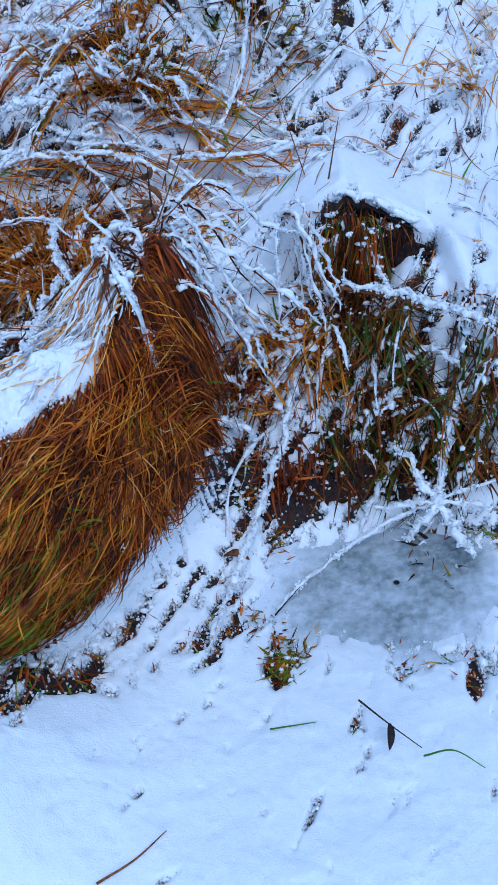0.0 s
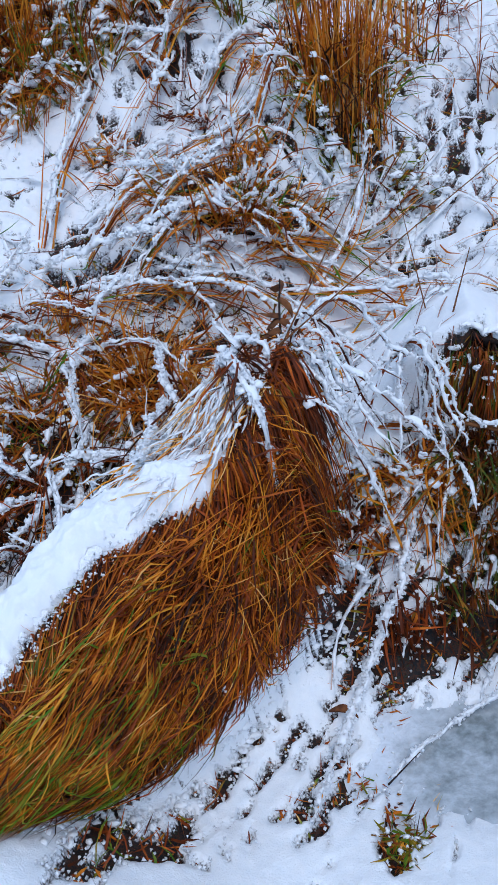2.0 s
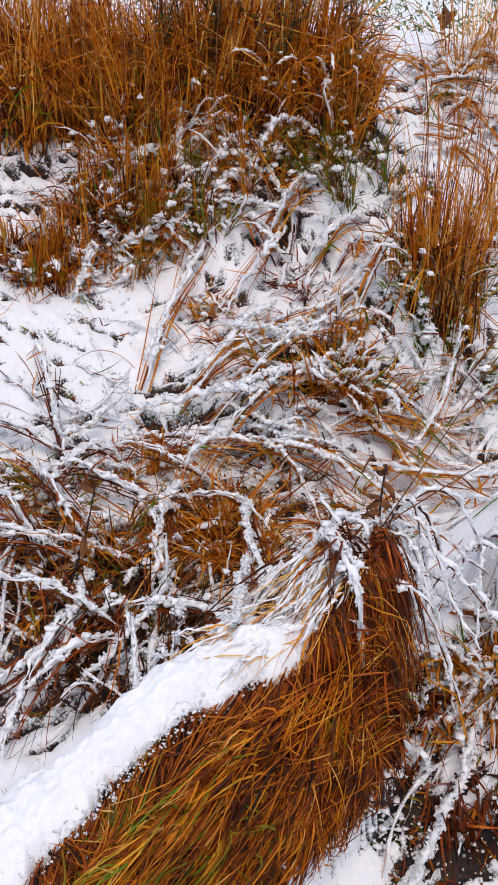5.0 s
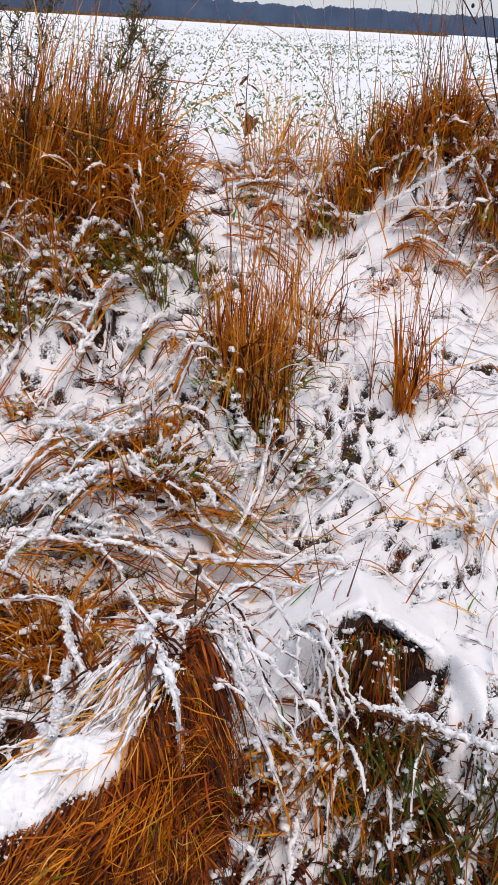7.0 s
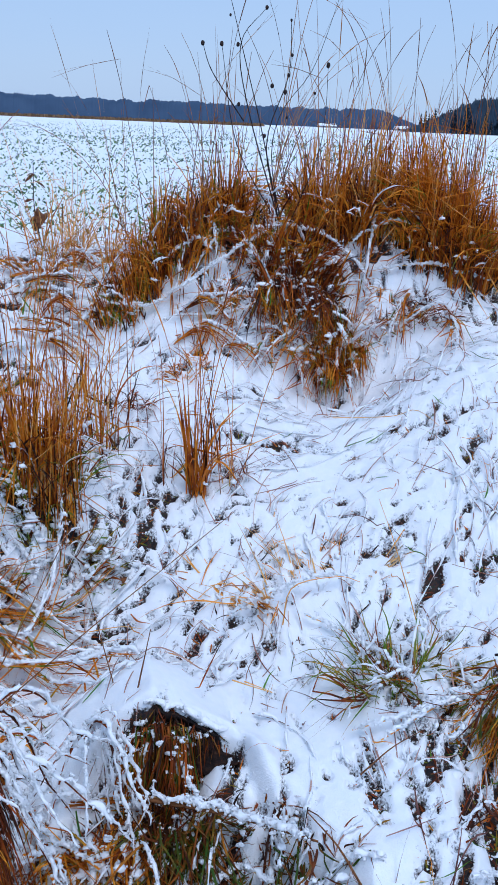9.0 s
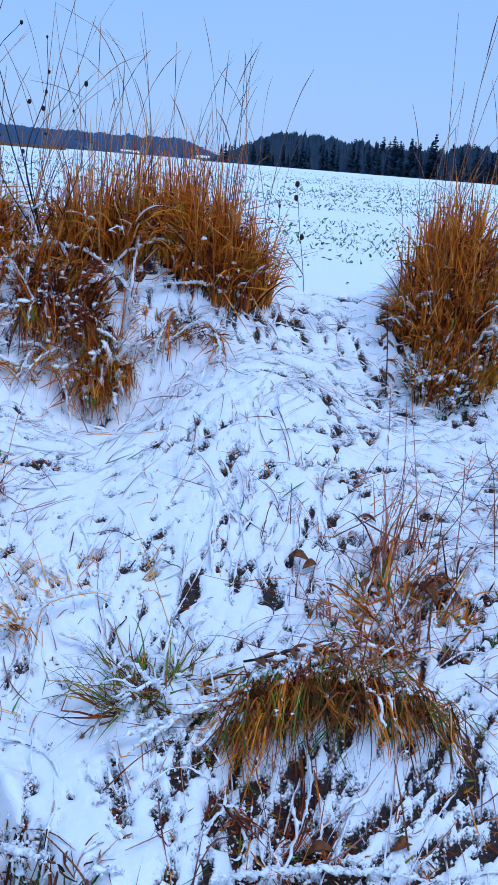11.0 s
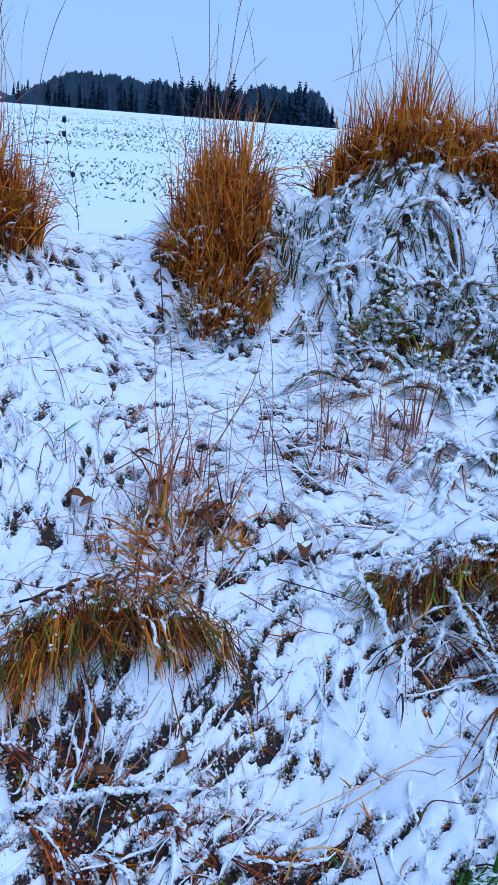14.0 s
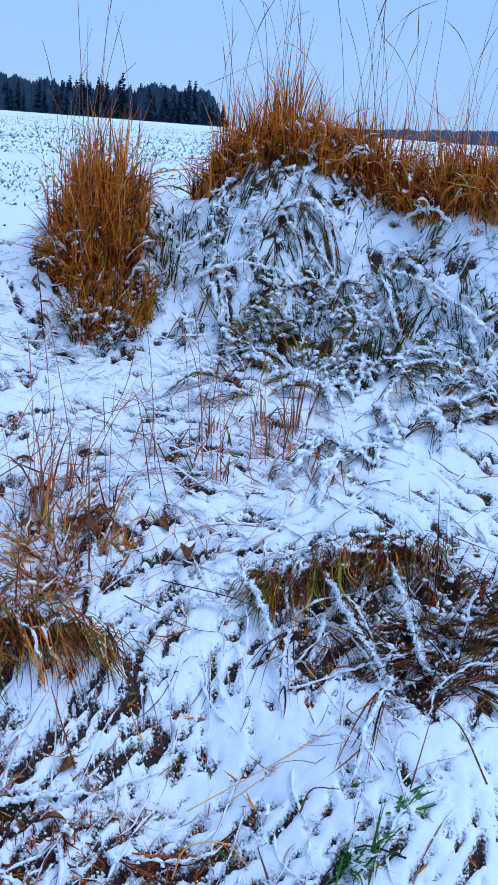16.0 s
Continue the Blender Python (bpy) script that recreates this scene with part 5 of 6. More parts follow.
for k_, (x_, y_) in enumerate(((-0.85, 2.85), (-0.55, 2.95), (-0.3, 3.0), (-0.7, 2.7), (0.15, 3.3), (0.4, 3.45), (0.55, 3.6), (0.75, 3.58), (1.1, 3.62), (1.25, 3.58), (1.4, 3.55))):
    tussock("small brown grass tuft broken through the snow", (x_, y_), (0.09, 0.05), 110, (0.06, 0.16), (0.003, 0.006), (grass_rust, grass_red, grass_tall)[k_ % 3], 150 + k_, 0.7, 1.2, -90, 0.4, snowy=0.1, clumps=22, clump=0.012, bunch=8)
tussock("green weeds in the crack beside the ice", (-0.08, 1.05), (0.025, 0.09), 90, (0.03, 0.08), (0.003, 0.007), grass_green, 165, 0.7, 1.0, snowy=0.0, clumps=14, clump=0.008)

snowy_arches("low stems bent under snow on the near slope", 140, (0.75, 1.4, 1.25, 1.6), 6, (0.12, 0.26), (0.02, 0.06), (0.005, 0.009), grass_red, -60)
for k_, (x_, y_) in enumerate(((2.73, 2.62), (2.88, 2.37))):
    tussock("dark green weeds in a hollow of the bank", (x_, y_), (0.16, 0.12), 260, (0.08, 0.2), (0.004, 0.009), grass_green, 168 + k_, 0.8, 1.0, -130, 0.4, snowy=0.1, clumps=170, clump=0.016)

# ---- stems bent down under the snow ----


def snowy_stem(points, radius, rng):
    stem = thing("snowy_stem", "fallen grass stem carrying a thick line of snow", "grass stem", group="fallen stems")
    o = np.array(points[0])
    c = curve_through(points, 34)
    link("stalk", *[a - o if i == 0 else a for i, a in enumerate(ribbons(c[None] - (0, 0, 0.001), np.array([0.004]), rng))], straw_pale, stem)
    size = float(np.linalg.norm(np.diff(c, axis=0), axis=1).sum())
    fine = curve_through(points, int(np.clip(size / (radius * 0.7), 20, 70)))
    v, f = snow_strands(fine[None], [radius], rng, 0.04, 7, 1.8, True)
    link("snow_line", v - o, f, snow, stem)
    stem.location = points[0]
    return stem


stem_rng = np.random.RandomState(5)
for radius, *points in (
        (0.010, (-0.22, 1.08, -0.27), (-0.14, 1.32, -0.26), (-0.06, 1.49, -0.16), (0.00, 1.68, -0.06)),
        (0.006, (-0.09, 1.16, -0.30), (0.06, 1.31, -0.32), (0.22, 1.36, -0.25), (0.41, 1.38, -0.18)),
        (0.012, (0.20, 1.47, -0.14), (0.28, 1.36, -0.22), (0.35, 1.26, -0.29)),
        (0.008, (0.15, 1.36, -0.23), (0.28, 1.36, -0.22), (0.40, 1.34, -0.23)),
        (0.011, (0.36, 1.57, -0.06), (0.31, 1.46, -0.17), (0.28, 1.36, -0.22), (0.21, 1.32, -0.30)),
        (0.011, (0.109, 1.795, 0.062), (0.27, 1.70, 0.078), (0.42, 1.56, 0.112)),
        (0.008, (0.14, 1.92, 0.14), (0.18, 1.88, 0.09), (0.22, 1.77, 0.05)),
):
    snowy_stem(points, radius, stem_rng)
for radius, *points in (
        (0.008, (0.14, 1.61, -0.11), (0.22, 1.64, -0.06), (0.30, 1.66, -0.04), (0.37, 1.60, -0.06)),
        (0.008, (0.19, 1.49, -0.19), (0.23, 1.52, -0.16), (0.37, 1.56, -0.09), (0.43, 1.55, 0.02)),
        (0.010, (-0.31, 2.00, 0.08), (-0.23, 1.82, 0.09), (-0.19, 1.78, 0.01), (-0.16, 1.71, -0.04)),
        (0.009, (-0.28, 1.99, 0.10), (-0.16, 1.88, 0.06), (-0.07, 1.85, 0.04), (0.03, 1.84, 0.00)),
        (0.008, (-0.16, 1.80, 0.02), (-0.07, 1.73, -0.00), (0.02, 1.69, -0.05)),
        (0.008, (-0.25, 1.91, 0.10), (-0.19, 1.83, 0.04), (-0.18, 1.69, -0.05)),
        (0.010, (-0.23, 1.44, -0.02), (-0.17, 1.52, -0.08), (-0.10, 1.53, -0.16)),
):
    snowy_stem(points, radius, stem_rng)
for radius, *points in (
        (0.009, (-0.14, 1.60, -0.11), (-0.07, 1.62, -0.09), (0.00, 1.72, -0.03)),
        (0.013, (-0.76, 2.43, 0.21), (-0.63, 2.41, 0.29), (-0.51, 2.42, 0.33), (-0.37, 2.44, 0.30)),
        (0.009, (-0.70, 2.42, 0.21), (-0.55, 2.32, 0.21), (-0.42, 2.31, 0.19)),
        (0.012, (-0.78, 2.72, 0.32), (-0.56, 2.54, 0.39), (-0.46, 2.53, 0.40), (-0.42, 2.61, 0.42)),
        (0.010, (-0.52, 2.36, 0.23), (-0.45, 2.35, 0.26), (-0.39, 2.36, 0.22)),
        (0.010, (-0.73, 1.86, 0.07), (-0.74, 1.71, 0.05), (-0.80, 1.60, 0.01), (-0.90, 1.51, -0.09)),
        (0.010, (-0.52, 2.07, 0.10), (-0.55, 1.88, 0.09), (-0.50, 1.36, 0.31)),
):
    snowy_stem(points, radius, stem_rng)
for radius, *points in (
        (0.012, (-0.91, 1.78, 0.07), (-0.92, 1.66, 0.03), (-0.92, 1.57, -0.06)),
        (0.010, (-0.75, 1.82, 0.05), (-0.68, 1.75, 0.04), (-0.61, 1.75, 0.01)),
        (0.014, (-0.96, 2.41, 0.17), (-0.78, 2.43, 0.22), (-0.60, 2.40, 0.28), (-0.42, 2.42, 0.30)),
        (0.012, (-0.69, 2.71, 0.33), (-0.52, 2.49, 0.39), (-0.45, 2.54, 0.42), (-0.36, 2.66, 0.43)),
        (0.009, (-0.63, 2.36, 0.18), (-0.52, 2.30, 0.19), (-0.42, 2.31, 0.18)),
        (0.009, (-1.24, 3.12, 0.62), (-0.97, 3.07, 0.60), (-0.72, 3.07, 0.60), (-0.41, 3.09, 0.56)),
        (0.010, (-1.06, 2.13, 0.12), (-0.99, 2.16, 0.14), (-0.89, 2.18, 0.11)),
):
    snowy_stem(points, radius, stem_rng)
for radius, *points in (
        (0.009, (-0.83, 2.33, 0.12), (-0.73, 2.33, 0.17), (-0.60, 2.30, 0.15)),
        (0.010, (-1.13, 2.25, 0.15), (-1.05, 2.32, 0.17), (-0.99, 2.48, 0.22)),
        (0.010, (-0.27, 2.52, 0.30), (-0.15, 2.57, 0.26), (-0.10, 2.61, 0.27)),
        (0.008, (-1.41, 3.08, 0.59), (-1.22, 3.12, 0.63), (-0.93, 3.09, 0.63), (-0.56, 3.09, 0.58)),
        (0.009, (-0.13, 2.76, 0.57), (-0.00, 2.94, 0.52), (0.13, 2.94, 0.45)),
        (0.010, (-0.15, 3.88, 0.87), (0.25, 3.65, 0.82), (0.57, 3.64, 1.01), (0.79, 3.75, 1.13)),
        (0.009, (0.37, 3.73, 1.00), (0.47, 3.71, 1.07), (0.52, 3.68, 1.03)),
):
    snowy_stem(points, radius, stem_rng)
for radius, *points in (
        (0.010, (0.76, 3.74, 1.12), (0.95, 3.74, 1.10), (1.12, 3.66, 0.96), (1.11, 3.60, 0.79)),
        (0.009, (0.60, 3.53, 0.77), (0.92, 3.56, 0.73), (1.24, 3.54, 0.78)),
        (0.008, (0.85, 3.53, 0.69), (0.95, 3.51, 0.63), (0.93, 3.45, 0.53)),
        (0.008, (0.37, 3.60, 0.79), (0.61, 3.55, 0.82), (0.84, 3.63, 0.92)),
        (0.008, (1.13, 3.68, 0.95), (1.39, 3.64, 0.99), (1.65, 3.60, 0.93)),
        (0.008, (1.09, 3.74, 1.06), (1.27, 3.74, 1.15), (1.42, 3.69, 1.09)),
        (0.010, (-0.26, 3.34, 0.72), (-0.05, 3.61, 0.72), (0.15, 3.77, 0.84)),
):
    snowy_stem(points, radius, stem_rng)
for radius, *points in (
        (0.008, (0.38, 2.37, 0.18), (0.48, 2.38, 0.23), (0.61, 2.41, 0.26), (0.75, 2.41, 0.27)),
        (0.008, (0.60, 2.33, 0.19), (0.70, 2.25, 0.17), (0.76, 2.03, 0.20), (0.79, 1.88, 0.19)),
        (0.008, (0.59, 1.85, 0.15), (0.72, 1.84, 0.19), (0.84, 1.90, 0.19)),
        (0.009, (0.80, 1.77, 0.16), (0.90, 1.84, 0.18), (0.96, 1.86, 0.19)),
        (0.008, (0.64, 1.79, 0.16), (0.84, 1.87, 0.20), (1.04, 1.89, 0.26)),
        (0.009, (0.72, 1.44, 0.08), (0.98, 1.50, -0.01), (1.24, 1.43, -0.04)),
        (0.008, (1.54, 1.69, 0.14), (1.72, 1.74, 0.20), (1.82, 1.64, 0.19)),
):
    snowy_stem(points, radius, stem_rng)
for radius, *points in (
        (0.008, (2.07, 1.54, 0.29), (2.01, 1.38, 0.24), (1.93, 1.14, 0.18)),
        (0.009, (1.89, 1.71, 0.26), (1.86, 1.56, 0.23), (1.77, 1.36, 0.12)),
        (0.009, (2.21, 1.39, 0.32), (2.12, 1.24, 0.24), (2.01, 1.07, 0.20)),
        (0.013, (2.56, 3.08, 1.07), (2.64, 3.04, 1.12), (2.73, 3.01, 1.19)),
        (0.010, (2.55, 2.90, 0.87), (2.69, 2.75, 0.96), (2.78, 2.65, 0.95)),
        (0.010, (2.94, 2.65, 1.21), (2.99, 2.53, 1.14), (3.02, 2.44, 0.99)),
        (0.009, (3.19, 2.38, 1.17), (3.25, 2.27, 1.23), (3.26, 2.16, 1.18)),
):
    snowy_stem(points, radius, stem_rng)
for radius, *points in (
        (0.012, (3.11, 2.29, 0.99), (3.14, 2.08, 0.94), (3.19, 1.83, 0.81)),
        (0.009, (2.86, 2.45, 0.80), (2.98, 2.32, 0.84), (3.01, 2.16, 0.73)),
        (0.010, (2.86, 2.18, 0.63), (3.03, 2.06, 0.73), (3.13, 1.83, 0.73)),
):
    snowy_stem(points, radius, stem_rng)

# ---- litter of fallen grass under snow, all over the banks ----


def fallen_grass(label, n, seed, area, length, radius, direction=None, wild=0.45, gap=0.011, grains=0.7, bare=0.3):
    """Grass lying about in the way of the flow, most of it under a line of snow, half sunk in the cover."""
    rng = np.random.RandomState(seed)
    x, y = rng.uniform(area[0], area[1], n * 4), rng.uniform(area[2], area[3], n * 4)
    keep = (rng.rand(n * 4) > np.clip(cover_of(x, y), 0, 1) ** 0.6 * 0.75) & (np.hypot(x - 0.1, y) > 1.0)
    x, y = x[keep][:n], y[keep][:n]
    n = len(x)
    a = (flow(x, y) if direction is None else np.radians(direction)) + rng.normal(0, wild, n) + np.pi * (rng.rand(n) < 0.5)
    ln = length[0] + (length[1] - length[0]) * rng.rand(n) ** 1.6
    base = np.stack([x, y, height(x, y) + 0.012], -1)
    # laid on the slope: each line follows the ground and bows up a little in its middle
    u = np.linspace(-0.5, 0.5, 9)
    turn = a[:, None] + rng.normal(0, 0.5, n)[:, None] * u
    px, py = x[:, None] + np.cos(turn) * ln[:, None] * u, y[:, None] + np.sin(turn) * ln[:, None] * u
    bow = (rng.rand(n) ** 3 * 0.22 * ln)[:, None] * np.clip(np.sin(np.pi * (u + 0.5) ** rng.uniform(0.6, 1.6, n)[:, None]), 0, 1)
    c = np.stack([px, py, height(px, py) + gap + bow], -1)
    ob = thing("fallen_grass", label, "grass", "stuff")
    link("straws", *ribbons(c + (0, 0, 0.001), rng.uniform(0.002, 0.0045, n), rng, False), straw_frost, ob)
    loaded = rng.rand(n) > bare
    c2 = np.stack([curve_through(p, 14) for p in c[loaded]])
    link("snow_load", *snow_strands(c2, rng.uniform(*radius, n)[loaded], rng, 0.38, 5, grains), snow, ob)
    return ob


fallen_grass("dry grass lying in the ditch under lines of snow", 40, 101, (-0.3, 0.8, 1.3, 2.3), (0.12, 0.3), (0.005, 0.009))
fallen_grass("dry grass lying on the bank under lines of snow", 170, 102, (-1.6, 0.1, 1.6, 3.2), (0.15, 0.4), (0.006, 0.012))
fallen_grass("dry grass lying on the slope under lines of snow", 700, 103, (-0.1, 2.1, 2.05, 3.75), (0.05, 0.3), (0.003, 0.007))
fallen_grass("dry grass lying on the far bank under lines of snow", 330, 104, (1.9, 3.6, 1.3, 3.3), (0.1, 0.3), (0.004, 0.009), None, 0.6)
fallen_grass("dry grass lying on the near slope under lines of snow", 420, 105, (0.5, 2.5, 0.75, 2.1), (0.06, 0.28), (0.003, 0.007), None, 0.5)


def bare_straws(label, n, seed, area, length, width, material):
    rng = np.random.RandomState(seed)
    x, y = rng.uniform(area[0], area[1], n), rng.uniform(area[2], area[3], n)
    keep = (x > 0.5) | (y > 1.35)
    x, y, n = x[keep], y[keep], int(keep.sum())
    base = np.stack([x, y, height(x, y) - 0.005], -1)
    c = lifted(centre_lines(base, rng.uniform(0, 6.28, n), rng.uniform(0.5, 1.45, n), rng.uniform(0, 1.2, n), rng.uniform(*length, n), 6, rng.normal(0, 0.5, n)), 0.024)
    return tagged(link("loose_straws", *ribbons(c, rng.uniform(*width, n), rng, False), material), label, "grass", kind="stuff")


bare_straws("loose dry straws sticking out of the snow", 200, 111, (0.0, 2.8, 0.9, 3.4), (0.06, 0.25), (0.002, 0.004), straw_frost)
bare_straws("loose rust-brown blades sticking out of the snow", 170, 112, (-1.5, 2.8, 1.2, 3.4), (0.05, 0.2), (0.002, 0.005), grass_tall)
bare_straws("loose green blades sticking out of the snow", 110, 113, (-1.2, 2.8, 1.0, 3.2), (0.04, 0.14), (0.002, 0.005), leaf_green)


def leaf_litter():
    """Bits of dead grass and leaf that show in the gaps of the snow."""
    rng = np.random.RandomState(121)
    n = 90000
    a, r = np.radians(rng.uniform(-45, 72, n)), rng.uniform(0.8, 4.0, n)
    x, y = 0.1 + r * np.sin(a), r * np.cos(a)
    lay_ = snow_of(x, y)
    keep = (lay_ < 0.01) & (lay_ > -0.3)
    x, y = x[keep][:12000], y[keep][:12000]
    n = len(x)
    base = np.stack([x, y, height(x, y) - 0.012], -1)
    c = centre_lines(base, rng.uniform(0, 6.28, n), rng.uniform(0.7, 1.6, n), rng.uniform(-0.3, 0.6, n), rng.uniform(0.015, 0.06, n), 2, rng.normal(0, 0.5, n))
    return tagged(link("leaf_litter", *ribbons(c, rng.uniform(0.002, 0.007, n), rng, False), grass_litter), "bits of rust-brown and green dead grass in the gaps of the snow", "litter", kind="stuff")


grass_litter = grass_material("grass_litter", ((0.0, DARK), (0.4, RUST), (0.6, ORANGE), (0.75, OLIVE), (0.9, GREEN), (1.0, STRAW)), 0.05)
leaf_litter()
bare_straws("thin pinkish straws standing in the snow", 260, 114, (1.2, 2.5, 1.8, 2.6), (0.06, 0.24), (0.0018, 0.0035), stalk_pink)

# ---- single stalks ----


def stalk(label, points, radius=0.0016, material=stem_brown, k=14):
    o = np.array(points[0])
    v, f = tubes(curve_through(points, k)[None], [radius], 6, 0.4)
    ob = link("grass_stalk", v - o, f, material)
    ob.location = points[0]
    return tagged(ob, label, "stalk", "single stalks")


stalk("long thin brown stalk leaning out of the tussock", ((-0.27, 1.60, 0.36), (-0.16, 1.66, 0.56), (-0.05, 1.72, 0.76)))
stalk("thin dark twig lying above the snow", ((0.072, 0.898, -0.216), (0.124, 0.841, -0.204), (0.177, 0.788, -0.194)), 0.0022, stem_dark)
stalk("long thin brown stalk leaning far over the snow", ((-0.27, 1.60, 0.38), (-0.02, 1.61, 0.60), (0.24, 1.61, 0.82)))
for radius, *points in (
    (0.0018, (0.05, 2.08, 0.16), (-0.02, 2.08, 0.47)),
    (0.0022, (0.10, 2.01, 0.20), (0.13, 2.01, 0.36)),
    (0.003, (-0.29, 2.23, 0.18), (-0.33, 2.23, 0.08)),
    (0.0025, (-0.39, 0.57, -0.17), (-0.33, 0.61, -0.18), (-0.28, 0.66, -0.19)),
    (0.002, (0.02, 1.26, -0.34), (0.05, 1.24, -0.35)),
    (0.0028, (0.50, 1.47, 0.06), (0.46, 1.52, 0.12), (0.41, 1.58, 0.16)),
    (0.002, (0.56, 1.69, 0.15), (0.64, 1.72, 0.19), (0.71, 1.73, 0.22)),
):
    stalk("thin rust-brown stalk standing in the snow", points, radius, stem_brown)
for radius, *points in (
    (0.0022, (1.33, 2.44, 0.40), (1.32, 2.44, 0.55)),
    (0.0016, (1.23, 2.43, 0.38), (1.25, 2.42, 0.50), (1.29, 2.40, 0.44), (1.31, 2.40, 0.53), (1.38, 2.36, 0.43)),
    (0.0032, (1.57, 1.99, 0.21), (1.56, 1.99, 0.59)),
    (0.0028, (1.68, 2.08, 0.30), (1.73, 2.04, 0.47)),
    (0.0018, (1.21, 1.75, 0.29), (1.23, 1.75, 0.45), (1.30, 1.70, 0.60), (1.44, 1.66, 0.84), (1.48, 1.66, 0.97)),
    (0.0018, (1.88, 2.04, 0.35), (1.82, 2.09, 0.64), (1.78, 2.12, 0.70)),
    (0.0018, (1.79, 2.34, 0.40), (1.85, 2.29, 0.58), (1.92, 2.24, 0.67)),
):
    stalk("thin rust-brown stalk standing in the snow", points, radius, stem_brown)
for radius, *points in (
    (0.0018, (2.00, 2.28, 0.43), (2.07, 2.22, 0.45), (2.07, 2.14, 0.44)),
    (0.0022, (1.45, 2.39, 0.38), (1.60, 2.31, 0.51), (1.62, 2.29, 0.67)),
    (0.002, (2.30, 2.37, 0.51), (2.31, 2.36, 0.66)),
    (0.0028, (2.31, 1.99, 0.42), (2.31, 1.99, 0.58)),
    (0.002, (1.58, 1.82, 0.21), (1.69, 1.67, 0.15), (1.74, 1.60, 0.15)),
    (0.0025, (1.24, 1.50, -0.02), (1.21, 1.52, 0.12), (1.20, 1.55, 0.20)),
    (0.0018, (2.77, 2.35, 0.60), (2.74, 2.38, 0.62), (2.73, 2.39, 0.62)),
):
    stalk("thin rust-brown stalk standing in the snow", points, radius, stem_brown)
for radius, *points in (
    (0.002, (1.69, 0.85, 0.14), (1.73, 0.85, 0.32)),
    (0.0025, (1.81, 0.74, 0.17), (1.80, 0.82, 0.27), (1.78, 0.89, 0.30)),
    (0.0025, (1.52, 1.01, 0.05), (1.54, 1.00, 0.11), (1.57, 0.95, 0.13)),
    (0.0028, (1.41, 0.98, -0.05), (1.39, 1.00, 0.03)),
    (0.0018, (1.85, 2.09, 0.36), (1.81, 2.11, 0.64), (1.79, 2.13, 0.71)),
    (0.002, (2.36, 2.08, 0.45), (2.39, 2.05, 0.72)),
    (0.0026, (2.36, 2.04, 0.44), (2.37, 2.03, 0.55)),
):
    stalk("thin rust-brown stalk standing in the snow", points, radius, stem_brown)
for radius, *points in (
    (0.0016, (2.68, 1.85, 0.49), (2.63, 1.91, 0.51), (2.68, 1.84, 0.56)),
):
    stalk("thin rust-brown stalk standing in the snow", points, radius, stem_brown)
for radius, *points in (
    (0.0016, (0.00, 2.47, 0.10), (0.09, 2.47, 0.11), (0.15, 2.47, 0.10)),
    (0.0016, (0.31, 2.49, 0.17), (0.36, 2.48, 0.22), (0.46, 2.52, 0.24)),
    (0.0018, (0.38, 2.10, 0.14), (0.45, 2.09, 0.11)),
    (0.0016, (0.87, 3.09, 0.53), (1.06, 3.03, 0.55), (1.14, 3.00, 0.58), (1.18, 2.87, 0.56)),
    (0.0016, (0.89, 2.23, 0.20), (0.82, 2.27, 0.42), (0.77, 2.29, 0.55)),
    (0.002, (0.53, 2.32, 0.17), (0.55, 2.31, 0.29), (0.68, 2.32, 0.31), (0.74, 2.30, 0.30)),
    (0.0015, (0.35, 2.48, 0.22), (0.39, 2.47, 0.23), (0.44, 2.46, 0.21)),
):
    stalk("pale bent straw standing in the snow", points, radius, straw_pale)
for radius, *points in (
    (0.002, (0.35, 2.11, 0.14), (0.44, 2.04, 0.14)),
    (0.0022, (1.64, 2.37, 0.39), (1.69, 2.33, 0.51), (1.72, 2.32, 0.58)),
    (0.0024, (2.26, 2.25, 0.47), (2.30, 2.21, 0.64), (2.30, 2.21, 0.74)),
    (0.0018, (2.28, 2.07, 0.43), (2.28, 2.07, 0.72), (2.28, 2.06, 0.79)),
    (0.0018, (2.00, 2.54, 0.49), (2.06, 2.50, 0.62)),
    (0.0028, (1.29, 1.16, -0.12), (1.31, 1.14, -0.03), (1.38, 1.09, -0.02), (1.39, 1.03, -0.04)),
    (0.0016, (1.41, 1.27, -0.07), (1.66, 1.16, 0.07), (1.82, 1.12, 0.15)),
):
    stalk("pale bent straw standing in the snow", points, radius, straw_pale)
for radius, *points in (
    (0.0018, (1.47, 1.20, -0.03), (1.59, 1.14, 0.07)),
    (0.002, (2.41, 2.33, 0.52), (2.46, 2.28, 0.67)),
):
    stalk("pale bent straw standing in the snow", points, radius, straw_pale)
for radius, *points in (
    (0.0022, (-0.42, 2.28, 0.22), (-0.36, 2.23, 0.09)),
    (0.0015, (0.43, 1.64, 0.12), (0.41, 1.61, 0.03)),
    (0.0015, (-0.01, 1.96, 0.14), (0.01, 1.96, 0.10)),
    (0.002, (-0.09, 1.16, -0.32), (-0.03, 1.19, -0.26)),
    (0.0018, (1.70, 1.81, 0.23), (1.84, 1.62, 0.21), (1.92, 1.47, 0.16)),
    (0.0035, (2.33, 1.10, 0.26), (2.36, 1.24, 0.34)),
    (0.0024, (1.60, 0.77, 0.06), (1.55, 0.85, 0.06), (1.48, 0.87, 0.02), (1.46, 0.87, -0.00)),
):
    stalk("dark dead stalk leaning over the snow", points, radius, stem_dark)
for radius, *points in (
    (0.002, (2.94, 2.41, 0.80), (3.06, 2.45, 1.15), (3.01, 2.34, 1.07)),
):
    stalk("dark dead stalk leaning over the snow", points, radius, stem_dark)
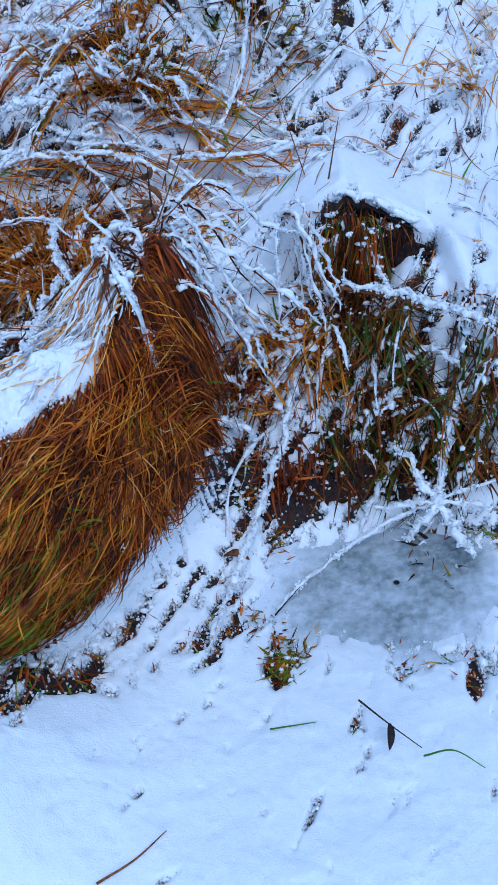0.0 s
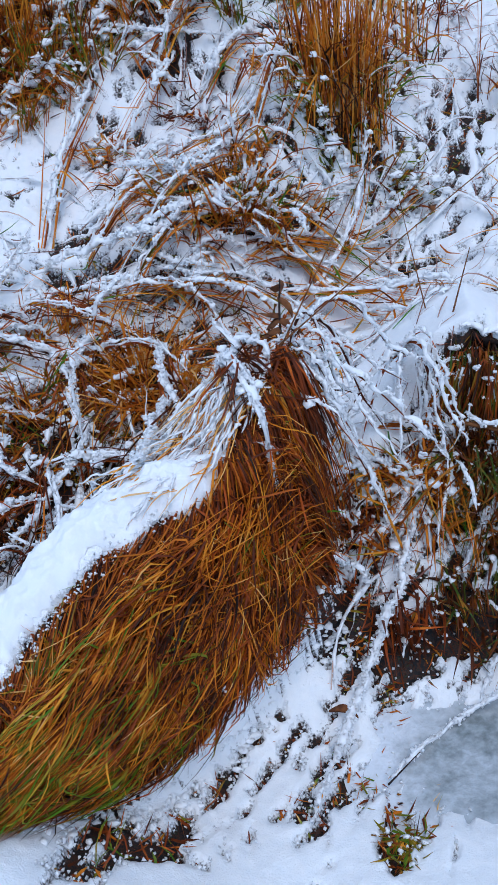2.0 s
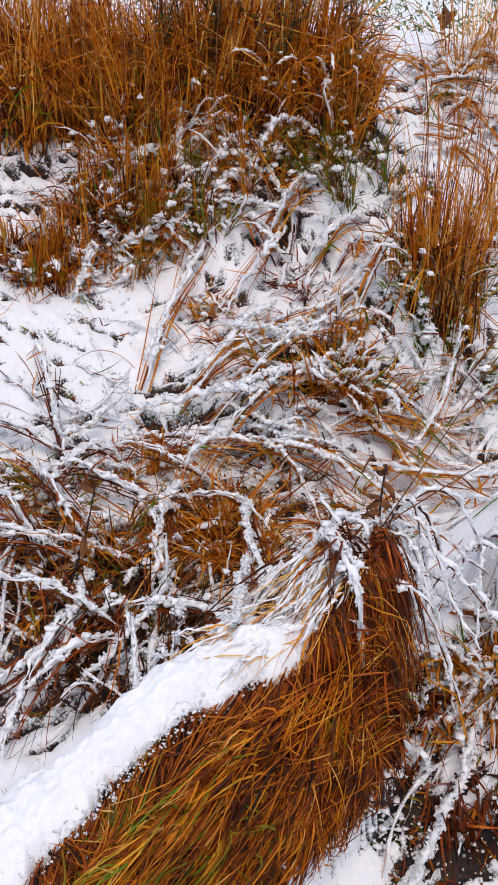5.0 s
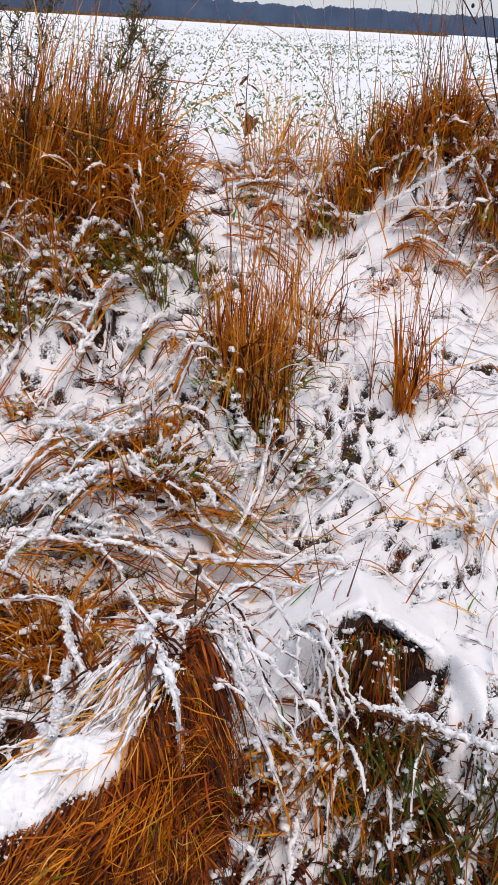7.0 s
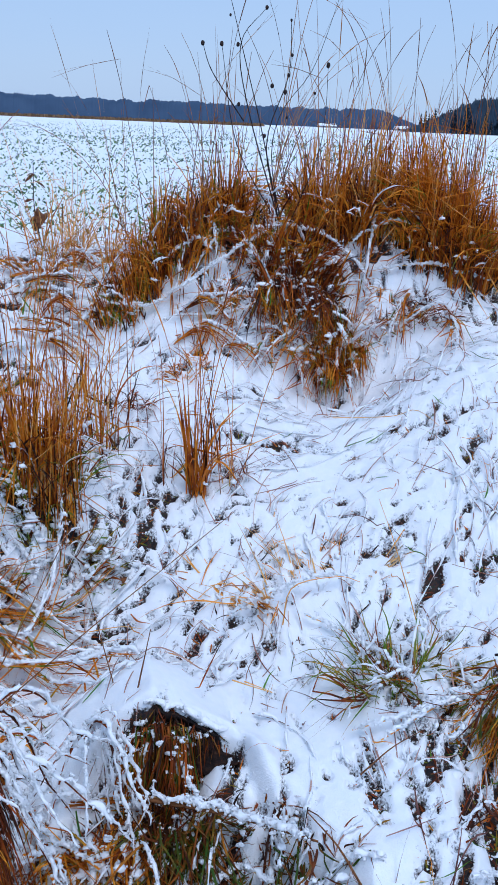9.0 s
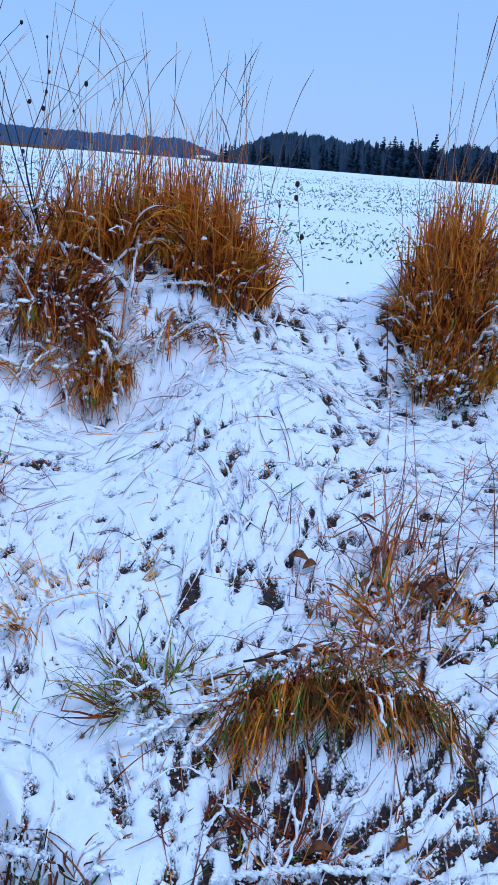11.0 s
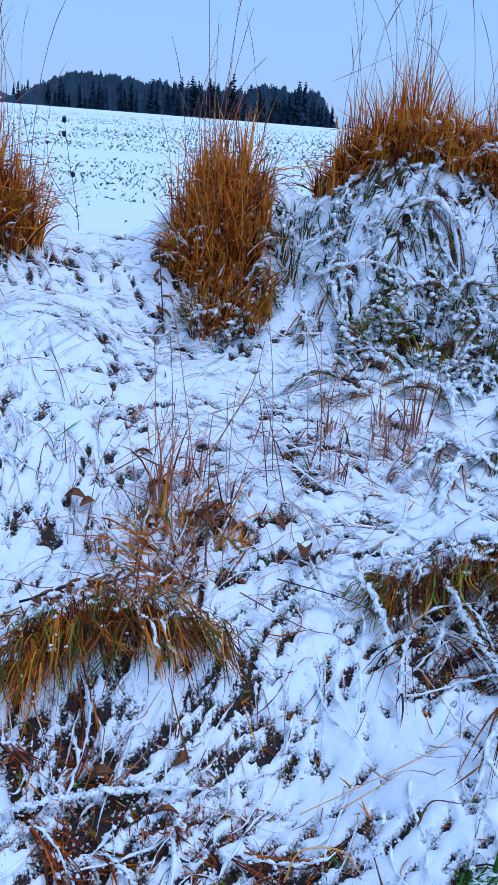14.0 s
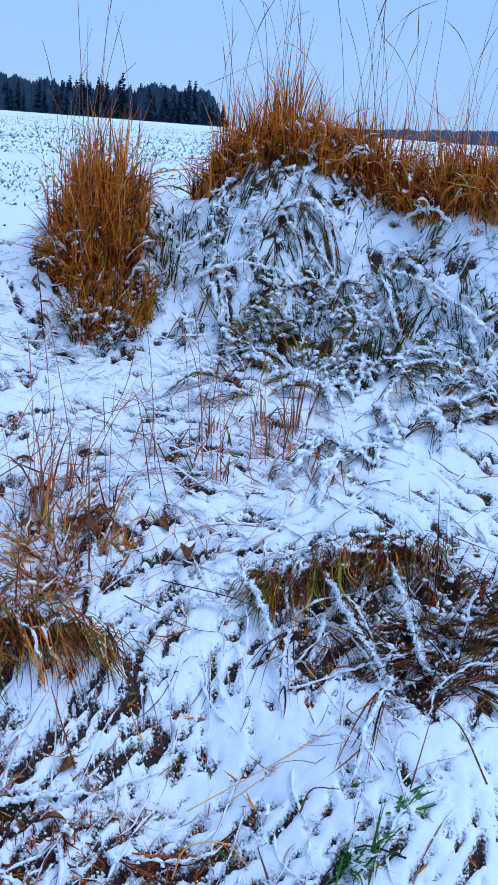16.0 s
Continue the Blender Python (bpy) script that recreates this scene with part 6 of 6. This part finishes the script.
for radius, *points in (
    (0.002, (-0.10, 0.86, -0.24), (-0.01, 0.87, -0.24)),
    (0.002, (0.18, 0.78, -0.21), (0.23, 0.77, -0.17), (0.28, 0.74, -0.18)),
):
    stalk("green blade lying on the snow", points, radius, leaf_green)

stalk("straight brown stick under a line of snow", ((0.100, 1.80, 0.052), (0.27, 1.70, 0.07), (0.43, 1.555, 0.104)), 0.006, stem_brown)

# ---- forest, farm and field ----


def spruce(seed, tall):
    rng = np.random.RandomState(seed)
    tree = thing("spruce", "dark spruce at the edge of the far wood", "tree", group="forest edge")
    z = np.linspace(0, tall, 8)
    link("trunk", *tubes(np.stack([0 * z, 0 * z, z], -1)[None], [0.28], 6, 0.1), bark, tree)
    sets = []
    for i in range(15):
        h = tall * (0.06 + 0.94 * (i / 15) ** 0.9)
        reach = (tall * 0.19) * (1 - (h / tall)) ** 0.8 + 0.25
        m = 8
        a = rng.uniform(0, 6.28, m)
        base = np.tile([0, 0, h], (m, 1)) + rng.normal(0, 0.1, (m, 3))
        c = centre_lines(base, a, rng.uniform(1.25, 1.5, m), rng.uniform(0.2, 0.6, m), rng.uniform(0.6, 1.25, m) * reach, 4, rng.normal(0, 0.3, m))
        sets.append(ribbons(c, rng.uniform(0.8, 1.5, m) * (0.5 + 0.6 * reach), rng, False))
    link("crown", *joined(sets), needle_hazed, tree)
    return tree


kinds = [spruce(200 + i, tall) for i, tall in enumerate((17, 20, 15, 18, 13))]
tree_rng = np.random.RandomState(9)


def grove(a0, a1, n, dist, low, high):
    """A stand of trees between two bearings (degrees from +y towards +x)."""
    for i in range(n):
        b_ = radians(a0 + (a1 - a0) * (i + tree_rng.rand()) / n)
        d = dist * tree_rng.uniform(0.97, 1.12)
        s = tree_rng.uniform(low, high) * (1 - 0.5 * max(0.0, math.degrees(b_) - 37.6) / 1.4)
        t = copy_thing(kinds[tree_rng.randint(5)], pose(d * math.sin(b_), d * math.cos(b_), 0.4, 0, 0, tree_rng.uniform(0, 360)))
        t.scale = (s * tree_rng.uniform(0.85, 1.2), s, s)


grove(28.4, 39.0, 64, 330, 0.55, 0.8)
grove(20.8, 28.4, 40, 340, 0.4, 0.6)
for t in kinds:
    for o in (*t.children, t):
        bpy.data.objects.remove(o)


def far_ridge(name, label, a0, a1, dist, tall, seed, material):
    """A far wood: a long rough crest with tree tops."""
    n_ = 900
    a = np.radians(np.linspace(a0, a1, n_))
    q = np.linspace(0, 1, n_)
    fine = tall * (0.45 + 0.55 * fbm(q * 7, 0 * a, seed, 2)) + tall * 0.22 * fbm(q * 120, 0 * a, seed + 5, 3) + tall * 0.08 * np.random.RandomState(seed).rand(n_)
    fine = fine * smooth(0, 0.3, np.linspace(0, 1, n_)) * smooth(1, 0.93, np.linspace(0, 1, n_))
    rows = []
    for depth, share in ((0, 0.0), (3, 0.75), (14, 1.0), (60, 0.9), (70, 0.0)):
        d = dist + depth
        rows.append(np.stack([d * np.sin(a), d * np.cos(a), -0.5 + fine * share], -1))
    v = np.stack(rows, 0).reshape(-1, 3)
    return tagged(link(name, v, grid_faces(1, 5, n_), material), label, "forest", kind="structure")


far_ridge("backdrop_wood", "distant wood along the horizon, blue haze put into its colour", -40, 22.5, 900, 21, 3, far_wood_hazed)
far_ridge("backdrop_wood", "dark dense inside of the spruce wood", 18.5, 39.2, 345, 15, 12, needle_hazed)
far_ridge("backdrop_wood", "distant wood along the horizon, blue haze put into its colour", 38, 80, 1000, 15, 8, far_wood_hazed)


grass_reed = grass_material("grass_reed", ((0.0, (0.1, 0.05, 0.02)), (1.0, (0.3, 0.17, 0.08))))


def field_margin():
    rng = np.random.RandomState(4)
    n_ = 6000
    a = np.radians(rng.uniform(-20, 12, n_))
    d = rng.uniform(255, 275, n_)
    base = np.stack([d * np.sin(a), d * np.cos(a), np.full(n_, 0.8)], -1)
    c = centre_lines(base, rng.uniform(0, 6.28, n_), rng.uniform(0, 0.5, n_), rng.uniform(0, 0.8, n_), rng.uniform(0.5, 1.1, n_), 3, rng.normal(0, 0.4, n_))
    return tagged(link("field_margin", *ribbons(c, rng.uniform(0.3, 0.7, n_), rng, False), grass_reed), "strip of dry brown reeds along the far field edge", "grass", kind="stuff")


field_margin()


def farmhouse(label, bearing, dist, wide, deep, tall):
    house = thing("farmhouse", label, "house", group="far farm")
    b_ = radians(bearing)
    w, d = wide / 2, deep / 2
    v = np.array([(-w, -d, 0), (w, -d, 0), (w, d, 0), (-w, d, 0), (-w, -d, tall), (w, -d, tall), (w, d, tall), (-w, d, tall)], float)
    link("wall", v, np.array([(0, 1, 5, 4), (1, 2, 6, 5), (2, 3, 7, 6), (3, 0, 4, 7), (4, 5, 6, 7), (3, 2, 1, 0)]), wall_grey, house, False)
    e = 0.4
    r_ = np.array([(-w - e, -d - e, tall), (w + e, -d - e, tall), (w + e, 0, tall * 1.8), (-w - e, 0, tall * 1.8), (w + e, d + e, tall), (-w - e, d + e, tall)], float)
    under = r_ - (0, 0, 0.2)
    link("roof", np.concatenate([r_, under]), np.array([(0, 1, 2, 3), (3, 2, 4, 5), (7, 6, 9, 8), (8, 9, 11, 10), (0, 6, 7, 1), (5, 4, 10, 11), (1, 7, 8, 2), (2, 8, 10, 4), (0, 3, 9, 6), (3, 5, 11, 9)]), snow, house, False)
    for i in range(3):
        x = -w + wide * (i + 0.7) / 3.4
        box = np.array([(x, -d - 0.06, 1.0), (x + 0.9, -d - 0.06, 1.0), (x + 0.9, -d - 0.06, 2.1), (x, -d - 0.06, 2.1), (x, -d, 1.0), (x + 0.9, -d, 1.0), (x + 0.9, -d, 2.1), (x, -d, 2.1)])
        link("window", box, np.array([(0, 1, 2, 3), (0, 4, 5, 1), (1, 5, 6, 2), (2, 6, 7, 3), (3, 7, 4, 0)]), window_dark, house, False)
    house.matrix_world = pose(dist * math.sin(b_), dist * math.cos(b_), 0.3, 0, 0, -bearing + 12)
    return house


farmhouse("low grey farmhouse with a snowy roof before the wood", 19.8, 640, 8, 6, 1.9)
farmhouse("long grey barn with a snowy roof before the wood", 15.6, 660, 11, 7, 1.8)


def field_plants():
    """Small green and dark plants that stick out of the snowy field."""
    rng = np.random.RandomState(77)
    n_ = 48000
    a = np.radians(rng.uniform(-40, 75, n_))
    d = 4.7 * np.exp(rng.uniform(0, 1, n_) * 3.1)
    x, y = d * np.sin(a), d * np.cos(a)
    keep = fbm(x * 0.5, y * 0.5, 61, 3) + rng.uniform(-0.15, 0.15, n_) > 0.43
    x, y, d = x[keep], y[keep], d[keep]
    m = len(x)
    big = 0.6 + 0.9 * smooth(6, 30, d)
    base = np.stack([x, y, height(x, y) + 0.05 * (fbm(x * 1.2, y * 1.2, 31, 3) - 0.5)], -1) + rng.normal(0, 1, (len(x), 3)) * (0.02, 0.02, 0)
    c = centre_lines(base, rng.uniform(0, 6.28, len(x)), rng.uniform(0.5, 1.2, len(x)), rng.uniform(0.2, 1.0, len(x)), rng.uniform(0.03, 0.1, m) * big, 2, rng.normal(0, 0.5, len(x)))
    return tagged(link("field_plants", *ribbons(c, rng.uniform(0.01, 0.035, m) * big, rng, False), grass_field), "small green plants showing through the snow of the field", "crop", kind="stuff")


grass_field = grass_material("grass_field", ((0.0, (0.03, 0.055, 0.03)), (0.4, (0.08, 0.15, 0.055)), (0.8, (0.2, 0.3, 0.1)), (1.0, (0.42, 0.42, 0.3))), 0.1)
field_plants()

# ---- single things ----


def peat_block():
    """The broken edge of the flat-topped tussock: dark matted earth under a lip of snow."""
    rng = np.random.RandomState(31)
    block = thing("earth_edge", "dark broken edge of matted earth under a snow slab", "earth")
    u, w = np.meshgrid(np.linspace(0, 1, 40), np.linspace(0, 1, 26), indexing="ij")
    x = 0.135 + 0.21 * u + 0.012 * np.sin(u * 9) * w
    y = 1.93 - 0.05 * w + 0.05 * np.sin(w * 3.1) + 0.045 * (fbm(u * 9, w * 7, 71, 4) - 0.5)
    z = 0.197 - 0.137 * u ** 1.2 - (0.25 * (1 - u) ** 1.5 + 0.02) * w + 0.01 * (fbm(u * 14, w * 9, 72, 2) - 0.5)
    back = np.stack([x, y + 0.1, z - 0.02], -1)
    front = np.stack([x, y, z], -1)
    rows = np.concatenate([back[:, :1], front, back[:, -1:]], 1)
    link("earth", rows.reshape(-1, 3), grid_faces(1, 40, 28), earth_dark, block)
    for n, along, mat in ((420, 40, grass_dark),):
        p = front[(along * rng.rand(n) ** 1.2).astype(int), rng.randint(0, 24, n)]
        c = centre_lines(p + (0, 0.004, 0), np.radians(-95) + rng.normal(0, 0.45, n), rng.uniform(1.5, 2.5, n), rng.uniform(0.3, 1.2, n), rng.uniform(0.015, 0.07, n), 4, rng.normal(0, 0.5, n))
        link("fibre_mat", *ribbons(c, rng.uniform(0.0015, 0.004, n), rng, False), mat, block)
    # the snow's lip along the broken edge
    lip = curve_through(((0.12, 1.955, 0.206), (0.19, 1.952, 0.175), (0.26, 1.952, 0.128), (0.35, 1.95, 0.07)), 30)
    crumbs = lip[rng.randint(0, 30, 14)] + rng.normal(0, 0.006, (14, 3)) - (0, 0.0, 0.004)
    link("snow_lip", *joined([snow_strands(lip[None], [0.013], rng, 0.0, 8, 0.6, True), snow_clumps(crumbs, rng.uniform(0.004, 0.009, 14), rng, BALL_2)]), snow, block)
    return block


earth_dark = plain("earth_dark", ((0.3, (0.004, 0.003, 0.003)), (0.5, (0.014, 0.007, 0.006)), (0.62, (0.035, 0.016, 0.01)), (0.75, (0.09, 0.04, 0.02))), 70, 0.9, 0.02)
peat_block()
sheaf("grass hanging from the broken earth edge, darkened for its shade", ((0.105, 1.92, 0.11), (0.14, 1.915, 0.14), (0.17, 1.915, 0.125), (0.2, 1.915, 0.1)), 172, 330, (-118, -98), (0.12, 0.34), (0.0025, 0.006), (("thatch", grass_dark, 1.0, 0.7), ("blades", grass_shaded, 0.6, 0.9), ("rusty_blades", grass_hang, 0.3, 1.0)), (0.02, 0.12), 0.014, 0.5)


def ice_sheet():
    """Grey ice on the ditch floor, dusted with snow; its grey is deepened for the ditch's shade."""
    sheet = thing("ditch_ice", "thin ice dusted with snow on the ditch floor, its grey deepened for shade", "ice")
    a, q = np.meshgrid(np.linspace(0, 2 * np.pi, 80, endpoint=False), np.linspace(0.02, 1, 24), indexing="ij")
    x, y = 0.18 + 0.36 * q * np.cos(a), 1.23 + 0.3 * q * np.sin(a)
    z = -0.33 + 0.006 * (fbm(x * 12, y * 12, 92, 3) - 0.5)
    v = np.stack([x, y, z], -1).transpose(1, 0, 2).reshape(-1, 3)
    link("ice", v, grid_faces(1, 24, 80, True), ice, sheet, values=(0.1 + 1.2 * q ** 3 + 0.6 * (fbm(x * 11, y * 11, 94, 3) - 0.5)).T.ravel())
    return sheet


ice_sheet()


def seed_plant(label, stems, heads, radius=0.0028, head=0.0085):
    """A dead branching flower stalk with dark round seed heads."""
    plant = thing("dead_flower", label, "plant")
    grown = []
    for points in stems:
        line = curve_through(points, 16)
        grown.append((line, link("stem", *tubes(line[None], [radius], 6, 0.35), stem_dark, plant)))
    rng = np.random.RandomState(8)
    v0, f0 = BALL_2
    for p in heads:
        v = v0 * (head * rng.uniform(0.6, 1.1)) * (0.85, 0.85, 1.15) * (1 + 0.12 * rng.uniform(-1, 1, (len(v0), 1)))
        nearest = min(grown, key=lambda g: float(np.linalg.norm(g[0] - p, axis=1).min()))[1]
        link("seed_head", v + p, f0, stem_dark, nearest)
    return plant


seed_plant("dark dead knapweed with round seed heads on the bank", (
    ((0.81, 3.76, 1.08), (0.73, 3.78, 1.43), (0.64, 3.80, 1.75), (0.58, 3.81, 1.96)),
    ((0.81, 3.76, 1.10), (0.67, 3.79, 1.53), (0.63, 3.80, 1.77), (0.72, 3.78, 1.90)),
    ((0.82, 3.76, 1.10), (0.74, 3.78, 1.41), (0.81, 3.76, 1.67), (0.81, 3.76, 1.86)),
    ((0.65, 3.79, 1.50), (0.53, 3.82, 1.67), (0.49, 3.82, 1.77)),
    ((0.81, 3.76, 1.10), (0.63, 3.80, 1.41), (0.56, 3.81, 1.77))), (
    (0.58, 3.81, 1.93), (0.59, 3.81, 1.87), (0.49, 3.82, 1.77), (0.56, 3.81, 1.77), (0.62, 3.80, 1.77), (0.72, 3.78, 1.90), (0.81, 3.76, 1.86), (0.82, 3.76, 1.74), (0.81, 3.76, 1.67), (0.80, 3.76, 1.61), (0.75, 3.77, 1.63), (0.73, 3.78, 1.45), (0.81, 3.76, 1.52), (0.63, 3.80, 1.56)))
seed_plant("thin dead weed with reddish seed heads on the bank", (
    ((0.81, 3.76, 1.10), (0.76, 3.77, 1.37), (0.79, 3.76, 1.54), (0.90, 3.74, 1.70), (0.98, 3.72, 1.95)),
    ((0.83, 3.75, 1.10), (0.93, 3.73, 1.38), (0.95, 3.72, 1.54), (0.95, 3.72, 1.71))), ((0.95, 3.72, 1.71), (0.91, 3.74, 1.61)), 0.002, 0.009)
seed_plant("small dark dead flower beside the gap in the bank", (
    ((2.05, 3.95, 0.85), (2.04, 3.96, 1.0), (2.0, 3.97, 1.24), (1.98, 3.98, 1.40)), ((2.04, 3.96, 1.0), (1.93, 4.0, 1.16), (1.91, 4.0, 1.30))), ((1.98, 3.98, 1.40), (1.91, 4.0, 1.30), (2.02, 3.97, 1.17), (1.98, 3.98, 1.34)), 0.002, 0.012)


def dead_leaf(label, place, length, width, azim, seed, curl=0.8, material=None):
    """A curled withered leaf."""
    rng = np.random.RandomState(seed)
    u, w = np.meshgrid(np.linspace(0, 1, 14), np.linspace(-1, 1, 7), indexing="ij")
    half = width / 2 * np.sin(np.pi * np.clip(u * 0.96 + 0.03, 0, 1)) ** 0.7 * (1 + 0.25 * (fbm(u * 9, 0 * w, seed, 2) - 0.5))
    x, y = u * length, w * half
    z = 0.25 * length * np.sin(np.pi * u) * 0.6 + np.abs(w) ** 1.6 * half * curl + 0.1 * width * (fbm(u * 6, w * 3, seed + 3, 2) - 0.5)
    v = np.stack([x, y, z], -1).reshape(-1, 3)
    leaf = link("dead_leaf", np.concatenate([v, v - (0, 0, 0.0012)]), np.concatenate([grid_faces(1, 14, 7), grid_faces(1, 14, 7)[:, ::-1] + len(v)]), material or dead_leaf_brown)
    leaf.matrix_world = pose(*place, rng.uniform(-25, 25), rng.uniform(-30, 10), azim)
    return tagged(leaf, label, "leaf", "dead leaves")


leaf_rng = np.random.RandomState(17)
for x_, y_, long_ in ((1.60, 2.27, 0.09), (1.59, 2.15, 0.11), (1.85, 1.88, 0.1), (1.28, 2.34, 0.07), (1.66, 2.1, 0.09), (1.82, 1.95, 0.08), (1.36, 2.3, 0.06), (1.61, 2.40, 0.06), (1.5, 2.2, 0.07),
                      (1.7, 2.02, 0.1), (-0.14, 2.48, 0.05), (0.1, 2.6, 0.05), (0.25, 1.29, 0.09), (0.28, 1.31, 0.08), (0.24, 1.33, 0.07), (-0.2, 1.3, 0.06), (2.3, 3.0, 0.12), (1.2, 1.5, 0.06), (1.0, 1.55, 0.07), (1.1, 1.42, 0.06)):
    dead_leaf("curled brown withered leaf in the snow", (x_, y_, float(height(x_, y_)) + 0.02), long_, long_ * leaf_rng.uniform(0.3, 0.55), leaf_rng.uniform(0, 360), leaf_rng.randint(1000))
dead_leaf("dark withered leaf hanging from a twig", (0.124, 0.841, -0.200), 0.05, 0.014, -95, 5, 0.8, stem_dark)
dead_leaf("dark curled leaf on a dead weed in the gap", (-0.15, 4.45, 1.0), 0.2, 0.06, 80, 6)


def dead_frond():
    """A dark withered frond lying on the snow, its leaflets curled along a rib."""
    frond = thing("dead_frond", "dark brown withered frond lying on the tussock", "plant")
    rng = np.random.RandomState(19)
    rib = curve_through(((1.0, 1.98, 0.22), (1.08, 1.92, 0.27), (1.15, 1.85, 0.31), (1.23, 1.80, 0.35)), 20)
    rib[:, 2] = np.maximum(rib[:, 2], height(rib[:, 0], rib[:, 1]) + 0.05)
    rib_part = link("rib", *tubes(rib[None], [0.0035], 6, 0.4), stem_dark, frond)
    for side in (-1, 1):
        n = 11
        base = rib[np.linspace(2, 18, n).astype(int)]
        c = centre_lines(base, np.radians(-40 + 55 * side) + rng.normal(0, 0.3, n), rng.uniform(1.1, 1.7, n), rng.uniform(0.2, 1.0, n), rng.uniform(0.04, 0.08, n), 5, rng.normal(0, 0.6, n))
        for line in c:
            link("leaflet", *ribbons(line[None], rng.uniform(0.01, 0.02, 1), rng), dead_leaf_brown, rib_part)
    return frond


dead_frond()


def dead_shoot(label, points, seed, n=9):
    """A dark stem with shrivelled leaves along it."""
    shoot = thing("dead_weed", label, "plant")
    rng = np.random.RandomState(seed)
    c = curve_through(points, 16)
    stem = link("stem", *tubes(c[None], [0.003], 6, 0.5), stem_dark, shoot)
    b_ = c[rng.randint(2, 15, n)]
    lv = centre_lines(b_, rng.uniform(0, 6.28, n), rng.uniform(1.2, 2.4, n), rng.uniform(0, 0.8, n), rng.uniform(0.03, 0.07, n), 5, rng.normal(0, 0.8, n))
    for line in lv:
        link("leaf", *ribbons(line[None], rng.uniform(0.01, 0.02, 1), rng), dead_leaf_brown, stem)
    return shoot


dead_shoot("dark dead weed hanging on the bank's tussock", ((2.02, 3.09, 0.62), (2.01, 3.10, 0.8), (1.99, 3.11, 1.0)), 41, 14)
dead_shoot("dark thin weed standing among snowy grass", ((-0.96, 1.74, 0.0), (-0.9, 1.74, 0.18), (-0.86, 1.73, 0.34)), 42, 4)
dead_shoot("dark dead weed in the gap of the bank", ((-0.12, 4.45, 0.92), (-0.15, 4.45, 1.1), (-0.15, 4.44, 1.3)), 43, 12)
dead_shoot("dark shrivelled shoot standing on the tussock's tip", ((-0.262, 1.655, 0.36), (-0.262, 1.675, 0.42), (-0.258, 1.69, 0.475)), 44, 10)
